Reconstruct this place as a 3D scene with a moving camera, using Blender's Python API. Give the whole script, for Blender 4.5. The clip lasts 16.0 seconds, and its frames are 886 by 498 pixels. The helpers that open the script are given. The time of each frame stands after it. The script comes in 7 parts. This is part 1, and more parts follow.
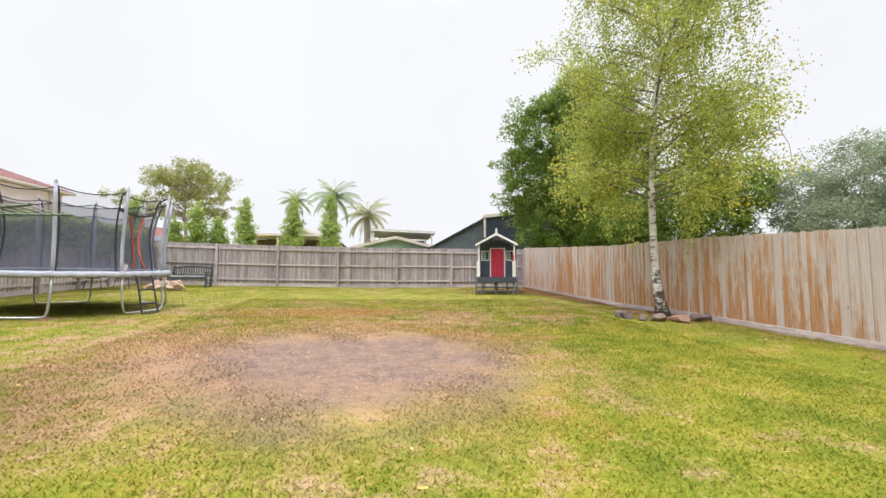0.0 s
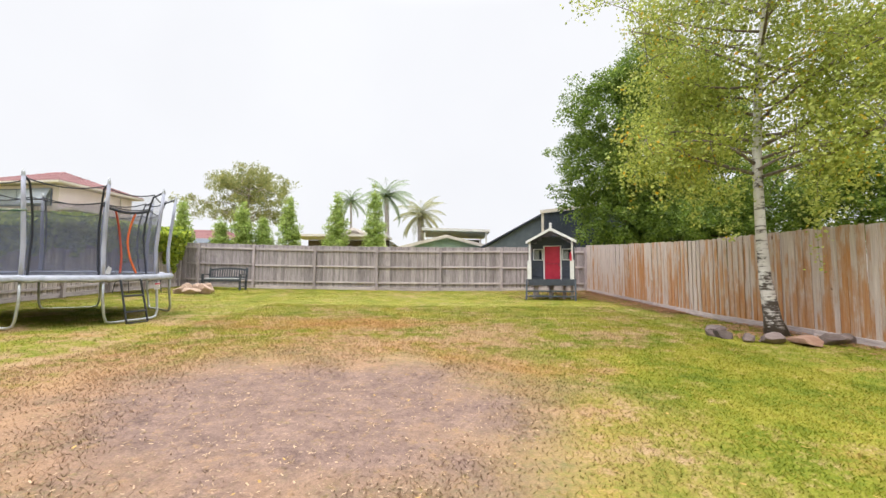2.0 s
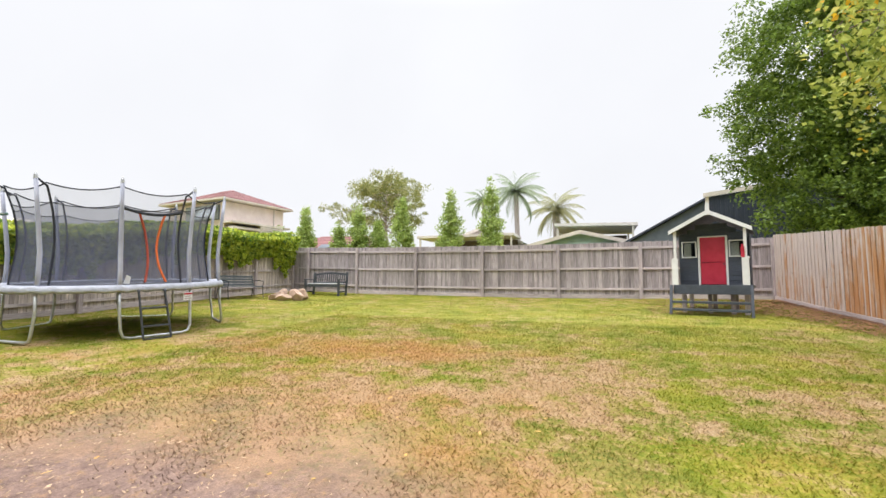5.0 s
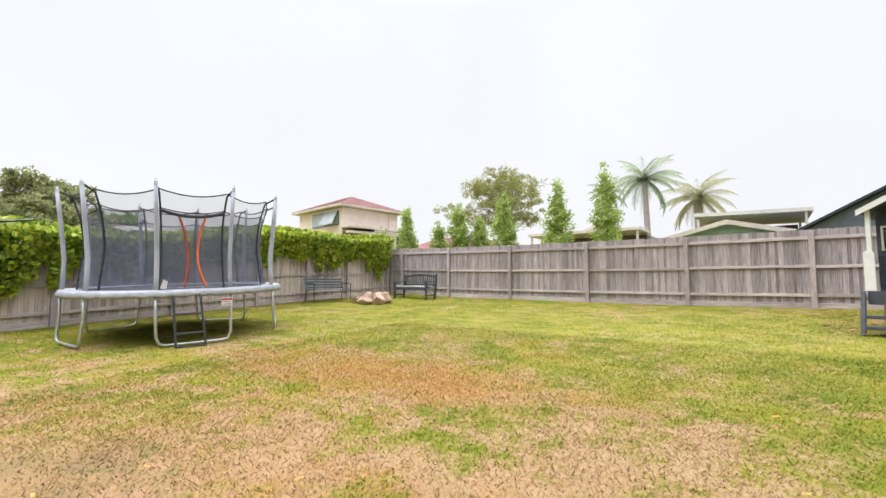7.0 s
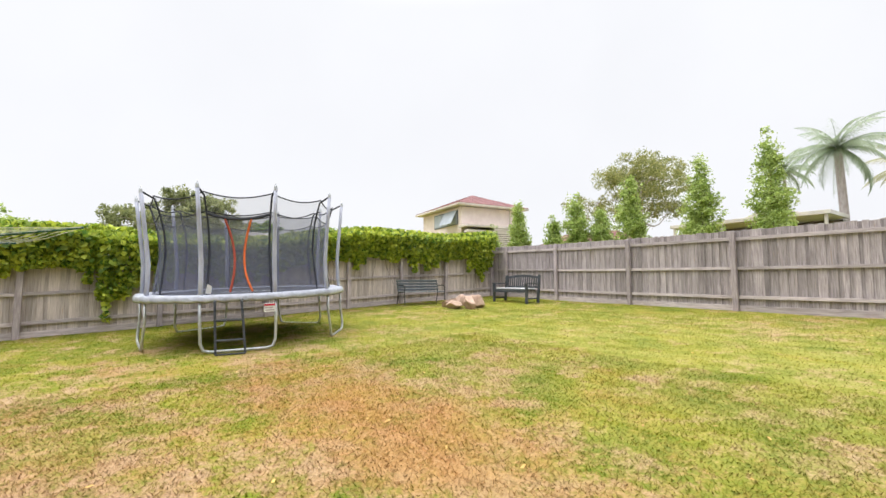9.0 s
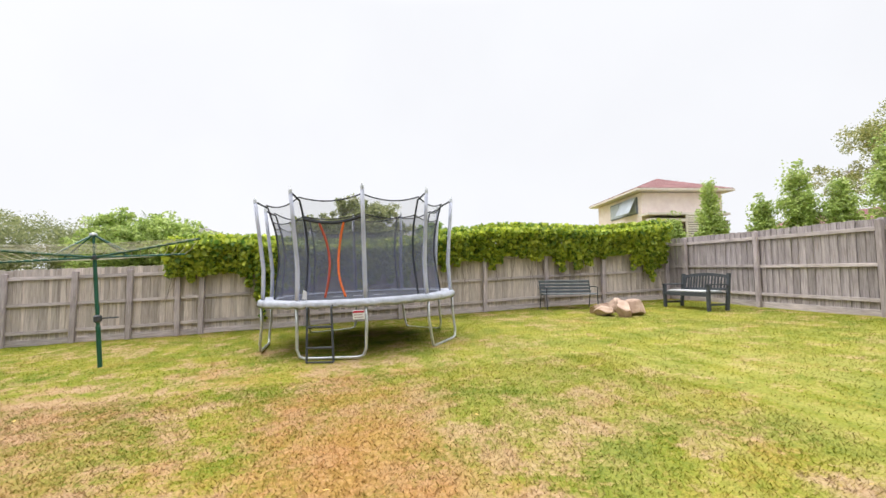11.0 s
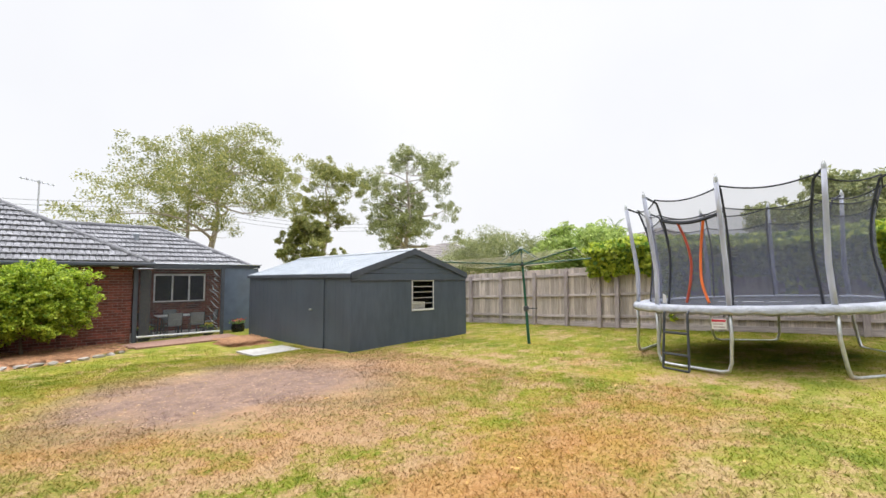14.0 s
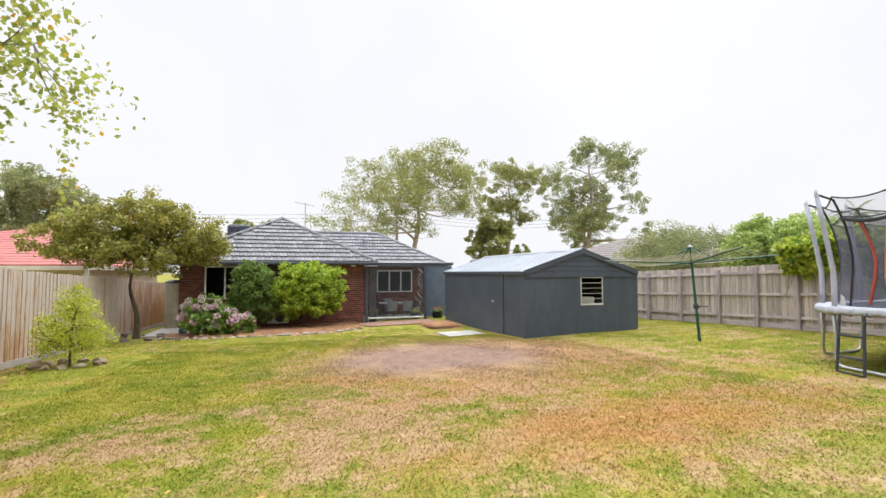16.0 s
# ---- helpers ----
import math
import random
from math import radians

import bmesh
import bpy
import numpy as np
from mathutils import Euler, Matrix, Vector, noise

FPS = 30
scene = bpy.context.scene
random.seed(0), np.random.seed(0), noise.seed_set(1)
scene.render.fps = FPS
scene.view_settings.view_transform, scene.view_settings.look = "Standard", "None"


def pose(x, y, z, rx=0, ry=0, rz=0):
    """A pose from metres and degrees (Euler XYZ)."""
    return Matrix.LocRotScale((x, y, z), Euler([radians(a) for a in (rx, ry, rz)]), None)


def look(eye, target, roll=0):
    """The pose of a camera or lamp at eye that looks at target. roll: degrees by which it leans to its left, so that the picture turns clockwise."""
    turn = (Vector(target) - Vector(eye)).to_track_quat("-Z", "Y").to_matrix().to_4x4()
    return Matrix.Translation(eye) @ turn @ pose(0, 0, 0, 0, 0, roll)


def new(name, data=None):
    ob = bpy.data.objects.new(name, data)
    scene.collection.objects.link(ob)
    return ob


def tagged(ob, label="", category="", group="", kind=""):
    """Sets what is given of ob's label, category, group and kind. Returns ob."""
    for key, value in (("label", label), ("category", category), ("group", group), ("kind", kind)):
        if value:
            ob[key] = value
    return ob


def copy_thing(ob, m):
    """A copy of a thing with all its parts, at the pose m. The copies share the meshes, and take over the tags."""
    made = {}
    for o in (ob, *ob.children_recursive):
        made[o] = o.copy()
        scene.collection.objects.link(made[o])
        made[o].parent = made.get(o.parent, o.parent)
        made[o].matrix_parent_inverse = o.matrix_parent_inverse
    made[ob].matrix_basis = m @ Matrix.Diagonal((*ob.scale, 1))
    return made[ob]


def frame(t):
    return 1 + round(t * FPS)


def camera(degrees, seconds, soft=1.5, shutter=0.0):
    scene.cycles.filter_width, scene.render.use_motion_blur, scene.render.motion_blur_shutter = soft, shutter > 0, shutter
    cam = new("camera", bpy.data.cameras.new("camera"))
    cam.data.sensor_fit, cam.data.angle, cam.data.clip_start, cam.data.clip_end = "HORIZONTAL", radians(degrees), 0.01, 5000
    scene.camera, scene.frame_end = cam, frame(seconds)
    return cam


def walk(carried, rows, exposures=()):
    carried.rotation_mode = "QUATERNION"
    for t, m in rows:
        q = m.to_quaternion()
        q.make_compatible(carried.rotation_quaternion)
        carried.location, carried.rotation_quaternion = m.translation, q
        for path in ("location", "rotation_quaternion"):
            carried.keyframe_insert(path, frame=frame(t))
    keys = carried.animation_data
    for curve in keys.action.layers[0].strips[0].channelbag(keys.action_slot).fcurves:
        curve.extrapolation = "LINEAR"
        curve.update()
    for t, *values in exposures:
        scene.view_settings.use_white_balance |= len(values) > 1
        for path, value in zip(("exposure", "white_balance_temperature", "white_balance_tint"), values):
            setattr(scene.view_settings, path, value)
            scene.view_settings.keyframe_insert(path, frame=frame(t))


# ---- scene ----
cam = camera(91.1, 16.0)
METRES, EYE, TILT, LEAN, TURN = 15.5, 1.35, 1.4, -1.3, -8.2
ROWS = [
    (0.0, 0.0, 0.0, 0.0, 0.05, 2.78, 1.1),
    (0.5, 0.0103, 0.0329, 0.0001, 1.47, 2.81, 1.11),
    (1.0, 0.0204, 0.0695, 0.0004, 3.56, 2.83, 1.11),
    (1.5, 0.0299, 0.1018, 0.0012, 5.79, 2.93, 1.26),
    (2.0, 0.0402, 0.1367, 0.002, 8.35, 2.98, 1.25),
    (2.5, 0.0487, 0.1702, 0.0033, 11.05, 3.03, 1.32),
    (3.0, 0.0588, 0.2071, 0.0027, 13.77, 3.08, 1.46),
    (3.5, 0.0665, 0.2404, 0.0033, 16.79, 3.19, 1.45),
    (4.0, 0.0745, 0.2754, 0.004, 20.56, 3.34, 1.5),
    (6.5, 0.0949, 0.4475, 0.0053, 40.15, 4.13, 1.97),
    (7.0, 0.0932, 0.4837, 0.0055, 44.88, 4.28, 1.93),
    (7.5, 0.0893, 0.5169, 0.0065, 49.21, 4.39, 2.12),
    (8.0, 0.0839, 0.5513, 0.0065, 53.5, 4.53, 2.07),
    (10.5, 0.0325, 0.6986, 0.0125, 80.84, 5.15, 2.04),
    (11.0, 0.0136, 0.7245, 0.0139, 87.49, 5.22, 1.97),
    (11.5, -0.004, 0.7438, 0.0153, 94.35, 5.28, 1.66),
    (12.0, -0.0171, 0.7623, 0.0157, 103.48, 5.54, 1.29),
    (12.5, -0.0207, 0.7796, 0.017, 113.48, 5.73, 1.08),
    (13.0, -0.0205, 0.8007, 0.0186, 125.84, 5.86, 0.51),
    (13.5, -0.0166, 0.8238, 0.0196, 137.35, 5.91, 0.23),
    (14.0, -0.0109, 0.8491, 0.019, 146.77, 5.63, -0.06),
    (14.5, -0.006, 0.8745, 0.019, 155.25, 5.31, -0.53),
    (15.0, -0.0001, 0.9046, 0.0205, 162.4, 4.99, -0.68),
    (15.5, 0.0034, 0.9307, 0.0215, 166.84, 4.73, -0.86),
    (16.0, 0.0077, 0.9584, 0.0217, 170.94, 4.61, -0.93),
]
walk(cam, [(t, pose(0, 0, EYE, TILT, LEAN, TURN) @ pose(METRES * x, METRES * y, METRES * z, 90 + pitch, roll, yaw)) for t, x, y, z, yaw, pitch, roll in ROWS])


# ---- light ----
world = bpy.data.worlds.new("overcast_sky")
scene.world = world
world.use_nodes = True
_n, _l = world.node_tree.nodes, world.node_tree.links
_sky = _n.new("ShaderNodeTexSky")
_sky.sky_type, _sky.sun_disc = "NISHITA", False
_sky.sun_elevation, _sky.sun_rotation = radians(52), radians(215)
_sky.air_density, _sky.dust_density = 1.0, 4.0
_dim = _n.new("ShaderNodeVectorMath")
_dim.operation = "SCALE"
_dim.inputs["Scale"].default_value = 0.06
_l.new(_sky.outputs[0], _dim.inputs[0])
_co = _n.new("ShaderNodeTexCoord")
_cl = _n.new("ShaderNodeTexNoise")
_cl.inputs["Scale"].default_value, _cl.inputs["Detail"].default_value = 2.2, 5
_l.new(_co.outputs["Generated"], _cl.inputs["Vector"])
_rp = _n.new("ShaderNodeValToRGB")
_rp.color_ramp.elements[0].position, _rp.color_ramp.elements[0].color = 0.3, (0.90, 0.91, 0.95, 1)
_rp.color_ramp.elements[1].position, _rp.color_ramp.elements[1].color = 0.7, (0.955, 0.965, 1.0, 1)
_l.new(_cl.outputs["Fac"], _rp.inputs[0])
_mx = _n.new("ShaderNodeMix")
_mx.data_type = "RGBA"
_mx.inputs[0].default_value = 0.94
_l.new(_dim.outputs[0], _mx.inputs[6])
_l.new(_rp.outputs[0], _mx.inputs[7])
_sz = _n.new("ShaderNodeSeparateXYZ")
_l.new(_co.outputs["Generated"], _sz.inputs[0])
_gr = _n.new("ShaderNodeMapRange")
_gr.interpolation_type = "SMOOTHSTEP"
for _i, _v in ((1, 0.54), (2, 0.86), (3, 1.07), (4, 4.4)):
    _gr.inputs[_i].default_value = _v
_l.new(_sz.outputs[2], _gr.inputs[0])
_l.new(_mx.outputs[2], _n["Background"].inputs[0])
_l.new(_gr.outputs[0], _n["Background"].inputs[1])  # overcast: the zenith is brighter than the horizon

_sun = bpy.data.lights.new("sun", "SUN")
_sun.energy, _sun.angle, _sun.color = 1.5, radians(45), (1.0, 0.975, 0.945)
new("sun", _sun).matrix_world = look((0, 0, 30), (9, 13, 0))
scene.view_settings.exposure = 0.0


# ---- materials ----
def link_noise(nt, coord, scale, detail=4, rough=0.55, stretch=(1, 1, 1)):
    mp = nt.nodes.new("ShaderNodeMapping")
    mp.inputs["Scale"].default_value = stretch
    nt.links.new(coord, mp.inputs["Vector"])
    n = nt.nodes.new("ShaderNodeTexNoise")
    n.inputs["Scale"].default_value, n.inputs["Detail"].default_value, n.inputs["Roughness"].default_value = scale, detail, rough
    nt.links.new(mp.outputs[0], n.inputs["Vector"])
    return n.outputs["Fac"]


def ramp(nt, fac, stops):
    r = nt.nodes.new("ShaderNodeValToRGB")
    while len(r.color_ramp.elements) < len(stops):
        r.color_ramp.elements.new(0.5)
    for e, (p, c) in zip(r.color_ramp.elements, stops):
        e.position, e.color = p, (*c, 1) if len(c) == 3 else c
    nt.links.new(fac, r.inputs[0])
    return r.outputs[0]


def blend(nt, fac, a, b, mode="MIX"):
    m = nt.nodes.new("ShaderNodeMix")
    m.data_type, m.blend_type = "RGBA", mode
    for sock, v in ((m.inputs[0], fac), (m.inputs[6], a), (m.inputs[7], b)):
        if isinstance(v, (int, float)):
            sock.default_value = v
        elif isinstance(v, tuple):
            sock.default_value = (*v, 1)
        else:
            nt.links.new(v, sock)
    return m.outputs[2]


def maths(nt, op, a, b=0.0, clamp=False):
    m = nt.nodes.new("ShaderNodeMath")
    m.operation, m.use_clamp = op, clamp
    for sock, v in ((m.inputs[0], a), (m.inputs[1], b)):
        if isinstance(v, (int, float)):
            sock.default_value = v
        else:
            nt.links.new(v, sock)
    return m.outputs[0]


def mat(name, dark, light, scale=8.0, rough=0.75, bump=0.15, metal=0.0, stretch=(1, 1, 1), wear=None, wear_at=0.62, vary=0.0, island=0.0, fine=60.0, bump_dist=0.01, stain=0.25, trans=0.0):
    """Two colours mixed by a grain, large stains over them, an optional wear colour, fine relief."""
    m = bpy.data.materials.new(name)
    m.use_nodes = True
    nt = m.node_tree
    b = nt.nodes["Principled BSDF"]
    co = nt.nodes.new("ShaderNodeTexCoord").outputs["Object"]
    geo = nt.nodes.new("ShaderNodeNewGeometry")
    if vary:
        ob = nt.nodes.new("ShaderNodeObjectInfo")
        off = nt.nodes.new("ShaderNodeVectorMath")
        off.operation = "ADD"
        sc = maths(nt, "MULTIPLY", ob.outputs["Random"], 37.0)
        nt.links.new(co, off.inputs[0])
        nt.links.new(sc, off.inputs[1])
        co = off.outputs[0]
    grain = link_noise(nt, co, scale, 6, 0.6, stretch)
    col = ramp(nt, grain, [(0.3, dark), (0.7, light)])
    big = link_noise(nt, co, max(scale * 0.12, 0.6), 3)
    mul = ramp(nt, big, [(0.3, (1 - stain,) * 3), (0.7, (1, 1, 1))])
    col = blend(nt, 1.0, col, mul, "MULTIPLY")
    if wear:
        w = link_noise(nt, co, scale * 0.5, 8, 0.7, stretch)
        col = blend(nt, ramp(nt, w, [(wear_at, (0, 0, 0)), (wear_at + 0.1, (1, 1, 1))]), col, wear)
    for amount, src in ((vary, "ob"), (island, "is")):
        if amount:
            r = ob.outputs["Random"] if src == "ob" else geo.outputs["Random Per Island"]
            v = maths(nt, "ADD", maths(nt, "MULTIPLY", r, 2 * amount), 1 - amount)
            hs = nt.nodes.new("ShaderNodeHueSaturation")
            nt.links.new(v, hs.inputs["Value"])
            nt.links.new(col, hs.inputs["Color"])
            col = hs.outputs[0]
    nt.links.new(col, b.inputs["Base Color"])
    b.inputs["Metallic"].default_value = metal
    rr = maths(nt, "ADD", maths(nt, "MULTIPLY", grain, 0.2), rough - 0.1, True)
    nt.links.new(rr, b.inputs["Roughness"])
    if bump:
        bp = nt.nodes.new("ShaderNodeBump")
        bp.inputs["Strength"].default_value, bp.inputs["Distance"].default_value = bump, bump_dist
        nt.links.new(link_noise(nt, co, fine, 4, 0.6, stretch), bp.inputs["Height"])
        nt.links.new(bp.outputs[0], b.inputs["Normal"])
    if trans:
        tr = nt.nodes.new("ShaderNodeBsdfTranslucent")
        nt.links.new(col, tr.inputs[0])
        ms = nt.nodes.new("ShaderNodeMixShader")
        ms.inputs[0].default_value = trans
        out = nt.nodes["Material Output"]
        nt.links.new(b.outputs[0], ms.inputs[1])
        nt.links.new(tr.outputs[0], ms.inputs[2])
        nt.links.new(ms.outputs[0], out.inputs[0])
    return m


def netting(name, colour, cover, rough=0.6):
    """A woven mesh or clear sheet that lets part of the light straight through."""
    m = bpy.data.materials.new(name)
    m.use_nodes = True
    nt = m.node_tree
    b = nt.nodes["Principled BSDF"]
    co = nt.nodes.new("ShaderNodeTexCoord").outputs["Object"]
    nt.links.new(ramp(nt, link_noise(nt, co, 3.0), [(0.3, tuple(0.8 * c for c in colour)), (0.7, colour)]), b.inputs["Base Color"])
    b.inputs["Roughness"].default_value = rough
    tr = nt.nodes.new("ShaderNodeBsdfTransparent")
    ms = nt.nodes.new("ShaderNodeMixShader")
    fac = maths(nt, "ADD", maths(nt, "MULTIPLY", link_noise(nt, co, 1.2, 3), 0.12), cover - 0.06, True)
    nt.links.new(fac, ms.inputs[0])
    nt.links.new(tr.outputs[0], ms.inputs[1])
    nt.links.new(b.outputs[0], ms.inputs[2])
    nt.links.new(ms.outputs[0], nt.nodes["Material Output"].inputs[0])
    return m


def glass(name, tint, rough=0.03):
    m = bpy.data.materials.new(name)
    m.use_nodes = True
    b = m.node_tree.nodes["Principled BSDF"]
    b.inputs["Base Color"].default_value, b.inputs["Roughness"].default_value = (*tint, 1), rough
    b.inputs["Transmission Weight"].default_value, b.inputs["IOR"].default_value = 1.0, 1.12
    return m


PALING_GREY = mat("weathered_grey_paling", (0.24, 0.20, 0.205), (0.565, 0.505, 0.52), 6, 0.85, 0.3, stretch=(9, 9, 0.5), wear=(0.30, 0.19, 0.11), wear_at=0.62, vary=0.26, fine=30, stain=0.35)


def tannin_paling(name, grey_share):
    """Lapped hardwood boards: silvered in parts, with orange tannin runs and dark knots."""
    m = bpy.data.materials.new(name)
    m.use_nodes = True
    nt = m.node_tree
    b = nt.nodes["Principled BSDF"]
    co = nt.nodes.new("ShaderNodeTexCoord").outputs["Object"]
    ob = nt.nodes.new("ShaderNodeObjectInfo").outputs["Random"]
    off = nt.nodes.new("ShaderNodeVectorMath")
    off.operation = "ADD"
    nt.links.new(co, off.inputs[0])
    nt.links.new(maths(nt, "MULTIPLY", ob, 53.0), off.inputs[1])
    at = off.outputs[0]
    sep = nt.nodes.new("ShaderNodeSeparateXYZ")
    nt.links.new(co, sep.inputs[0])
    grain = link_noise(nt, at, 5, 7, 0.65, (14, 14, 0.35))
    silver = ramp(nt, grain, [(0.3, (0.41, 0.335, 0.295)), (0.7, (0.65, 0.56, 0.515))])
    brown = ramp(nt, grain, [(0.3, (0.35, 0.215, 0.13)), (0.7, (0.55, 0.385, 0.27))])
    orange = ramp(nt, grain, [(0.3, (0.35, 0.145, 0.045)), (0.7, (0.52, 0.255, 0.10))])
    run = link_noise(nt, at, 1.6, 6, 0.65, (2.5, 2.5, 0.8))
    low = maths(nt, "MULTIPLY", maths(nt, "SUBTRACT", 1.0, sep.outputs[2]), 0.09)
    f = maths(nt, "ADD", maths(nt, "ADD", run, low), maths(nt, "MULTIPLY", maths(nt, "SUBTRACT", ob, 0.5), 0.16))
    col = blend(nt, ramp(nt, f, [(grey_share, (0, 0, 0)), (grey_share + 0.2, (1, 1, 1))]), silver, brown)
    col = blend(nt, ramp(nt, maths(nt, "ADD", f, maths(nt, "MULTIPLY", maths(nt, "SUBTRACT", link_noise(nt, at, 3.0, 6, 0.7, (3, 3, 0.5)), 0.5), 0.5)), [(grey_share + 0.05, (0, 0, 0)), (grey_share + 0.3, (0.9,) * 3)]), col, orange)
    knot = link_noise(nt, at, 9, 3, 0.5, (1, 1, 0.7))
    col = blend(nt, ramp(nt, knot, [(0.71, (0, 0, 0)), (0.76, (0.8,) * 3)]), col, (0.16, 0.085, 0.05))
    nt.links.new(col, b.inputs["Base Color"])
    b.inputs["Roughness"].default_value = 0.85
    bp = nt.nodes.new("ShaderNodeBump")
    bp.inputs["Strength"].default_value, bp.inputs["Distance"].default_value = 0.35, 0.01
    nt.links.new(grain, bp.inputs["Height"])
    nt.links.new(bp.outputs[0], b.inputs["Normal"])
    return m


PALING_WEST = mat("pale_grey_brown_paling", (0.40, 0.335, 0.30), (0.72, 0.635, 0.59), 6, 0.85, 0.3, stretch=(9, 9, 0.5), wear=(0.42, 0.28, 0.18), wear_at=0.62, vary=0.24, fine=30, stain=0.3)
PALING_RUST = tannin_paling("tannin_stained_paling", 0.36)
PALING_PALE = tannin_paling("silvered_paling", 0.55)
RAIL_GREY = mat("weathered_grey_rail", (0.37, 0.315, 0.315), (0.68, 0.60, 0.60), 6, 0.85, 0.3, stretch=(0.6, 6, 6), wear=(0.345, 0.218, 0.115), wear_at=0.68, vary=0.15, fine=30)
POST_GREY = mat("weathered_grey_post", (0.31, 0.26, 0.27), (0.57, 0.495, 0.505), 6, 0.85, 0.3, stretch=(6, 6, 0.6), vary=0.15, fine=30)
CHARCOAL = mat("charcoal_sheet_metal", (0.052, 0.068, 0.10), (0.085, 0.104, 0.148), 3, 0.55, 0.1, stain=0.3, stretch=(4, 4, 0.5))
CHARCOAL_TRIM = mat("charcoal_painted_trim", (0.05, 0.06, 0.08), (0.078, 0.09, 0.115), 9, 0.45, 0.08, stain=0.15)
ZINC = mat("pale_zinc_roof_sheet", (0.30, 0.33, 0.37), (0.42, 0.455, 0.50), 4, 0.4, 0.05, metal=0.3, stain=0.15)
GALV = mat("galvanised_steel", (0.50, 0.52, 0.54), (0.72, 0.74, 0.76), 20, 0.35, 0.08, metal=0.6)
WHITE_PAINT = mat("white_paint", (0.76, 0.76, 0.77), (0.85, 0.85, 0.86), 7, 0.5, 0.08, stain=0.12)
RED_PAINT = mat("red_paint", (0.48, 0.015, 0.045), (0.58, 0.03, 0.07), 6, 0.45, 0.06, stain=0.12)
DARK_GLASS = mat("dark_window_glass", (0.015, 0.018, 0.02), (0.03, 0.035, 0.04), 2, 0.08, 0.0)
SOIL = mat("garden_soil", (0.05, 0.032, 0.02), (0.14, 0.09, 0.055), 12, 0.95, 0.6)


# ---- building blocks ----
def G(x, y):
    """Height of the sloping lawn."""
    x, y = np.clip(x, -13.0, 12.0), np.clip(y, -9.0, 23.0)
    dip = np.clip((x - 5.2) / 2.6, 0, 1) * np.clip((y - 9.5) / 3.5, 0, 1) * (1 - 0.7 * np.clip((y - 17.0) / 3.0, 0, 1))
    hollow = np.exp(-((x + 2.1) ** 2 / 2.2 + (y - 1.3) ** 2 / 2.6))
    h = -0.085 * hollow - 0.12 * dip - 0.05 * np.clip((y - 16.5) / 3.0, 0, 1) + 0.0523 - 0.017 * x + 0.0401 * y + 0.00126 * x * x + 0.0007 * x * y + 0.00043 * y * y
    return h if np.ndim(h) else float(h)


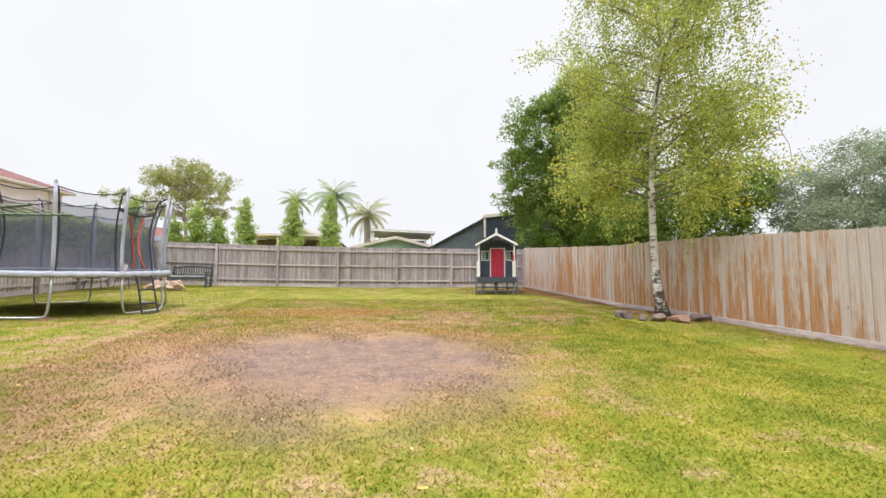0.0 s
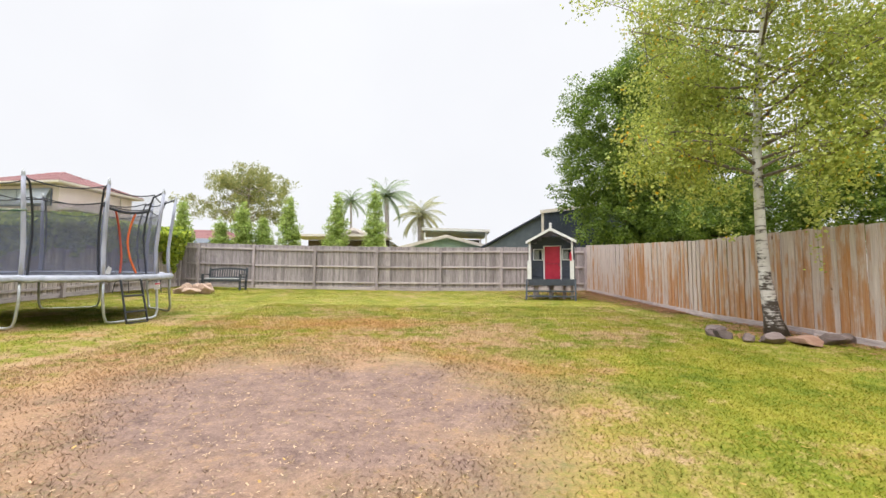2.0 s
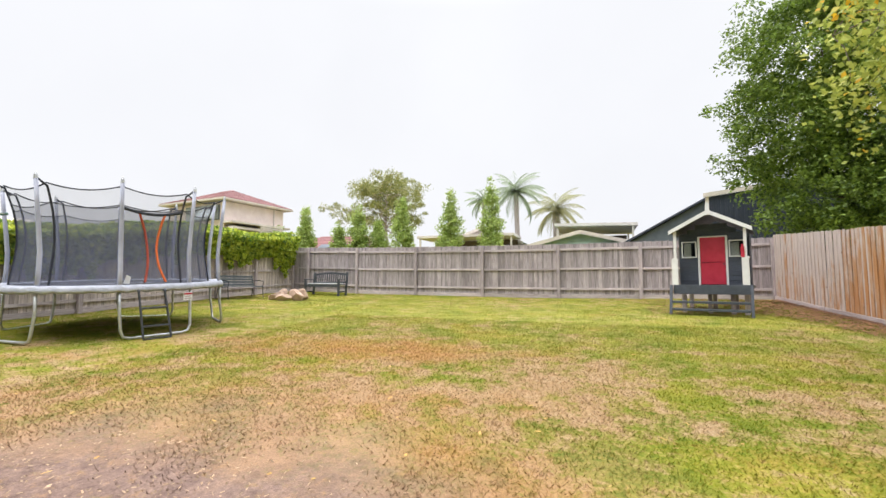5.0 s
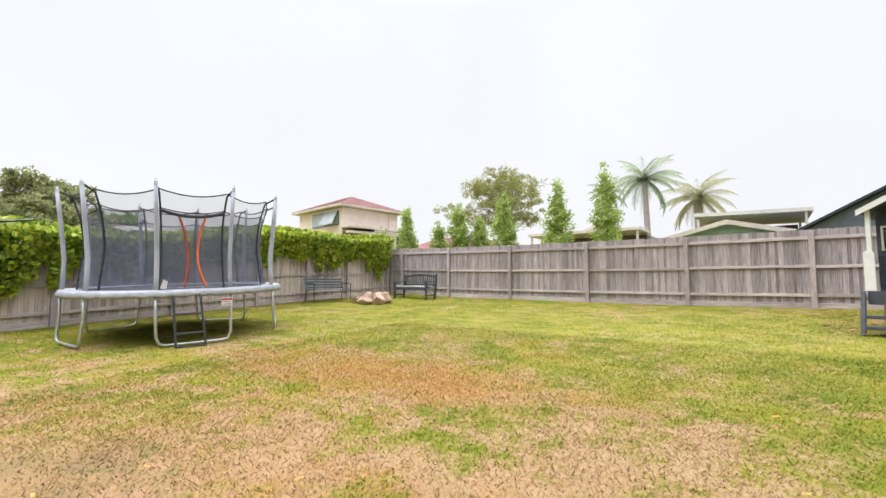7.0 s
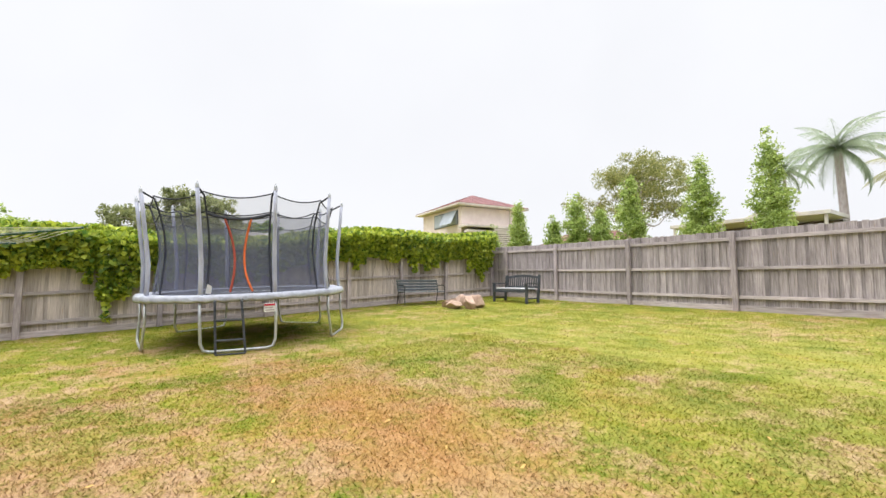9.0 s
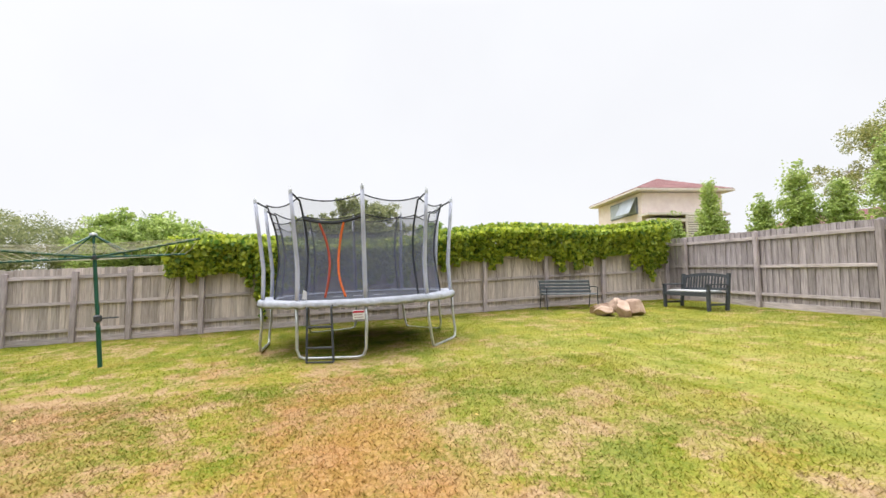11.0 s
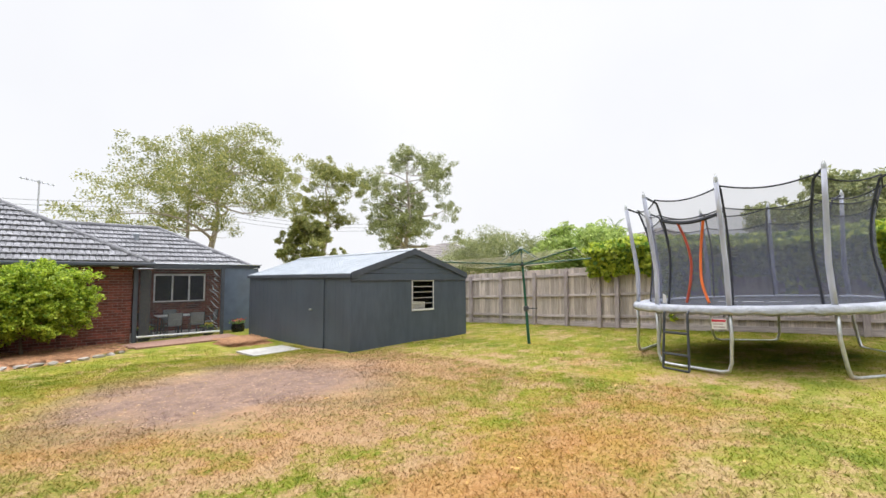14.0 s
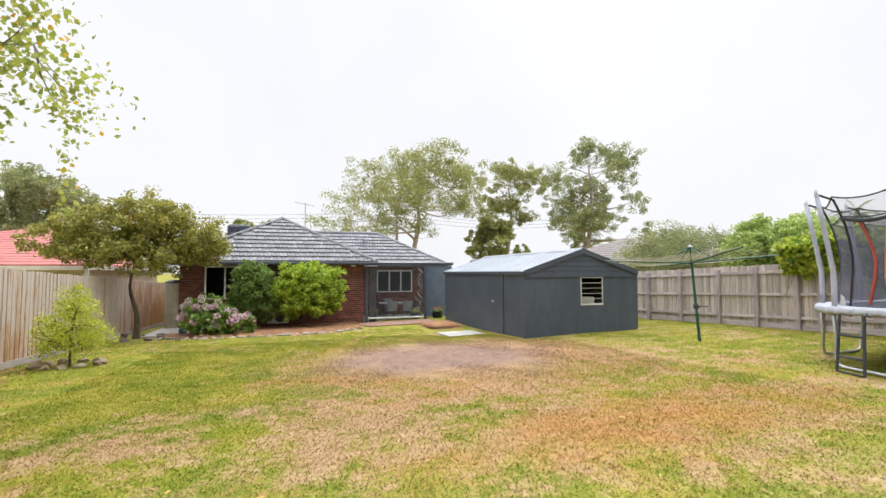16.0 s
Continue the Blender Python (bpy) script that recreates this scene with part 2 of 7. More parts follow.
class Geo:
    """Collects corners and faces of one mesh."""

    def __init__(self):
        self.v, self.f = [], []

    def add(self, verts, faces, m=None):
        k = len(self.v)
        self.v += [tuple(m @ Vector(p)) if m else tuple(p) for p in verts]
        self.f += [tuple(i + k for i in q) for q in faces]
        return self

    def box(self, a, b, m=None, c=0.004):
        """A box from corner a to corner b with chamfered edges."""
        lo = [min(p, q) for p, q in zip(a, b)]
        hi = [max(p, q) for p, q in zip(a, b)]
        c = min([c] + [0.3 * (h - l) for l, h in zip(lo, hi)])
        vs, idx = [], {}
        for sx in (0, 1):
            for sy in (0, 1):
                for sz in (0, 1):
                    for ax in range(3):
                        p = []
                        for k, s in enumerate((sx, sy, sz)):
                            e = hi[k] if s else lo[k]
                            p.append(e if k == ax else (e - c if s else e + c))
                        idx[sx, sy, sz, ax] = len(vs)
                        vs.append(p)
        fs = []
        for ax in range(3):
            o = [k for k in range(3) if k != ax]
            for s in (0, 1):
                q = []
                for u, w in ((0, 0), (1, 0), (1, 1), (0, 1)):
                    key = [0, 0, 0]
                    key[ax], key[o[0]], key[o[1]] = s, u, w
                    q.append(idx[(*key, ax)])
                fs.append(q if (s == 1) == (ax != 1) else q[::-1])
            for u in (0, 1):
                for w in (0, 1):
                    k0, k1 = [0, 0, 0], [0, 0, 0]
                    k0[ax], k1[ax] = 0, 1
                    for kk in (k0, k1):
                        kk[o[0]], kk[o[1]] = u, w
                    q = [idx[(*k0, o[0])], idx[(*k1, o[0])], idx[(*k1, o[1])], idx[(*k0, o[1])]]
                    flip = (u == w) != (ax == 1)
                    fs.append(q if flip else q[::-1])
        for sx in (0, 1):
            for sy in (0, 1):
                for sz in (0, 1):
                    q = [idx[sx, sy, sz, k] for k in range(3)]
                    fs.append(q if (sx + sy + sz) % 2 else q[::-1])
        return self.add(vs, fs, m)

    def tube(self, pts, r, n=8, caps=True, closed=False):
        """A round bar along pts; r is one radius or one for each point."""
        pts = [Vector(p) for p in pts]
        rs = list(r) if hasattr(r, "__len__") else [r] * len(pts)
        k0, side = len(self.v), None
        m = len(pts)
        for i, p in enumerate(pts):
            a, b = (pts[(i - 1) % m], pts[(i + 1) % m]) if closed else (pts[max(i - 1, 0)], pts[min(i + 1, m - 1)])
            d = (b - a).normalized()
            if side is None:
                side = d.orthogonal().normalized()
            side = (side - d * side.dot(d)).normalized()
            up = d.cross(side)
            for j in range(n):
                t = 2 * math.pi * j / n
                self.v.append(tuple(p + rs[i] * (math.cos(t) * side + math.sin(t) * up)))
        for i in range(m if closed else m - 1):
            for j in range(n):
                a, b = k0 + i * n, k0 + ((i + 1) % m) * n
                self.f.append((a + j, a + (j + 1) % n, b + (j + 1) % n, b + j))
        if caps and not closed:
            self.f.append(tuple(k0 + j for j in range(n))[::-1])
            self.f.append(tuple(k0 + (m - 1) * n + j for j in range(n)))
        return self

    def prism(self, poly, y0, y1, m=None):
        """A polygon in x, z drawn out from y0 to y1."""
        n = len(poly)
        vs = [(x, y0, z) for x, z in poly] + [(x, y1, z) for x, z in poly]
        fs = [tuple(range(n)), tuple(range(2 * n - 1, n - 1, -1))]
        fs += [(i, n + i, n + (i + 1) % n, (i + 1) % n) for i in range(n)]
        return self.add(vs, fs, m)

    def lathe(self, profile, n=16, m=None):
        """A turned shape from (radius, height) pairs."""
        vs, fs = [], []
        for r, z in profile:
            vs += [(r * math.cos(2 * math.pi * j / n), r * math.sin(2 * math.pi * j / n), z) for j in range(n)]
        for i in range(len(profile) - 1):
            fs += [(i * n + j, i * n + (j + 1) % n, (i + 1) * n + (j + 1) % n, (i + 1) * n + j) for j in range(n)]
        fs.append(tuple(range(n))[::-1])
        fs.append(tuple((len(profile) - 1) * n + j for j in range(n)))
        return self.add(vs, fs, m)

    def mesh(self, name, material, smooth=False):
        me = bpy.data.meshes.new(name)
        me.from_pydata(self.v, [], self.f)
        bm = bmesh.new()
        bm.from_mesh(me)
        bmesh.ops.recalc_face_normals(bm, faces=bm.faces)
        bm.to_mesh(me)
        bm.free()
        me.materials.append(material)
        if smooth:
            me.shade_smooth()
        return me


def thing(name, m, label, category, group="", kind=""):
    ob = new(name)
    ob.empty_display_size = 0.2
    ob.matrix_basis = m
    return tagged(ob, label, category, group, kind)


def part(name, geo, material, parent, label="", smooth=False, at=None, kind=""):
    ob = new(name, geo.mesh(name, material, smooth) if isinstance(geo, Geo) else geo)
    ob.parent = parent
    if at is not None:
        ob.matrix_basis = at
    return tagged(ob, label, kind=kind)


def single(name, geo, material, label, category="", kind="", smooth=False, m=None):
    ob = new(name, geo.mesh(name, material, smooth))
    if m is not None:
        ob.matrix_basis = m
    return tagged(ob, label, category, kind=kind)


def raw_mesh(name, verts, faces, material, smooth=False):
    """A mesh from whole arrays of corners and equal-sided faces."""
    me = bpy.data.meshes.new(name)
    k = faces.shape[1]
    me.vertices.add(len(verts))
    me.vertices.foreach_set("co", np.ascontiguousarray(verts, dtype=np.float32).ravel())
    me.loops.add(faces.size)
    me.loops.foreach_set("vertex_index", np.ascontiguousarray(faces, dtype=np.int32).ravel())
    me.polygons.add(len(faces))
    me.polygons.foreach_set("loop_start", np.arange(0, faces.size, k, dtype=np.int32))
    me.update(calc_edges=True)
    me.materials.append(material)
    if smooth:
        me.shade_smooth()
    return me


# ---- ground ----
def lawn_material(name="patchy_lawn", relief=True):
    """Mown lawn: green, straw and rust patches, and a bare worn circle of soil."""
    m = bpy.data.materials.new(name)
    m.use_nodes = True
    nt = m.node_tree
    b = nt.nodes["Principled BSDF"]
    co = nt.nodes.new("ShaderNodeTexCoord").outputs["Object"]
    sep = nt.nodes.new("ShaderNodeSeparateXYZ")
    nt.links.new(co, sep.inputs[0])
    X, Y = sep.outputs[0], sep.outputs[1]

    def spot(cx, cy, rx, ry, soft, wob=0.5, s=1.1):
        """1 inside an uneven oval, 0 outside."""
        u = maths(nt, "DIVIDE", maths(nt, "SUBTRACT", X, cx), rx)
        v = maths(nt, "DIVIDE", maths(nt, "SUBTRACT", Y, cy), ry)
        d = maths(nt, "SQRT", maths(nt, "ADD", maths(nt, "MULTIPLY", u, u), maths(nt, "MULTIPLY", v, v)))
        n = maths(nt, "MULTIPLY", maths(nt, "SUBTRACT", link_noise(nt, co, s, 7, 0.65), 0.5), wob * 2)
        d = maths(nt, "ADD", d, n)
        return maths(nt, "DIVIDE", maths(nt, "SUBTRACT", 1.0 + soft / 2, d), soft, True)

    clump = link_noise(nt, co, 22.0, 7, 0.72)
    mid = link_noise(nt, co, 2.6, 7, 0.72)
    green = ramp(nt, maths(nt, "ADD", maths(nt, "MULTIPLY", link_noise(nt, co, 1.3, 7, 0.7), 0.6), maths(nt, "MULTIPLY", clump, 0.4)), [(0.35, (0.08, 0.118, 0.013)), (0.46, (0.165, 0.188, 0.018)), (0.56, (0.262, 0.245, 0.032)), (0.68, (0.355, 0.295, 0.08))])
    straw = ramp(nt, maths(nt, "ADD", maths(nt, "MULTIPLY", clump, 0.6), maths(nt, "MULTIPLY", mid, 0.4)), [(0.36, (0.26, 0.15, 0.07)), (0.5, (0.34, 0.22, 0.115)), (0.64, (0.41, 0.305, 0.185))])
    rust = ramp(nt, clump, [(0.32, (0.25, 0.11, 0.03)), (0.5, (0.34, 0.17, 0.055)), (0.68, (0.42, 0.25, 0.10))])
    grit = maths(nt, "MULTIPLY", maths(nt, "SUBTRACT", clump, 0.5), 1.0)

    def patch(total, cx, cy, rx, ry, gain, soft=1.7):
        return maths(nt, "ADD", total, maths(nt, "MULTIPLY", spot(cx, cy, rx, ry, soft, 0.55, 0.8), gain))

    # straw-coloured wear: the wide walk line past the trampoline and single dry spots
    f = maths(nt, "ADD", maths(nt, "MULTIPLY", maths(nt, "SUBTRACT", link_noise(nt, co, 0.55, 8, 0.68), 0.5), 1.4), 0.20)
    f = maths(nt, "ADD", f, maths(nt, "MULTIPLY", maths(nt, "SUBTRACT", mid, 0.5), 2.3))
    f = maths(nt, "ADD", f, grit)
    for args in ((-1.2, 9.4, 3.2, 2.2, 0.27), (1.8, 9.2, 0.9, 0.6, 0.3), (2.2, 10.9, 1.0, 0.6, 0.25), (4.3, 9.9, 0.9, 0.6, 0.3), (-3.3, 5.9, 1.2, 2.2, 0.34), (-1.0, 13.6, 3.0, 0.6, 0.12)):
        f = patch(f, *args)
    f = maths(nt, "SUBTRACT", f, maths(nt, "MULTIPLY", spot(4.6, 6.4, 2.6, 3.2, 1.0, 0.4, 0.6), 0.16))
    col = blend(nt, ramp(nt, f, [(0.22, (0, 0, 0)), (0.62, (1, 1, 1))]), green, straw)
    # rusty dead grass
    f2 = maths(nt, "ADD", maths(nt, "MULTIPLY", maths(nt, "SUBTRACT", link_noise(nt, co, 0.9, 7, 0.7), 0.5), 2.0), grit)
    for args in ((-2.2, 10.8, 2.0, 0.9, 0.42), (2.1, 7.4, 0.7, 0.5, 0.35), (-0.4, 11.3, 2.4, 0.8, 0.28), (1.1, 6.2, 0.7, 2.2, 0.34), (-1.4, 8.6, 2.8, 0.9, 0.3)):
        f2 = patch(f2, *args)
    col = blend(nt, maths(nt, "MULTIPLY", ramp(nt, f2, [(0.12, (0, 0, 0)), (0.66, (1, 1, 1))]), 0.75), col, rust)
    # pale mown stripes in the far half
    stripe = maths(nt, "MULTIPLY", spot(-0.6, 15.8, 6.5, 3.6, 1.2, 0.3, 0.7), ramp(nt, link_noise(nt, co, 1.5, 5, 0.6, (0.5, 2.4, 1)), [(0.38, (0, 0, 0)), (0.6, (0.5,) * 3)]))
    col = blend(nt, stripe, col, (0.335, 0.315, 0.09))
    ring = spot(-0.7, 6.1, 2.8, 2.5, 0.9, 0.65, 0.9)
    tan = blend(nt, mid, (0.31, 0.16, 0.075), (0.38, 0.25, 0.15))
    col = blend(nt, maths(nt, "MULTIPLY", ring, ramp(nt, maths(nt, "ADD", clump, maths(nt, "MULTIPLY", mid, 0.6)), [(0.62, (0.25,) * 3), (0.8, (0.95,) * 3)])), col, tan)
    soil = ramp(nt, maths(nt, "ADD", maths(nt, "MULTIPLY", link_noise(nt, co, 5.0, 8, 0.75), 0.6), maths(nt, "MULTIPLY", link_noise(nt, co, 32.0, 6, 0.75), 0.4)), [(0.36, (0.12, 0.08, 0.066)), (0.5, (0.205, 0.138, 0.113)), (0.64, (0.31, 0.21, 0.16))])
    bare = spot(-0.4, 5.95, 2.0, 1.95, 0.75, 0.8, 1.3)
    speck = link_noise(nt, co, 9.0, 6, 0.75)
    bare = maths(nt, "MULTIPLY", bare, ramp(nt, speck, [(0.30, (0.2,) * 3), (0.46, (1, 1, 1))]))
    col = blend(nt, bare, col, soil)
    fine = link_noise(nt, co, 75.0, 5, 0.75)
    col = blend(nt, 1.0, col, ramp(nt, fine, [(0.32, (0.68,) * 3), (0.5, (1.0,) * 3), (0.68, (1.25,) * 3)]), "MULTIPLY")
    if not relief:
        isl = nt.nodes.new("ShaderNodeNewGeometry").outputs["Random Per Island"]
        col = blend(nt, 1.0, col, ramp(nt, isl, [(0.0, (0.85,) * 3), (0.75, (1.12,) * 3), (0.94, (1.2, 1.15, 1.1)), (1.0, (1.6, 1.5, 1.45))]), "MULTIPLY")
    nt.links.new(col, b.inputs["Base Color"])
    b.inputs["Roughness"].default_value = 0.95
    b.inputs["Specular IOR Level"].default_value = 0.15
    if not relief:
        tr = nt.nodes.new("ShaderNodeBsdfTranslucent")
        nt.links.new(col, tr.inputs[0])
        ms = nt.nodes.new("ShaderNodeMixShader")
        ms.inputs[0].default_value = 0.2
        nt.links.new(b.outputs[0], ms.inputs[1])
        nt.links.new(tr.outputs[0], ms.inputs[2])
        nt.links.new(ms.outputs[0], nt.nodes["Material Output"].inputs[0])
        return m
    bp = nt.nodes.new("ShaderNodeBump")
    bp.inputs["Strength"].default_value, bp.inputs["Distance"].default_value = 0.3, 0.02
    nt.links.new(maths(nt, "ADD", fine, link_noise(nt, co, 22.0, 4)), bp.inputs["Height"])
    nt.links.new(bp.outputs[0], b.inputs["Normal"])
    return m


LAWN = lawn_material()


def build_ground():
    xs = np.concatenate([np.array([-900, -300, -120, -60, -30, -18]), np.arange(-13, 12.1, 0.25), np.array([18, 30, 60, 120, 300, 900])])
    ys = np.concatenate([np.array([-900, -300, -120, -60, -30, -15]), np.arange(-9, 23.1, 0.25), np.array([30, 60, 120, 300, 900])])
    verts = np.array([(x, y, G(x, y) + (0.025 * (noise.noise((x * 0.7, y * 0.7, 0))) if abs(x) < 12 else 0)) for y in ys for x in xs])
    nx = len(xs)
    i, j = np.meshgrid(np.arange(nx - 1), np.arange(len(ys) - 1))
    a = (j * nx + i).ravel()
    me = raw_mesh("ground", verts, np.stack([a, a + 1, a + nx + 1, a + nx], 1), LAWN, True)
    tagged(new("ground", me), "patchy green and straw lawn with a bare soil circle", "lawn", kind="structure")


build_ground()


# ---- fences ----
def paling_mesh(name, w, h, material, t=0.014):
    return Geo().box((-w / 2, -t / 2, 0), (w / 2, t / 2, h), c=0.003).mesh(name, material)


def fence(name, p0, p1, height, posts, material, label, rails=True, side=1, first=0, post_top=1.0, step=0.083, pale=None):
    """A lapped paling fence from p0 to p1. Posts and rails stand on its left side times side, or hidden on the far one."""
    a, b = Vector((*p0, 0)), Vector((*p1, 0))
    run = (b - a).length
    d = (b - a) / run
    nrm = Vector((-d.y, d.x, 0)) * side
    yaw = math.degrees(math.atan2(d.y, d.x))
    top = thing(name, Matrix.Identity(4), label, "fence", kind="structure")
    rnd = random.Random(len(name) * 7 + 3)

    def spot(s, off=0.0):
        p = a + d * s + nrm * off
        return p, G(p.x, p.y)

    meshes = [paling_mesh("paling", 0.098, height - 0.1 + dh, m) for m in (material, pale or material) for dh in (0.0, 0.008, -0.006, 0.014)]
    n = int(run / step)
    rest = Geo()
    count = 0
    for k in range(n):
        s = (k + 0.5) * step
        p, z = spot(s, (0.008 if k % 2 else -0.008) - 0.02)
        m = pose(p.x, p.y, z + 0.09, rnd.uniform(-0.3, 0.3), rnd.uniform(-0.16, 0.16), yaw)
        if first <= s <= first + 24.5 and count < 297:
            greyed = 0.85 - 0.5 * min(1, max(0, (p.y - 5.5) / 2.5)) + 0.5 * min(1, max(0, (p.y - 15) / 3)) + 0.5 * noise.noise((0, p.y * 0.8, 3))
            part("paling", meshes[rnd.randrange(4) + (4 if rnd.random() < greyed else 0)], None, top, at=m)
            count += 1
        else:
            rest.box((-0.049, -0.007, 0), (0.049, 0.007, height - 0.1), m)
    if rest.v:
        part("far_palings", rest, material, top, kind="stuff")
    spots = [s for s in posts if 0 <= s <= run]
    for i in range(len(spots) - 1):
        s0, s1 = spots[i], spots[i + 1]
        q0, z0 = spot(s0)
        q1, z1 = spot(s1)
        if rails:
            for hh, tall in ((height * 0.115 + 0.1, 0.075), (height * 0.53, 0.07), (height - 0.20, 0.08)):
                tilt = math.degrees(math.atan2(z1 - z0, s1 - s0))
                mid = (q0 + q1) / 2 + nrm * 0.022
                g = Geo().box((-(s1 - s0) / 2, -0.019, -tall / 2), ((s1 - s0) / 2, 0.019, tall / 2))
                part("rail", g, RAIL_GREY, top, at=pose(mid.x, mid.y, (z0 + z1) / 2 + hh + rnd.uniform(-0.01, 0.01), 0, -tilt, yaw))
        mid = (q0 + q1) / 2 + nrm * (0.004 if rails else 0.012)
        tilt = math.degrees(math.atan2(z1 - z0, s1 - s0))
        g = Geo().box((-(s1 - s0) / 2 + 0.004, -0.012, -0.12), ((s1 - s0) / 2 - 0.004, 0.012, 0.11))
        part("plinth_board", g, RAIL_GREY, top, at=pose(mid.x, mid.y, (z0 + z1) / 2 + 0.02, 0, -tilt, yaw))
    if rails:
        for s in spots:
            p, z = spot(s, 0.06)
            h = height * post_top - 0.03
            part("post", Geo().box((-0.055, -0.045, -0.1), (0.055, 0.045, h), c=0.008), POST_GREY, top, at=pose(p.x, p.y, z, rnd.uniform(-0.6, 0.6), rnd.uniform(-0.8, 0.8), yaw))
    return top


# back fence: posts and rails face the lawn
fence("fence_back", (7.05, 20.75), (-10.55, 20.75), 1.88, [0.05, 1.05, 3.7, 6.32, 9.04, 11.72, 14.35, 16.75, 17.55], PALING_GREY, "weathered grey timber paling fence with posts and rails")
fence("fence_side_west", (-10.5, 20.7), (-8.5, -10.0), 1.68, [0.1, 2.4, 4.3, 6.2, 8.6, 11.0, 13.4, 13.9, 14.9, 16.0, 17.3, 18.6, 20.2, 21.9, 23.8, 26.2, 28.6, 30.7], PALING_WEST, "old grey timber paling fence with posts and rails", post_top=0.97)
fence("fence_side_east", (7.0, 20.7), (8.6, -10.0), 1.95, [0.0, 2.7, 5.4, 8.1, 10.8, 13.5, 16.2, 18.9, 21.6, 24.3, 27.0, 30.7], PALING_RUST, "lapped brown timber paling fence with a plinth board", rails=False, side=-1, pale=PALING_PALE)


# ---- garden shed ----
CONCRETE = mat("pale_concrete", (0.34, 0.33, 0.31), (0.52, 0.50, 0.47), 7, 0.85, 0.2)
CREAM_FRAME = mat("cream_window_frame", (0.50, 0.49, 0.46), (0.62, 0.61, 0.58), 8, 0.5, 0.05)
CLEAR_PANE = glass("window_pane", (0.86, 0.9, 0.9))
LIGHT_CARD = mat("pale_cardboard", (0.62, 0.55, 0.46), (0.74, 0.69, 0.62), 8, 0.9)
PAPER = mat("faded_cardboard", (0.45, 0.36, 0.25), (0.60, 0.50, 0.38), 8, 0.9)
SHED_WALL = mat("charcoal_painted_sheet", (0.062, 0.08, 0.108), (0.086, 0.108, 0.142), 3, 0.5, 0.12, stain=0.3, stretch=(3, 3, 0.6), wear=(0.12, 0.13, 0.14), wear_at=0.74)


def ribbed_sheet(a, b, run, length, pitch, rib, high, out, thick):
    """A folded metal sheet between edges that start at a and b, run along run, with ribs that stand out."""
    a, b, run, out = Vector(a), Vector(b), Vector(run), Vector(out)
    prof, u = [(0.0, 0.0)], pitch * 0.5
    while u < length - rib * 2:
        prof += [(u, 0.0), (u + rib * 0.25, high), (u + rib * 0.75, high), (u + rib, 0.0)]
        u += pitch
    prof.append((length, 0.0))
    front = [run * u + out * h for u, h in prof]
    n = len(front)
    vs = [a + p for p in front] + [b + p for p in front] + [a + run * u - out * thick for u, h in prof] + [b + run * u - out * thick for u, h in prof]
    fs = []
    for i in range(n - 1):
        fs += [(i, i + 1, n + i + 1, n + i), (2 * n + i, 3 * n + i, 3 * n + i + 1, 2 * n + i + 1), (i, 2 * n + i, 2 * n + i + 1, i + 1), (n + i, n + i + 1, 3 * n + i + 1, 3 * n + i)]
    fs += [(0, n, 3 * n, 2 * n), (n - 1, 3 * n - 1, 4 * n - 1, 2 * n - 1)]
    return Geo().add(vs, fs)


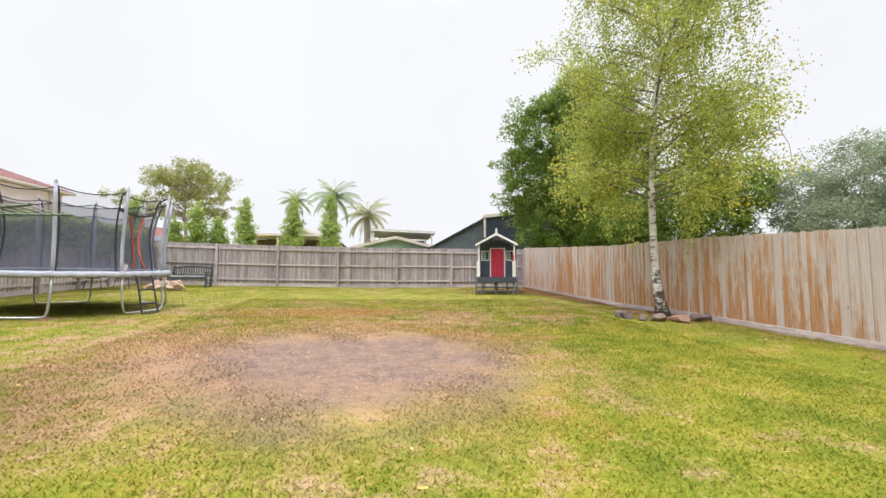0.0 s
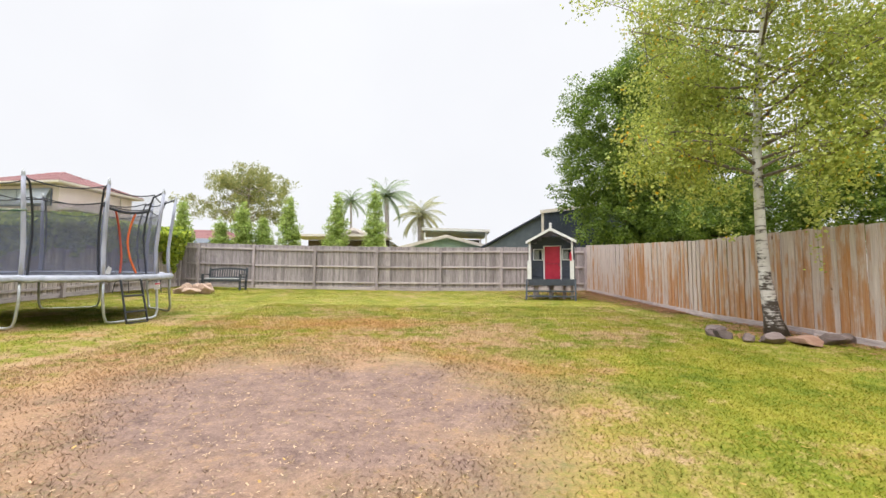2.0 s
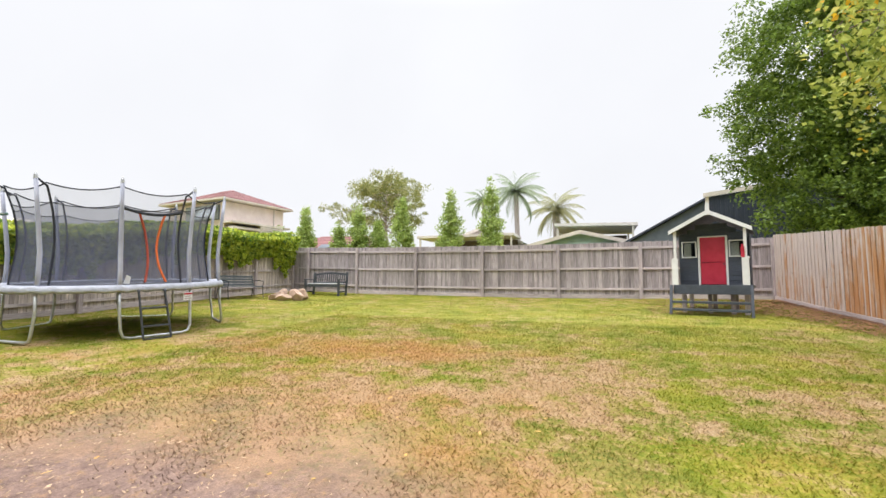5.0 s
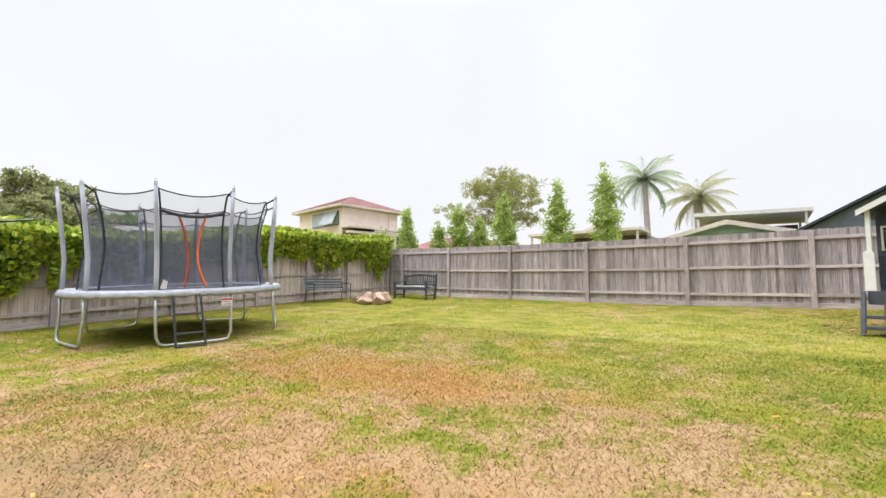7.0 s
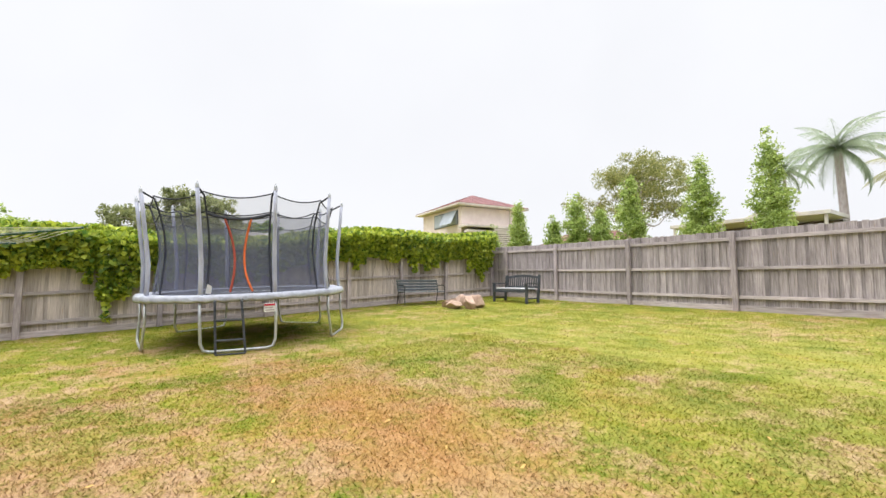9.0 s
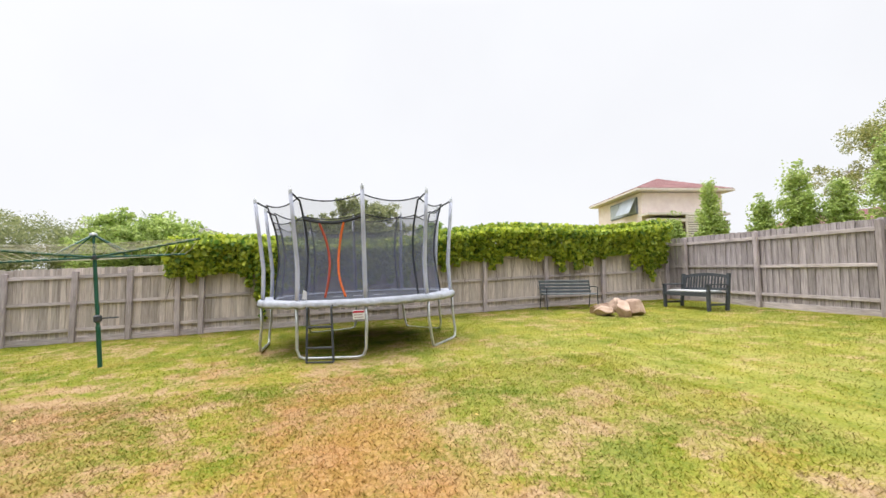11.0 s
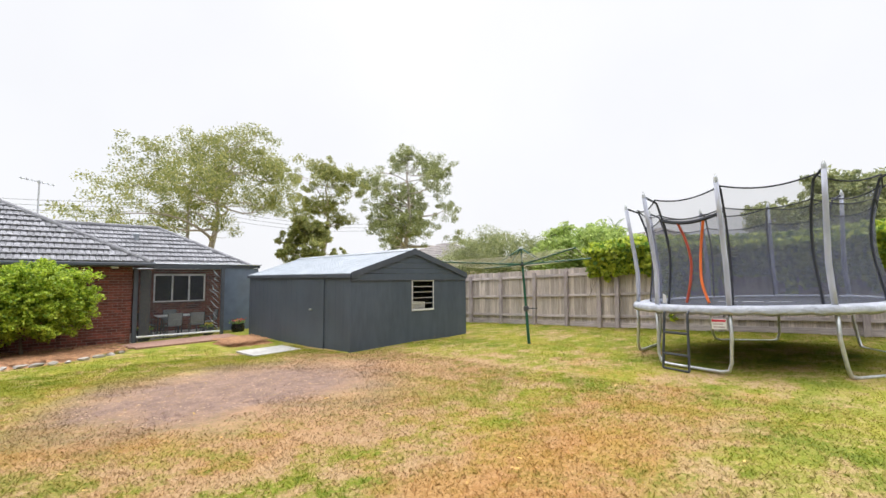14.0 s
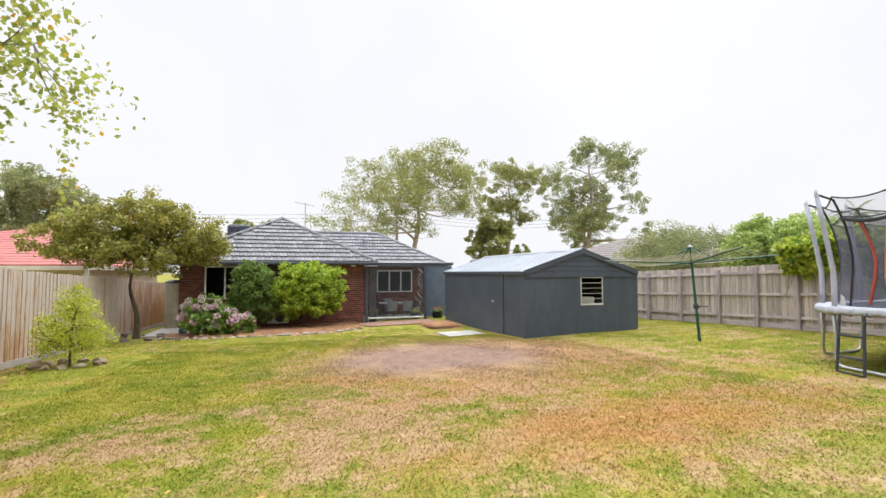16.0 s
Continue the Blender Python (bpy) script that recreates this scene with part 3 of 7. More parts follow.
def build_shed():
    x0, x1, y0, y1 = -6.95, -3.33, -2.85, 4.15
    zb, ze, za, xm = 0.0, 2.06, 2.66, -5.14
    s = thing("garden_shed", Matrix.Identity(4), "charcoal metal garden shed with a pale zinc gable roof", "shed")
    # side walls of upright sheets, each with folded seams
    for name, x, sign in (("side_wall", x1, 1), ("side_wall", x0, -1)):
        part(name, ribbed_sheet((x, y0, zb - 0.1), (x, y0, ze), (0, 1, 0), y1 - y0 - 0.032, 0.38, 0.012, 0.0035, (sign, 0, 0), 0.03), SHED_WALL, s)
    # gable wall in the pieces round its window
    wx0, wx1, wz0, wz1 = -5.76, -5.08, 1.15, 1.87
    gx, gz = (x0 - 0.03, wx0, wx1, x1 + 0.03), (zb - 0.1, wz0, wz1, ze)
    vs = [(x, y, z) for y in (y1 - 0.03, y1 + 0.03) for z in gz for x in gx]
    fs = []
    for r in range(3):
        for c in range(3):
            if (r, c) != (1, 1):
                k = r * 4 + c
                fs += [(k, k + 1, k + 5, k + 4), (k + 20, k + 21, k + 17, k + 16)]
    loop = [(0, 1), (1, 2), (2, 3), (3, 7), (7, 11), (11, 15), (15, 14), (14, 13), (13, 12), (12, 8), (8, 4), (4, 0), (5, 6), (6, 10), (10, 9), (9, 5)]
    fs += [(a, b, b + 16, a + 16) for a, b in loop]
    part("gable_wall", Geo().add(vs, fs), SHED_WALL, s)
    part("back_wall", Geo().box((x0, y0 - 0.03, zb - 0.1), (x1, y0 + 0.03, ze)), SHED_WALL, s)
    # gable boards
    k = 5
    for i in range(k):
        z0 = ze - 0.13 + i * 0.135
        half = (x1 - x0) / 2 * min(1.0, (za - z0 - 0.06) / (za - ze)) + 0.02
        if half > 0.12:
            half2 = max(half - 0.28 * (i > 0), 0.05) if z0 + 0.13 > ze else half
            part("gable_board", Geo().prism([(xm - half, z0), (xm + half, z0), (xm + half2, z0 + 0.128), (xm - half2, z0 + 0.128)], y1 + 0.03, y1 + 0.05 - 0.002 * i), SHED_WALL, s)
    part("gable_cover_strip", Geo().box((x0 - 0.02, y1 + 0.032, ze - 0.17), (x1 + 0.02, y1 + 0.058, ze - 0.135)), CHARCOAL_TRIM, s)
    # roof sheets with low ribs
    for sign in (1, -1):
        xe = xm + sign * ((x1 - x0) / 2 + 0.03)
        zl = ze - 0.01
        part("roof_sheet", ribbed_sheet((xm, y0 - 0.12, za + 0.02), (xe, y0 - 0.12, zl + 0.02), (0, 1, 0), y1 - y0 + 0.18, 0.2, 0.03, 0.014, (0, 0, 1), 0.02), ZINC, s)
        part("barge_board", Geo().prism([(xm, za - 0.1), (xe, zl - 0.1), (xe, zl + 0.045), (xm, za + 0.045)], y1 + 0.062, y1 + 0.09), CHARCOAL_TRIM, s)
        part("gutter", Geo().box((xe - 0.02 * sign, y0 - 0.12, zl - 0.085), (xe + 0.035 * sign, y1 + 0.058, zl + 0.005)), CHARCOAL_TRIM, s)
    part("ridge_cap", Geo().prism([(xm - 0.12, za), (xm, za + 0.05), (xm + 0.12, za), (xm, za + 0.062)], y0 - 0.12, y1 + 0.058), ZINC, s)
    # sliding door on the side
    d = part("door", Geo().box((x1 + 0.01, 1.25, 0.16), (x1 + 0.026, 2.85, 1.95)), SHED_WALL, s)
    part("door_handle", Geo().box((x1 + 0.026, 2.08, 1.12), (x1 + 0.07, 2.22, 1.16), c=0.01), GALV, d, "small steel pull handle")
    part("door_track", Geo().box((x1 + 0.005, 1.2, 1.955), (x1 + 0.05, 2.9, 1.985)), CHARCOAL_TRIM, s)
    # louvred window
    w = part("window", Geo().box((wx0 - 0.03, y1 + 0.03, wz0 - 0.04), (wx1 + 0.03, y1 + 0.05, wz0)).box((wx0 - 0.03, y1 + 0.03, wz1), (wx1 + 0.03, y1 + 0.05, wz1 + 0.035)).box((wx0 - 0.02, y1 + 0.03, wz0), (wx0 + 0.005, y1 + 0.05, wz1)).box((wx1 - 0.005, y1 + 0.03, wz0), (wx1 + 0.03, y1 + 0.05, wz1)), CREAM_FRAME, s, "pale grey frame")
    for i in range(5):
        z = wz0 + 0.07 + i * 0.145
        part("louvre_edge", Geo().box((wx0, y1 + 0.028, z - 0.075), (wx1, y1 + 0.04, z - 0.062), c=0.001), CREAM_FRAME, w)
        part("louvre_pane", Geo().box((wx0, -0.075, -0.003), (wx1, 0.075, 0.003), pose(0, y1, z, 62), c=0.001), CLEAR_PANE, w)
    single("storage_box", Geo().box((-5.6, 3.6, 1.016), (-5.2, 4.05, 1.33)), LIGHT_CARD, "open brown cardboard box of clutter inside the shed", "box")
    single("storage_shelf", Geo().box((-5.95, 3.5, 0.98), (-4.8, 4.05, 1.015)).box((-5.95, 3.5, 0.2), (-5.9, 4.05, 0.98)).box((-4.85, 3.5, 0.2), (-4.8, 4.05, 0.98)), RAIL_GREY, "rough timber shelf inside the dark shed", "shelf")
    single("paint_tin", Geo().lathe([(0.07, 0), (0.07, 0.17), (0.074, 0.175), (0.074, 0.185), (0.06, 0.185)], 14, pose(-5.06, 3.8, 1.016)), RED_PAINT, "small red paint tin on the shed shelf", "tin")


build_shed()


# ---- brick house ----
MORTAR = mat("grey_mortar", (0.27, 0.235, 0.21), (0.38, 0.34, 0.31), 30, 0.95, 0.3)
BRICK = mat("red_brown_brick", (0.16, 0.05, 0.038), (0.32, 0.105, 0.075), 14, 0.85, 0.35, vary=0.45, island=0.4, wear=(0.06, 0.035, 0.035), wear_at=0.6)
TILE = mat("weathered_grey_roof_tile", (0.13, 0.132, 0.145), (0.29, 0.29, 0.31), 9, 0.85, 0.35, vary=0.18, island=0.18, wear=(0.36, 0.365, 0.36), wear_at=0.6)
BARK_MULCH = mat("red_bark_mulch", (0.22, 0.10, 0.045), (0.52, 0.28, 0.14), 22, 0.95, 0.6, island=0.45)
PAVER = mat("terracotta_paver", (0.28, 0.15, 0.11), (0.42, 0.25, 0.19), 10, 0.85, 0.2, island=0.2)
WALL_IN = mat("dark_room_wall", (0.10, 0.09, 0.085), (0.15, 0.14, 0.13), 3, 0.9)
CURTAIN = mat("pale_curtain_cloth", (0.42, 0.42, 0.40), (0.55, 0.54, 0.52), 6, 0.9, stretch=(8, 8, 0.3))
HF = -4.3          # front wall
HZ = -0.15         # floor slab
HE = 2.36          # wall head


def brick_wall(name, x0, x1, y, z0, z1, holes, keep, parent, facing=1):
    """Stretcher-bond courses along x on a mortar backing; bricks inside keep are pieces of their own."""
    g = Geo()
    cuts = sorted({x0, x1, *[h[0] for h in holes], *[h[1] for h in holes]})
    for a, b in zip(cuts[:-1], cuts[1:]):
        zs = [z0, z1]
        for h in holes:
            if h[0] <= a and h[1] >= b:
                zs = [z0, h[2], h[3], z1]
        for c, d in zip(zs[::2], zs[1::2]):
            g.box((a, y - 0.11, c), (b, y - 0.006 * facing, d), c=0.0005)
    wall = part(name, g, MORTAR, parent)
    bw, bh, j = 0.23, 0.076, 0.01
    full = Geo().box((-bw / 2, -0.02, -bh / 2), (bw / 2, 0.006, bh / 2), c=0.004).mesh("brick", BRICK)
    rest, made = Geo(), 0
    rows = int((z1 - z0) / (bh + j))
    for r in range(rows):
        z = z0 + (r + 0.5) * (bh + j)
        x = x0 - (0.5 if r % 2 else 0.0) * (bw + j)
        while x < x1 - 0.02:
            a, b = max(x, x0 + 0.002), min(x + bw, x1 - 0.002)
            x += bw + j
            for h in holes:
                if h[2] - 0.03 < z < h[3] + 0.03:
                    if a < h[1] and b > h[0]:
                        if a < h[0]:
                            b = h[0] - 0.002
                        elif b > h[1]:
                            a = h[1] + 0.002
                        else:
                            b = a
            if b - a < 0.03:
                continue
            if b - a > bw - 0.001 and keep[0] < a < keep[1] and made < 290:
                part("brick", full, None, wall, at=pose((a + b) / 2, y, z))
                made += 1
            else:
                rest.box((a, y - 0.02, z - bh / 2), (b, y + 0.006, z + bh / 2), c=0.003)
    part("brickwork", rest, BRICK, wall, kind="stuff")
    return wall


def window_unit(parent, x0, x1, y, z0, z1, mullions, depth=0.06, label="white aluminium window frame"):
    """Frame, mullions, sill and real panes set into the wall's opening."""
    t = 0.055
    w = part("window", Geo().box((x0, y - depth, z0), (x1, y, z0 + t)).box((x0, y - depth, z1 - t), (x1, y, z1)).box((x0, y - depth, z0 + t), (x0 + t, y, z1 - t)).box((x1 - t, y - depth, z0 + t), (x1, y, z1 - t)), WHITE_PAINT, parent, label)
    edges = [x0 + t, *[m for m in mullions], x1 - t]
    for m in mullions:
        part("mullion", Geo().box((m - 0.03, y - depth, z0 + t), (m + 0.03, y - 0.004, z1 - t)), WHITE_PAINT, w)
    for a, b in zip(edges[:-1], edges[1:]):
        p = part("pane", Geo().box((a, y - 0.036, z0 + t), (b, y - 0.03, z1 - t), c=0.001), CLEAR_PANE, w)
        p.visible_shadow = False
    part("sill", Geo().box((x0 - 0.04, y - 0.02, z0 - 0.045), (x1 + 0.04, y + 0.05, z0 - 0.003)), BRICK, w)
    return w


def roof_face(parent, a, b, c, d, own, name="roof_face"):
    """Tiles laid in courses over the flat quad a b (eave) c d (ridge); own: how many tiles are pieces of their own."""
    a, b, c, d = Vector(a), Vector(b), Vector(c), Vector(d)
    up = ((c + d) / 2 - (a + b) / 2)
    nrm = (b - a).cross(up).normalized()
    if nrm.z < 0:
        nrm = -nrm
    along = (b - a).normalized()
    rise = nrm.cross(along) if nrm.cross(along).z > 0 else -nrm.cross(along)
    h = (d - a).dot(rise)
    g = Geo()
    g.add([a, b, c, d, a - nrm * 0.05, b - nrm * 0.05, c - nrm * 0.05, d - nrm * 0.05], [(0, 1, 2, 3), (7, 6, 5, 4), (0, 4, 5, 1), (1, 5, 6, 2), (2, 6, 7, 3), (3, 7, 4, 0)])
    face = part(name, g, TILE, parent)
    gauge, width = 0.39, 0.30
    tile = Geo()
    for i in range(2):
        x = i * 0.15
        tile.prism([(x + 0.001, 0.017), (x + 0.02, 0.034), (x + 0.075, 0.042), (x + 0.13, 0.034), (x + 0.149, 0.017), (x + 0.13, 0.004), (x + 0.075, 0.012), (x + 0.02, 0.004)], -0.01, gauge + 0.03)
    tile = tile.mesh("roof_tile", TILE)
    basis = Matrix((along, rise, nrm)).transposed().to_4x4()
    tilt = pose(0, 0, 0.055, -8, 0, 0)
    rest, made = [], 0
    rows = int(h / gauge)
    for r in range(rows):
        v = r * gauge
        f = (v + gauge * 0.6) / h
        left = (a + (d - a) * f - a).dot(along)
        right = (b + (c - b) * f - a).dot(along)
        u = left + 0.02 - (0.15 if r % 2 else 0)
        while u < right - 0.12:
            if u > left - 0.12:
                m = Matrix.Translation(a + along * u + rise * v) @ basis @ tilt
                if made < own:
                    part("roof_tile", tile, None, face, at=m)
                    made += 1
                else:
                    rest.append(m)
            u += width
    if rest:
        base = np.array([v.co for v in tile.vertices])
        g = Geo()
        faces = [tuple(p.vertices) for p in tile.polygons]
        for m in rest:
            g.add(base, faces, m)
        part("tile_courses", g, TILE, face, kind="stuff")
    return face


def ridge_line(parent, p, q):
    """Overlapping half-round caps along a hip or ridge."""
    p, q = Vector(p), Vector(q)
    n = max(2, int((q - p).length / 0.36))
    d = (q - p) / n
    for i in range(n):
        s = p + d * i
        part("ridge_tile", Geo().tube([s + Vector((0, 0, 0.025)), s + d * 1.08 + Vector((0, 0, 0.045))], [0.105, 0.09], 10), TILE, parent)


def build_house():
    h = thing("brick_house", Matrix.Identity(4), "single storey red brick house with a grey tiled hip roof", "house")
    win = (4.55, 6.07, 1.0, 2.30)
    brick_wall("front_wall", -0.1, 6.94, HF, HZ, HE, [win], (-0.2, 2.0), h)
    brick_wall("patio_wall", -4.3, -0.1, -7.6, HZ, HE, [(-3.0, -1.15, 1.02, 2.14)], (5, 6), h)
    side = Geo().box((6.83, -14, HZ), (6.94, HF - 0.12, HE)).box((-0.1, -7.5, HZ), (0.01, HF - 0.12, HE)).box((-4.3, -13.2, HZ), (-4.19, -7.72, HE)).box((-4.19, -13.2, HZ), (6.83, -13.09, HE))
    part("side_wall", side, BRICK, h)
    part("ceiling_panel", Geo().box((-4.15, -13.1, HE - 0.02), (6.8, -7.8, HE)).box((0.02, -7.79, HE - 0.02), (6.8, HF - 0.13, HE)), WALL_IN, h)
    part("inner_wall", Geo().box((0.05, -7.4, HZ), (6.8, -7.3, HE - 0.03)).box((-4.1, -10.4, HZ), (0.0, -10.3, HE - 0.03)), WALL_IN, h)
    part("floor_slab", Geo().box((-4.2, -13.1, HZ - 0.12), (6.85, HF - 0.12, HZ - 0.002)), CONCRETE, h)
    window_unit(h, *win[:2], HF, *win[2:], [5.35])
    window_unit(h, -3.0, -1.15, -7.6, 1.02, 2.14, [-2.4, -1.8], label="cream aluminium window frame")
    g = Geo()
    for i in range(9):
        g.tube([(4.65 + i * 0.05, HF - 0.25 + 0.02 * (i % 2), 1.02), (4.65 + i * 0.05, HF - 0.25 + 0.02 * (i % 2), 2.28)], 0.028, 6)
    part("curtain", g, CURTAIN, h, "pale gathered curtain")
    # roof: front hip over the bedrooms, wing hip over the living room
    ez = HE + 0.1
    ex0, ex1, ey = -0.55, 7.4, HF + 0.45
    ax, ay, az = 3.45, -7.7, 4.62
    roof_face(h, (ex1, ey, ez), (ex0, ey, ez), (ax - 0.02, ay, az), (ax + 0.02, ay, az), 290)
    roof_face(h, (ex0, ey, ez), (ex0, -7.2, ez), (ax, -11.0, az), (ax, ay, az), 0)
    roof_face(h, (ex1, -14, ez), (ex1, ey, ez), (ax, ay, az), (ax, -14, az), 0)
    for p, q in (((ex0, ey, ez), (ax, ay, az)), ((ex1, ey, ez), (ax, ay, az)), ((ax, ay, az), (ax, -14, az))):
        ridge_line(h, p, q)
    wx, wy0, wy1, wr = -4.7, -7.15, -13.6, 4.22
    roof_face(h, (0.9, wy0, ez), (wx, wy0, ez), (wx + 3.1, -10.35, wr), (3.4, -10.35, wr), 290)
    roof_face(h, (wx, wy0, ez), (wx, wy1, ez), (wx + 3.1, -10.37, wr), (wx + 3.1, -10.33, wr), 0)
    ridge_line(h, (wx, wy0, ez), (wx + 3.1, -10.35, wr))
    ridge_line(h, (wx + 3.1, -10.35, wr), (3.4, -10.35, wr))
    # eaves: soffits, fascias and gutters
    part("soffit", Geo().box((ex0, HF + 0.012, HE), (ex1, ey - 0.02, HE + 0.02)).box((ex0 + 0.02, -7.2, HE), (-0.112, HF, HE + 0.02)).box((6.95, -14, HE), (ex1 - 0.02, HF, HE + 0.02)), CHARCOAL_TRIM, h)
    part("gutter", Geo().box((ex0 - 0.1, ey - 0.015, HE + 0.01), (ex1 + 0.1, ey + 0.11, HE + 0.12), c=0.02), CHARCOAL_TRIM, h, "charcoal gutter")
    part("gutter", Geo().box((ex0 - 0.11, -7.1, HE + 0.01), (ex0 + 0.01, ey - 0.02, HE + 0.12), c=0.02), CHARCOAL_TRIM, h, "charcoal gutter")
    part("gutter", Geo().box((wx - 0.1, wy0 - 0.01, HE + 0.01), (ex0 - 0.12, wy0 + 0.11, HE + 0.12), c=0.02), CHARCOAL_TRIM, h, "charcoal gutter")
    part("gutter", Geo().box((wx - 0.11, wy1, HE + 0.01), (wx + 0.01, wy0 - 0.02, HE + 0.12), c=0.02), CHARCOAL_TRIM, h, "charcoal gutter")
    part("floodlight", Geo().box((0.28, HF + 0.15, HE - 0.07), (0.48, HF + 0.27, HE - 0.003), c=0.02), WHITE_PAINT, h, "white eave floodlight")
    # evaporative cooler and roof vent
    c = part("roof_cooler", Geo().box((5.05, -9.6, 3.6), (6.0, -8.7, 4.42), c=0.06), CHARCOAL_TRIM, h, "dark roof cooler box")
    for i in range(5):
        part("louvre", Geo().box((5.0, -9.64, 3.86 + 0.1 * i), (6.05, -8.66, 3.91 + 0.1 * i), c=0.02), CHARCOAL_TRIM, c)
    part("roof_vent", Geo().lathe([(0.09, 0), (0.09, 0.22), (0.15, 0.24), (0.15, 0.30), (0.03, 0.34)], 14, pose(-0.7, -9.2, 3.55)), ZINC, h, "pale round roof vent")
    ant = Geo().tube([(2.4, -9.5, 4.4), (2.4, -9.5, 5.75)], 0.03, 6).tube([(1.95, -9.5, 5.6), (2.95, -9.5, 5.78)], 0.022, 6)
    for i in range(7):
        ant.tube([(2.0 + 0.15 * i, -9.72, 5.61 + 0.027 * i), (2.0 + 0.15 * i, -9.28, 5.61 + 0.027 * i)], 0.012, 5)
    part("tv_antenna", ant, GALV, h, "thin aluminium television antenna")


build_house()


# ---- patio ----
CLEAR_PVC = netting("clear_plastic_blind", (0.22, 0.24, 0.27), 0.07, 0.08)
TINTED_PVC = netting("tinted_plastic_blind", (0.16, 0.20, 0.27), 0.85, 0.2)
PVC_FOLD = mat("crumpled_clear_plastic", (0.35, 0.38, 0.42), (0.8, 0.82, 0.85), 6, 0.2, 0.3, stretch=(1, 1, 0.4))
# assumed translucent sheet, added to let daylight into the dark patio
UNSEEN_ROOF = mat("unseen_brightening_roof", (0.76, 0.78, 0.8), (0.84, 0.86, 0.88), 4, 0.4, 0.05, stain=0.1, trans=0.75)
DARK_METAL = mat("dark_powder_coat", (0.03, 0.034, 0.042), (0.055, 0.06, 0.07), 12, 0.4, 0.05)


def build_patio():
    p = thing("patio_verandah", Matrix.Identity(4), "charcoal patio verandah closed by clear plastic blinds", "verandah")
    part("post", Geo().box((-2.88, HF - 0.05, HZ), (-2.77, HF + 0.06, 2.44)), CHARCOAL_TRIM, p)
    part("post", Geo().box((-0.26, HF - 0.05, HZ), (-0.14, HF + 0.06, 2.30)), CHARCOAL_TRIM, p)
    part("beam", Geo().box((-2.92, HF - 0.04, 2.30), (-0.66, HF + 0.05, 2.47)), CHARCOAL_TRIM, p)
    part("beam", Geo().box((-4.35, -5.0, 2.36), (-2.93, -4.9, 2.46)).box((-2.93, -7.0, 2.36), (-2.83, HF - 0.06, 2.46)), CHARCOAL_TRIM, p)
    # unseen roof, made translucent only to brighten the patio below
    part("roof_sheet", Geo().prism([(-2.95, 2.48), (-0.68, 2.48), (-0.68, 2.505), (-2.95, 2.505)], -7.0, HF + 0.12), UNSEEN_ROOF, p)
    part("side_roof", Geo().box((-4.4, -7.0, 2.47), (-2.96, -4.85, 2.50)), ZINC, p)
    b = part("blind", Geo().box((-2.76, HF - 0.004, 0.08), (-0.27, HF + 0.004, 2.29), c=0.001), CLEAR_PVC, p, "clear plastic cafe blind")
    part("bottom_rail", Geo().tube([(-2.76, HF, 0.06), (-0.27, HF, 0.06)], 0.035, 8), WHITE_PAINT, b)
    fold = Geo()
    rnd = random.Random(4)
    for i in range(11):
        x, z = -2.74 + rnd.uniform(0, 0.12), 0.12 + i * 0.19
        fold.tube([(x, HF + 0.02, z), (x + rnd.uniform(0.05, 0.2), HF + 0.03, z + 0.12), (x + rnd.uniform(0.1, 0.34), HF + 0.02, z + rnd.uniform(0.2, 0.34))], [0.004, rnd.uniform(0.01, 0.022), 0.003], 5)
    part("gathered_edge", fold, PVC_FOLD, b, "crumpled shiny plastic edge")
    part("side_blind", Geo().box((-4.3, -4.955, 0.0), (-2.95, -4.945, 2.35), c=0.001), TINTED_PVC, p, "tinted plastic blind")
    part("door_leaf", Geo().box((-0.62, HF - 0.06, HZ), (-0.33, HF - 0.02, 2.25)), DARK_METAL, p, "dark metal screen door standing ajar")
    # paving in front, in laid bricks
    pav = thing("patio_paving", Matrix.Identity(4), "terracotta brick paving edging the concrete patio", "paving", kind="structure")
    slab = Geo().box((-4.6, -7.45, HZ - 0.2), (-0.12, -3.55, HZ + 0.03))
    part("slab", slab, CONCRETE, pav, "pale concrete slab")
    blk = Geo().box((-0.11, -0.055, -0.04), (0.11, 0.055, 0.03), c=0.006).mesh("paver", PAVER)
    for r in range(14):
        for c in range(13):
            x, y = -2.75 + c * 0.23 + (0.115 if r % 2 else 0), -3.48 + r * 0.118
            if x < 0.25 - 0.02 * r:
                part("paver", blk, None, pav, at=pose(x, y, G(x, y) + 0.025))


build_patio()


def outdoor_chair(m):
    c = thing("patio_chair", m, "grey metal patio chair beside the patio table", "chair", "chairs round the patio table")
    for x in (-0.22, 0.22):
        part("leg", Geo().tube([(x, 0.22, 0), (x, 0.2, 0.43)], 0.014, 6), DARK_METAL, c)
        part("leg", Geo().tube([(x, -0.24, 0), (x, -0.2, 0.43), (x, -0.28, 0.88)], 0.014, 6), DARK_METAL, c)
        part("armrest", Geo().tube([(x, 0.2, 0.43), (x, 0.2, 0.63), (x, -0.22, 0.65)], 0.014, 6), DARK_METAL, c)
    part("seat", Geo().box((-0.22, -0.2, 0.42), (0.22, 0.22, 0.44)), GALV_DARK, c)
    part("backrest", Geo().box((-0.21, -0.008, 0), (0.21, 0.008, 0.42), pose(0, -0.215, 0.46, 9)), GALV_DARK, c)
    return c


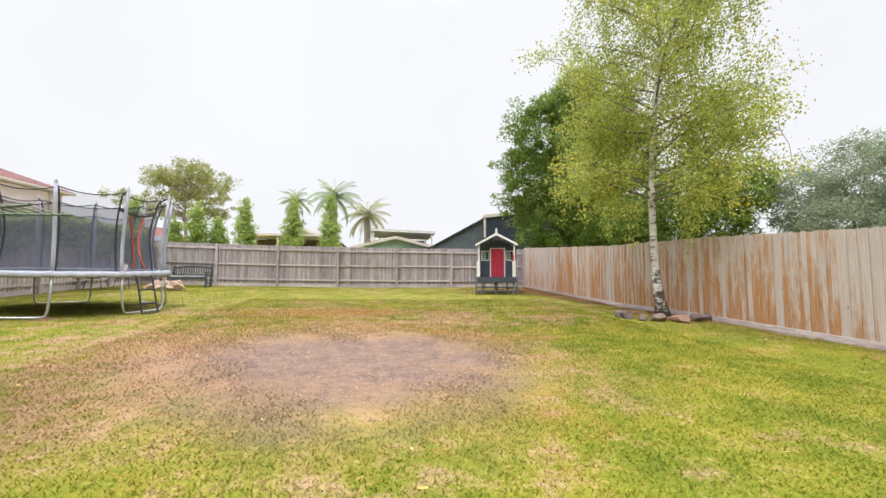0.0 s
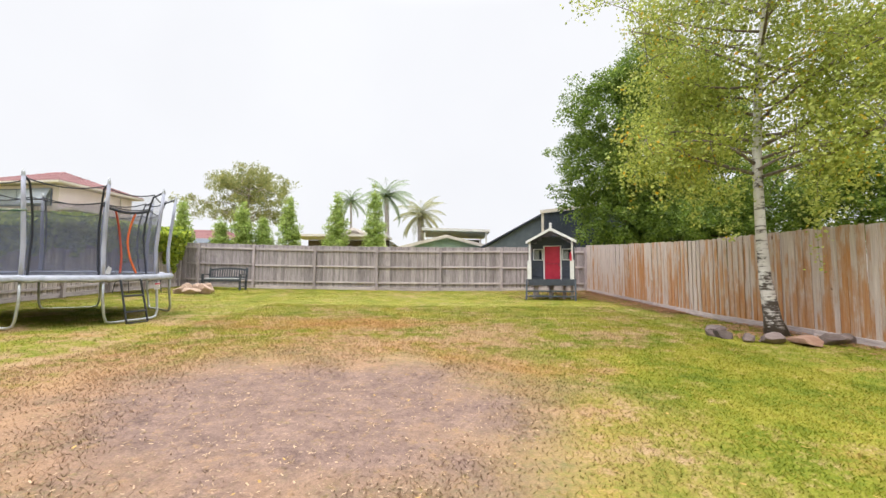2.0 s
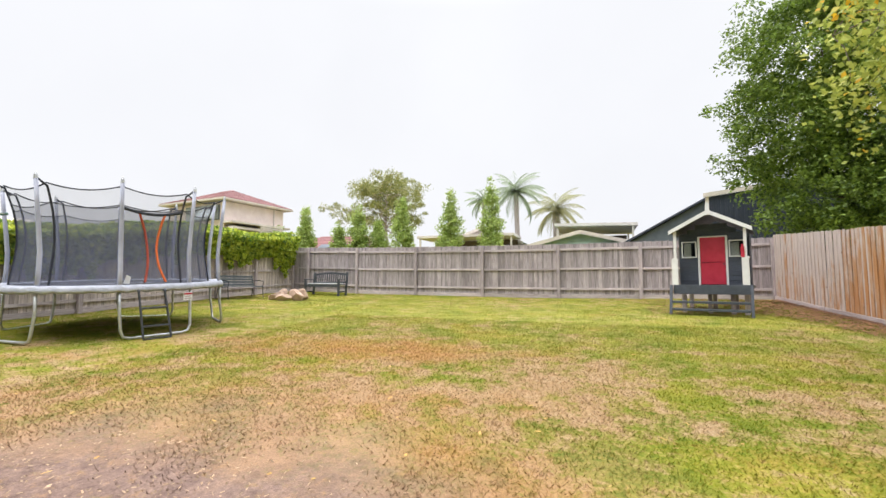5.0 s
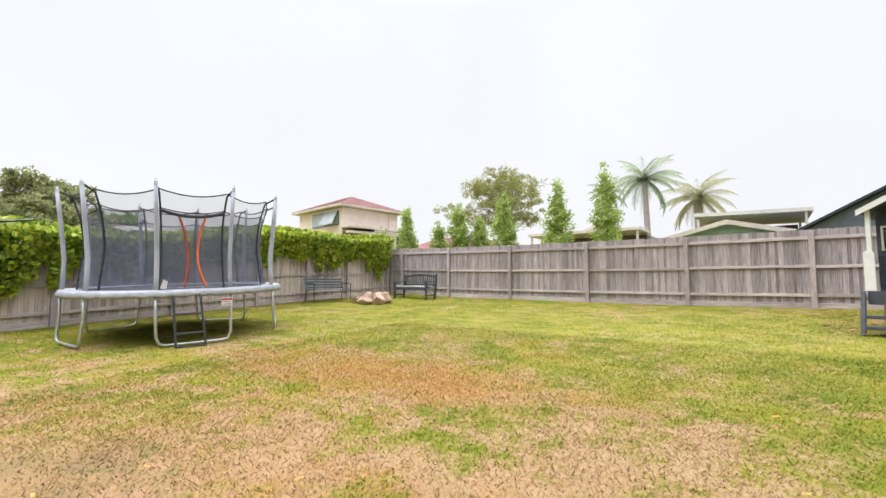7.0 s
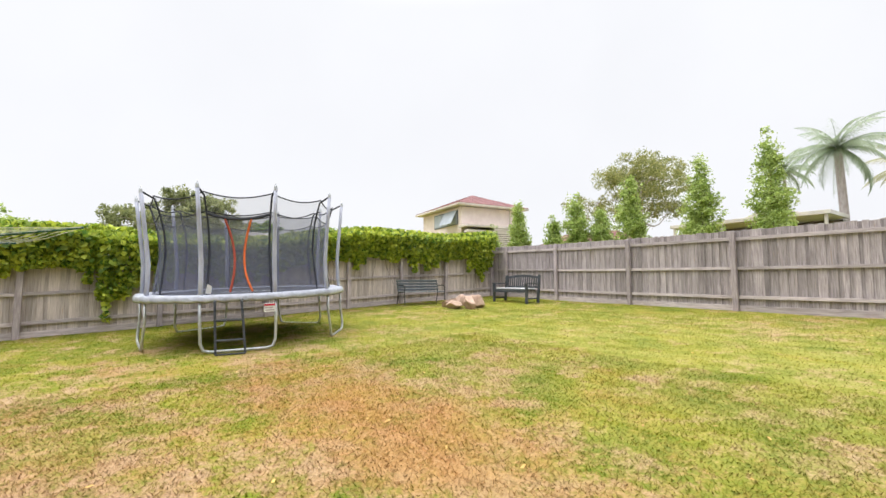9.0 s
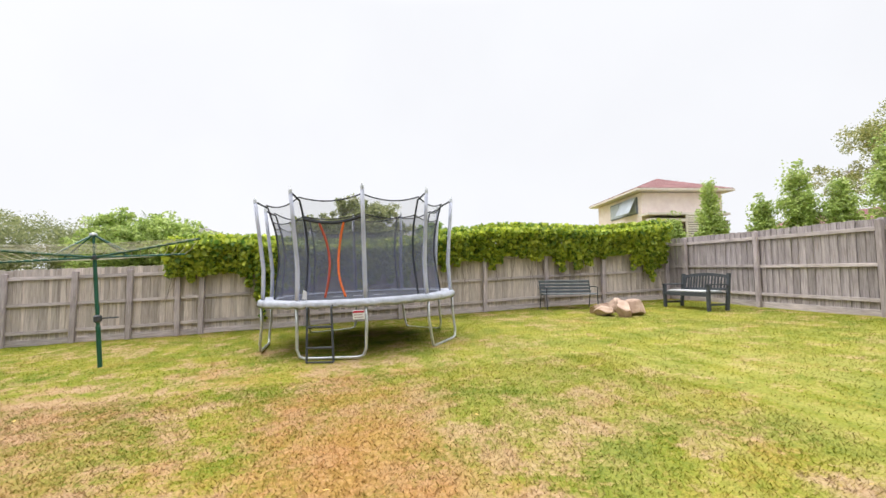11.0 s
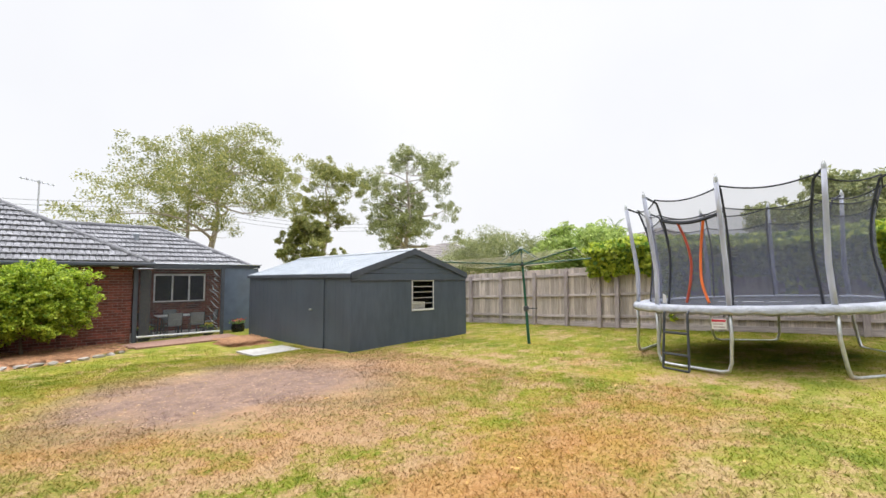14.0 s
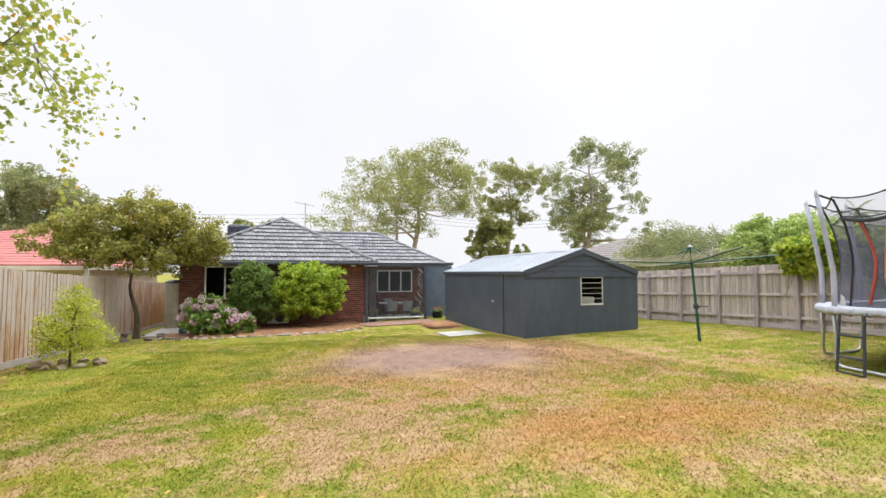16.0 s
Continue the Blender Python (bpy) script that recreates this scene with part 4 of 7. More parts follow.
GALV_DARK = mat("grey_mesh_fabric", (0.16, 0.17, 0.18), (0.26, 0.27, 0.28), 40, 0.7, 0.2)
_tb = thing("patio_table", pose(-1.75, -5.75, HZ + 0.03), "pale glass topped patio table with metal legs", "table")
part("tabletop", Geo().box((-0.75, -0.45, 0.70), (0.75, 0.45, 0.735), c=0.012), mat("frosted_tabletop", (0.38, 0.40, 0.42), (0.5, 0.52, 0.54), 5, 0.3), _tb)
for _x, _y in ((-0.65, -0.36), (0.65, -0.36), (-0.65, 0.36), (0.65, 0.36)):
    part("leg", Geo().tube([(_x, _y, 0), (_x * 0.95, _y * 0.95, 0.70)], 0.02, 8), DARK_METAL, _tb)
_c0 = outdoor_chair(pose(-2.15, -4.98, HZ + 0.03, 0, 0, 175))
for _x, _y, _a in ((-1.4, -4.95, 186), (-0.72, -5.65, 95), (-2.75, -5.8, -88), (-1.6, -6.5, 2)):
    copy_thing(_c0, pose(_x, _y, HZ + 0.03, 0, 0, _a))


# ---- children's playhouse ----
PLAY_BOARD = mat("charcoal_weatherboard", (0.042, 0.053, 0.078), (0.066, 0.08, 0.112), 8, 0.55, 0.12, stretch=(0.5, 5, 5), vary=0.1)


def build_playhouse():
    x0, x1, yf, yb, yp = 3.67, 5.09, 16.42, 17.7, 15.95
    zf, ze = 1.48, 2.70
    xm, za = (x0 + x1) / 2 - 0.03, 3.15
    turn = pose(4.50, 16.53, 0.02, 0, 0, -17) @ pose(-4.37, -15.95, 0)
    p = thing("playhouse", turn, "charcoal wooden playhouse with white trim and red door", "playhouse")
    part("floor_deck", Geo().box((x0 - 0.06, yp - 0.06, zf - 0.07), (x1 + 0.06, yb, zf)), CHARCOAL_TRIM, p)
    dx0, dx1, dz1 = 4.09, 4.65, 2.62
    # front boards round the door and the two windows
    wz0, wz1 = 2.14, 2.54
    holes = [(x0 + 0.05, dx0 - 0.045), (dx1 + 0.045, x1 - 0.07)]
    n = 13
    for i in range(n):
        z = zf + i * 0.112
        zt = z + 0.118
        half = (x1 - x0) / 2 if zt < ze else max(0.06, (x1 - x0) / 2 * (za - zt) / (za - ze))
        a, b = max(x0, xm - half), min(x1, xm + half)
        spans = [(a, b)]
        if z < dz1 - 0.02:
            spans = [(a, dx0), (dx1, b)]
        if wz0 - 0.01 < z + 0.05 < wz1 - 0.02:
            spans = [(a, holes[0][0]), (holes[0][1], dx0), (dx1, holes[1][0]), (holes[1][1], b)]
        for s, e in spans:
            if e - s > 0.02:
                part("weatherboard", Geo().box((s, -0.009, -0.0), (e, 0.009, 0.122), pose(0, yf, z, -5), c=0.002), PLAY_BOARD, p)
    for x in (x0, x1):
        for i in range(11):
            part("side_board", Geo().box((x - 0.009, yf + 0.02, zf + i * 0.112), (x + 0.009, yb - 0.025, zf + i * 0.112 + 0.114), c=0.003), PLAY_BOARD, p)
    part("back_wall", Geo().box((x0, yb - 0.02, zf), (x1, yb, ze)), PLAY_BOARD, p)
    part("deck_fascia", Geo().box((x0 - 0.07, yp - 0.085, zf - 0.2), (x1 + 0.05, yp - 0.062, zf + 0.01)), CHARCOAL_TRIM, p)
    d = part("door", Geo().box((dx0 + 0.025, yf - 0.028, zf + 0.02), (dx1 - 0.025, yf + 0.01, 2.02)).box((dx0 + 0.025, yf - 0.028, 2.03), (dx1 - 0.025, yf + 0.01, dz1)), RED_PAINT, p, "bright red stable door, shut")
    part("door_frame", Geo().box((dx0 - 0.025, yf - 0.04, zf + 0.003), (dx0 + 0.02, yf + 0.012, dz1 + 0.03)).box((dx1 - 0.02, yf - 0.04, zf + 0.003), (dx1 + 0.025, yf + 0.012, dz1 + 0.03)).box((dx0 + 0.021, yf - 0.04, dz1 + 0.002), (dx1 - 0.021, yf + 0.012, dz1 + 0.03)), WHITE_PAINT, p, "white door frame")
    part("knob", Geo().lathe([(0.012, 0), (0.012, 0.02), (0.02, 0.03), (0.012, 0.045)], 10, pose(dx1 - 0.06, yf - 0.028, 1.98, 90)), DARK_METAL, d)
    for a, b in holes:
        f = Geo().box((a, yf - 0.035, wz0), (b, yf + 0.012, wz0 + 0.03)).box((a, yf - 0.035, wz1 - 0.03), (b, yf + 0.012, wz1)).box((a, yf - 0.035, wz0 + 0.03), (a + 0.03, yf + 0.012, wz1 - 0.03)).box((b - 0.03, yf - 0.035, wz0 + 0.03), (b, yf + 0.012, wz1 - 0.03))
        w = part("window", f, WHITE_PAINT, p, "white window frame")
        q = part("pane", Geo().box((a + 0.03, yf - 0.012, wz0 + 0.03), (b - 0.03, yf - 0.008, wz1 - 0.03), c=0.001), CLEAR_PANE, w)
        q.visible_shadow = False
        part("curtain", Geo().box((a + 0.04, yf + 0.03, wz0), (a + 0.62 * (b - a), yf + 0.04, wz1)), CURTAIN, w, "grey curtain")
    # roof, white barge boards and finial
    for s in (1, -1):
        xe, zl = xm + s * 0.82, ze + 0.03
        part("roof_sheet", Geo().prism([(xm, za + 0.02), (xe, zl), (xe, zl + 0.02), (xm, za + 0.045)], yp - 0.1, yb + 0.1), CHARCOAL_TRIM, p)
        part("barge_board", Geo().prism([(xm, za - 0.03), (xe, zl - 0.05), (xe, zl + 0.04), (xm, za + 0.065)], yp - 0.13, yp - 0.102), WHITE_PAINT, p, "white barge board")
    part("finial", Geo().prism([(xm - 0.04, za - 0.06), (xm + 0.04, za - 0.06), (xm + 0.04, za + 0.2), (xm, za + 0.235), (xm - 0.04, za + 0.2)], yp - 0.155, yp - 0.132), WHITE_PAINT, p, "white pointed finial")
    # verandah posts and low side panels
    for x in (x0 - 0.02, x1 - 0.06):
        part("verandah_post", Geo().box((x - 0.03, yp - 0.05, zf), (x + 0.03, yp + 0.02, ze + 0.06)), WHITE_PAINT, p)
        part("post_panel", Geo().box((x - 0.075, yp - 0.078, zf + 0.012), (x + 0.055, yp - 0.052, zf + 0.62)), WHITE_PAINT, p, "white board nailed to the lower post")
        side_x = x - 0.035 if x < xm else x + 0.035
        for i in range(3):
            y = yp + 0.03 + i * 0.14
            part("side_rail_board", Geo().box((side_x - 0.012, y, zf + 0.005), (side_x + 0.012, y + 0.13, zf + 0.62)), WHITE_PAINT, p)
        part("rail_cap", Geo().box((side_x - 0.03, yp + 0.025, zf + 0.62), (side_x + 0.03, yf - 0.03, zf + 0.65)), WHITE_PAINT, p)
    # step frame down to the grass
    zg = G(4.4, 15.7)
    for x in (x0 - 0.11, x1 + 0.03):
        part("step_stringer", Geo().box((-0.028, -0.035, 0), (0.028, 0.035, zf - zg + 0.06), pose(x, yp - 0.33, zg - 0.03, -16)), CHARCOAL_TRIM, p)
    for z, y in ((zf - 0.38, yp - 0.21), (zg + 0.15, yp - 0.29)):
        part("step_tread", Geo().box((x0 - 0.08, y - 0.09, z - 0.03), (x1 + 0.0, y + 0.09, z + 0.022)), CHARCOAL_TRIM, p)
    for x in (x0 + 0.1, 4.3, 4.75, x1 - 0.08):
        for y in (yp + 0.25, yb - 0.3):
            part("stump", Geo().box((x - 0.045, y - 0.045, G(x, y) - 0.05), (x + 0.045, y + 0.045, zf - 0.071)), POST_GREY, p)
    m = thing("toy_mailbox", turn @ pose(x1 - 0.11, yp - 0.07, zf + 0.72), "small red toy telephone box on the playhouse post", "toy")
    part("body", Geo().box((-0.035, -0.02, -0.1), (0.035, 0.018, 0.14), c=0.012), RED_PAINT, m)
    part("hood", Geo().box((-0.022, -0.045, 0.09), (0.022, -0.02, 0.19), c=0.01), RED_PAINT, m)


build_playhouse()


# ---- trampoline ----
PAD_GREY = mat("pale_grey_vinyl_pad", (0.34, 0.36, 0.42), (0.52, 0.54, 0.61), 7, 0.45, 0.9, fine=11, bump_dist=0.03)
SLEEVE = mat("grey_foam_sleeve", (0.36, 0.38, 0.48), (0.56, 0.58, 0.69), 5, 0.5, 0.4, stretch=(1, 1, 0.5), fine=25)
NET_BLACK = netting("black_safety_net", (0.12, 0.13, 0.19), 0.5)
NET_LIGHT = netting("sheer_upper_net", (0.13, 0.135, 0.18), 0.2)
WEBBING = mat("black_webbing", (0.012, 0.014, 0.02), (0.03, 0.034, 0.045), 30, 0.7, 0.2)
MAT_BLACK = mat("black_jump_mat", (0.012, 0.013, 0.016), (0.03, 0.032, 0.036), 60, 0.7, 0.2)
ORANGE = mat("orange_zip_tape", (0.75, 0.13, 0.02), (0.85, 0.19, 0.03), 20, 0.55)
ZIP_RED = mat("dull_red_zip_tape", (0.36, 0.05, 0.02), (0.46, 0.075, 0.03), 20, 0.6)
LABEL_WHITE = mat("white_label", (0.72, 0.72, 0.72), (0.82, 0.82, 0.82), 6, 0.6)


def build_trampoline():
    cx, cy = -6.95, 11.10
    A, B, RIM, TOP = 1.79, 1.79, 0.87, 2.68
    t = thing("trampoline", pose(cx, cy, G(cx, cy) - 0.01, 2.2, 0.9, 0), "round netted trampoline with grey pads on steel legs", "trampoline")

    def ring(deg, off=0.0, z=0.0):
        c, s = math.cos(radians(deg)), math.sin(radians(deg))
        return Vector(((A + off) * c, (B + off) * s, z))

    poles = [-69 + 36 * k for k in range(10)]
    # legs: five U-shaped tubes, each under two poles
    for k in range(1, 10, 2):
        a, b = poles[k], poles[(k + 1) % 10] + (360 if k == 9 else 0)
        pa, pb = ring(a, 0.02), ring(b, 0.02)
        d = (pb - pa).normalized()
        out = ((pa + pb) / 2).normalized() * 0.04
        pts = [pa + Vector((0, 0, RIM)), pa + Vector((0, 0, 0.5)), pa + out + d * 0.01 + Vector((0, 0, 0.16)), pa + out + d * 0.05 + Vector((0, 0, 0.05)), pa + out + d * 0.14 + Vector((0, 0, 0.024))]
        pts += [pa + out + (pb - pa) * f + Vector((0, 0, 0.022)) for f in (0.35, 0.5, 0.65)]
        pts += [pb + out - d * 0.14 + Vector((0, 0, 0.024)), pb + out - d * 0.05 + Vector((0, 0, 0.05)), pb + out - d * 0.01 + Vector((0, 0, 0.16)), pb + Vector((0, 0, 0.5)), pb + Vector((0, 0, RIM))]
        part("leg", Geo().tube(pts, 0.024, 8), GALV, t, "galvanised steel U-shaped leg", True)
    part("frame_tube", Geo().tube([ring(i * 7.5, 0.0, RIM) for i in range(48)], 0.026, 8, closed=True), GALV, t, smooth=True)
    # jumping mat
    n = 48
    g = Geo()
    g.add([ring(i * 7.5, -0.24, RIM + 0.02) for i in range(n)] + [ring(i * 7.5, -0.24, RIM + 0.008) for i in range(n)], [tuple(range(n)), tuple(range(2 * n - 1, n - 1, -1))] + [(i, n + i, n + (i + 1) % n, (i + 1) % n) for i in range(n)])
    jm = part("jump_mat", g, MAT_BLACK, t, "black woven jumping mat")
    bars = Geo()
    for i in range(3):
        bars.box((0.15 + i * 0.05, -0.5 + i * 0.36, RIM + 0.0205), (0.22 + i * 0.05, -0.22 + i * 0.36, RIM + 0.0225), c=0.0005)
    part("printed_mark", bars, LABEL_WHITE, jm, "pale printed lettering, unreadable")
    # padded rim with a puckered skirt
    prof = [(-0.27, 0.03), (-0.12, 0.045), (0.03, 0.042), (0.062, 0.02), (0.068, -0.035), (0.06, -0.075), (0.052, -0.035), (0.05, 0.0), (-0.1, 0.02), (-0.26, 0.022)]
    m = 120
    g = Geo()
    rnd = random.Random(5)
    vs, fs = [], []
    for i in range(m):
        pk = 0.016 * math.sin(i * 2.1) + rnd.uniform(-0.016, 0.016)
        for off, z in prof:
            vs.append(ring(i * 360 / m, off + pk * (z < 0), RIM + z + pk * 0.6 * (off > 0)))
    q = len(prof)
    for i in range(m):
        for j in range(q):
            fs.append((i * q + j, i * q + (j + 1) % q, ((i + 1) % m) * q + (j + 1) % q, ((i + 1) % m) * q + j))
    part("rim_pad", g.add(vs, fs), PAD_GREY, t, "puckered pale grey spring pad", True)
    # padded poles
    for a in poles:
        pts = [ring(a, o, z) for o, z in ((0.0, RIM + 0.03), (-0.02, 1.15), (-0.03, 1.45), (0.0, 1.8), (0.045, 2.25), (0.08, TOP - 0.06))]
        po = part("pole", Geo().tube(pts, [0.034, 0.036, 0.036, 0.034, 0.032, 0.03], 10), SLEEVE, t, smooth=True)
        part("pole_cap", Geo().tube([pts[-1], ring(a, 0.084, TOP), ring(a, 0.086, TOP + 0.05)], [0.032, 0.026, 0.008], 8), GALV, po)

    # net: a waisted round sleeve whose top edge hangs between the poles
    def net_off(z):
        f = (z - RIM) / (TOP - RIM)
        for (f0, o0), (f1, o1) in zip(((0, -0.2), (0.4, -0.3), (0.65, -0.27), (0.85, -0.17), (1.0, -0.08)), ((0.4, -0.3), (0.65, -0.27), (0.85, -0.17), (1.0, -0.08), (1.1, -0.02))):
            if f <= f1:
                return o0 + (o1 - o0) * (f - f0) / (f1 - f0)
        return 0.0

    def near_pole(deg):
        u = ((deg + 69) % 36) / 36
        return 4 * u * (1 - u)

    def net_at(deg, f):
        """f from 0 at the mat to 1 at the hung top edge."""
        sag = near_pole(deg)
        top = TOP - 0.09 - 0.09 * sag
        z = RIM + 0.04 + (top - RIM - 0.04) * f
        return ring(deg, net_off(z) - 0.05 * sag * f, z)

    split = 0.82

    def sleeve(f0, f1, rows):
        g = Geo()
        m = 120
        vs = [net_at(i * 3, f0 + (f1 - f0) * r / rows) for r in range(rows + 1) for i in range(m)]
        fs = [(r * m + i, r * m + (i + 1) % m, (r + 1) * m + (i + 1) % m, (r + 1) * m + i) for r in range(rows) for i in range(m)]
        return g.add(vs, fs)

    part("safety_net", sleeve(0.0, split, 8), NET_BLACK, t, "dense black safety net", True)
    part("upper_net", sleeve(split, 1.0, 4), NET_LIGHT, t, "sheer upper net", True)
    part("top_rope", Geo().tube([net_at(i * 3, 1.0) for i in range(120)], 0.012, 6, closed=True), WEBBING, t)
    part("middle_hem", Geo().tube([net_at(i * 3, split) for i in range(120)], 0.009, 5, closed=True), WEBBING, t)
    for a in poles:
        part("net_strap", Geo().tube([ring(a, 0.05, TOP - 0.05)] + [net_at(a, f) for f in (0.97, 0.9, 0.82, 0.74, 0.6, 0.45, 0.3, 0.15, 0.0)], 0.017, 6), WEBBING, t)
    # doorway between two front poles
    a0 = -33

    def door(u, f):
        return net_at(a0 + 36 * u, f) * 1.004

    for us in ((0.26, 0.36, 0.415, 0.41, 0.36), (0.70, 0.62, 0.575, 0.60, 0.70)):
        pts = [door(us[0] + (us[min(k + 1, 4)] - us[0]) * 0 + (us[k] - us[0]), f) for k, f in enumerate((0.79, 0.6, 0.4, 0.2, 0.02))]
        smooth_pts = []
        for k in range(4):
            for s in range(5):
                p0, p1, p2, p3 = pts[max(k - 1, 0)], pts[k], pts[k + 1], pts[min(k + 2, 4)]
                w = s / 5
                smooth_pts.append(0.5 * ((2 * p1) + (p2 - p0) * w + (2 * p0 - 5 * p1 + 4 * p2 - p3) * w * w + (3 * p1 - p0 - 3 * p2 + p3) * w ** 3))
        part("door_zip", Geo().tube(smooth_pts + [pts[-1]], 0.019, 6), ZIP_RED if us[0] < 0.5 else ORANGE, t, "dull red door zip tape" if us[0] < 0.5 else "orange door zip tape", True)
    part("door_header", Geo().tube([door(u / 8, 0.79 - 0.012 * math.sin(math.pi * u / 8)) for u in range(9)], 0.028, 6), WEBBING, t)
    # ladder
    lad = part("ladder", Geo(), DARK_METAL, t, "dark steel ladder hooked on the rim")
    ends = []
    for u in (0.22, 0.55):
        top, foot = ring(a0 + 36 * u, 0.09, RIM - 0.06), ring(a0 + 36 * u + 1.5, 0.24, 0.01)
        part("stile", Geo().tube([ring(a0 + 36 * u, 0.03, RIM - 0.02), top, foot], 0.019, 8), DARK_METAL, lad)
        ends.append((top, foot))
    for f in (0.36, 0.74):
        part("rung", Geo().tube([ends[0][0].lerp(ends[0][1], f), ends[1][0].lerp(ends[1][1], f)], 0.02, 8), DARK_METAL, lad)
    part("foot_bar", Geo().tube([ends[0][1], ends[1][1]], 0.016, 8), DARK_METAL, lad)
    # warning tag and a white flap
    q = ring(a0 + 36 * 0.9, 0.1, RIM - 0.19)
    yaw = a0 + 36 * 0.9 + 90
    tag = part("warning_tag", Geo().box((-0.09, -0.004, -0.07), (0.09, 0.004, 0.07)), LABEL_WHITE, t, "white warning tag with a red band", at=pose(*q, 0, 0, yaw))
    part("tag_band", Geo().box((-0.085, -0.0065, 0.03), (0.085, -0.0045, 0.06), c=0.0005).box((-0.085, 0.0045, 0.03), (0.085, 0.0065, 0.06), c=0.0005), RED_PAINT, tag)
    part("tag_print", Geo().box((-0.07, -0.006, -0.05), (0.07, -0.0045, -0.03), c=0.0005).box((-0.07, -0.006, -0.01), (0.05, -0.0045, 0.008), c=0.0005), POST_GREY, tag, "unreadable grey print bars")
    w = ring(-30, -0.06, RIM + 0.13)
    part("paper_flap", Geo().prism([(-0.05, -0.06), (0.04, -0.07), (0.06, 0.05), (0.0, 0.09)], -0.003, 0.003), LABEL_WHITE, t, "loose white paper flap", at=pose(*w, 8, 0, 60))


build_trampoline()


# ---- rotary clothes hoist ----
HOIST_GREEN = mat("dark_green_enamel", (0.008, 0.075, 0.045), (0.015, 0.11, 0.065), 9, 0.4, 0.06)
ROPE = mat("pale_clothes_line", (0.62, 0.58, 0.47), (0.76, 0.72, 0.6), 30, 0.8)


def build_hoist():
    top_off = Vector((HOIST_TOP[0] + 6.2, HOIST_TOP[1] - 6.97, 0))
    z0 = 0.52
    high = HOIST_TOP[2] - z0
    lean_x = math.degrees(math.atan2(-top_off.y, high))
    lean_y = math.degrees(math.atan2(top_off.x, high))
    h = thing("clothes_hoist", pose(-6.2, 6.97, z0, lean_x, lean_y, 0), "leaning dark green rotary clothes hoist on the lawn", "clothes hoist")
    L = (top_off + Vector((0, 0, high))).length
    part("post", Geo().tube([(0, 0, -0.1), (0, 0, 0.62), (0, 0, 0.63), (0, 0, L - 0.33)], [0.034, 0.034, 0.028, 0.028], 10), HOIST_GREEN, h)
    part("mast", Geo().tube([(0, 0, L - 0.34), (0, 0, L)], 0.02, 8), HOIST_GREEN, h)
    part("top_collar", Geo().lathe([(0.03, 0), (0.055, 0.01), (0.055, 0.035), (0.03, 0.05)], 12, pose(0, 0, L - 0.03)), GALV, h, "steel top collar")
    part("hub", Geo().lathe([(0.03, 0), (0.06, 0.01), (0.06, 0.06), (0.03, 0.07)], 12, pose(0, 0, L - 0.42)), DARK_METAL, h)
    w = part("winder", Geo().box((-0.05, -0.05, 0.68), (0.05, 0.05, 0.80), c=0.02), DARK_METAL, h, "black winder box with crank")
    part("crank", Geo().tube([(0.0, 0.05, 0.74), (0.0, 0.2, 0.74), (0.0, 0.21, 0.735), (0.0, 0.30, 0.735)], 0.012, 6), DARK_METAL, w)
    zc, tips = L - 0.38, []
    for k in range(4):
        a = radians(HOIST_YAW + 90 * k)
        d = Vector((math.cos(a), math.sin(a), 0))
        tip = d * 1.93 + Vector((0, 0, zc + 0.10))
        tips.append((d, tip))
        part("arm", Geo().tube([Vector((0, 0, zc)) + d * 0.05, tip], 0.019, 8), HOIST_GREEN, h)
        part("stay", Geo().tube([(0, 0, L - 0.01), Vector((0, 0, zc + 0.03)) + d * 0.62], 0.014, 6), HOIST_GREEN, h)
    for k in range(4):
        d0, t0 = tips[k]
        d1, t1 = tips[(k + 1) % 4]
        for i in range(8):
            f = 0.36 + 0.64 * i / 7
            p, q = Vector((0, 0, zc)).lerp(t0, f), Vector((0, 0, zc)).lerp(t1, f)
            mid = (p + q) / 2 - Vector((0, 0, 0.035 * f))
            part("clothes_line", Geo().tube([p, mid, q], 0.0045, 4, caps=False), ROPE, h)


HOIST_TOP = (-6.2, 6.79, 2.63)
HOIST_YAW = -21
build_hoist()


# ---- benches ----
BENCH_DARK = mat("charcoal_stained_timber", (0.035, 0.042, 0.052), (0.075, 0.085, 0.10), 10, 0.6, 0.2, stretch=(0.6, 5, 5))
BENCH_GREY = mat("weathered_grey_slats", (0.12, 0.145, 0.165), (0.24, 0.27, 0.295), 10, 0.7, 0.2, stretch=(0.6, 5, 5))
CUSHION = mat("pale_seat_pad", (0.48, 0.49, 0.50), (0.64, 0.65, 0.66), 8, 0.9, 0.3)


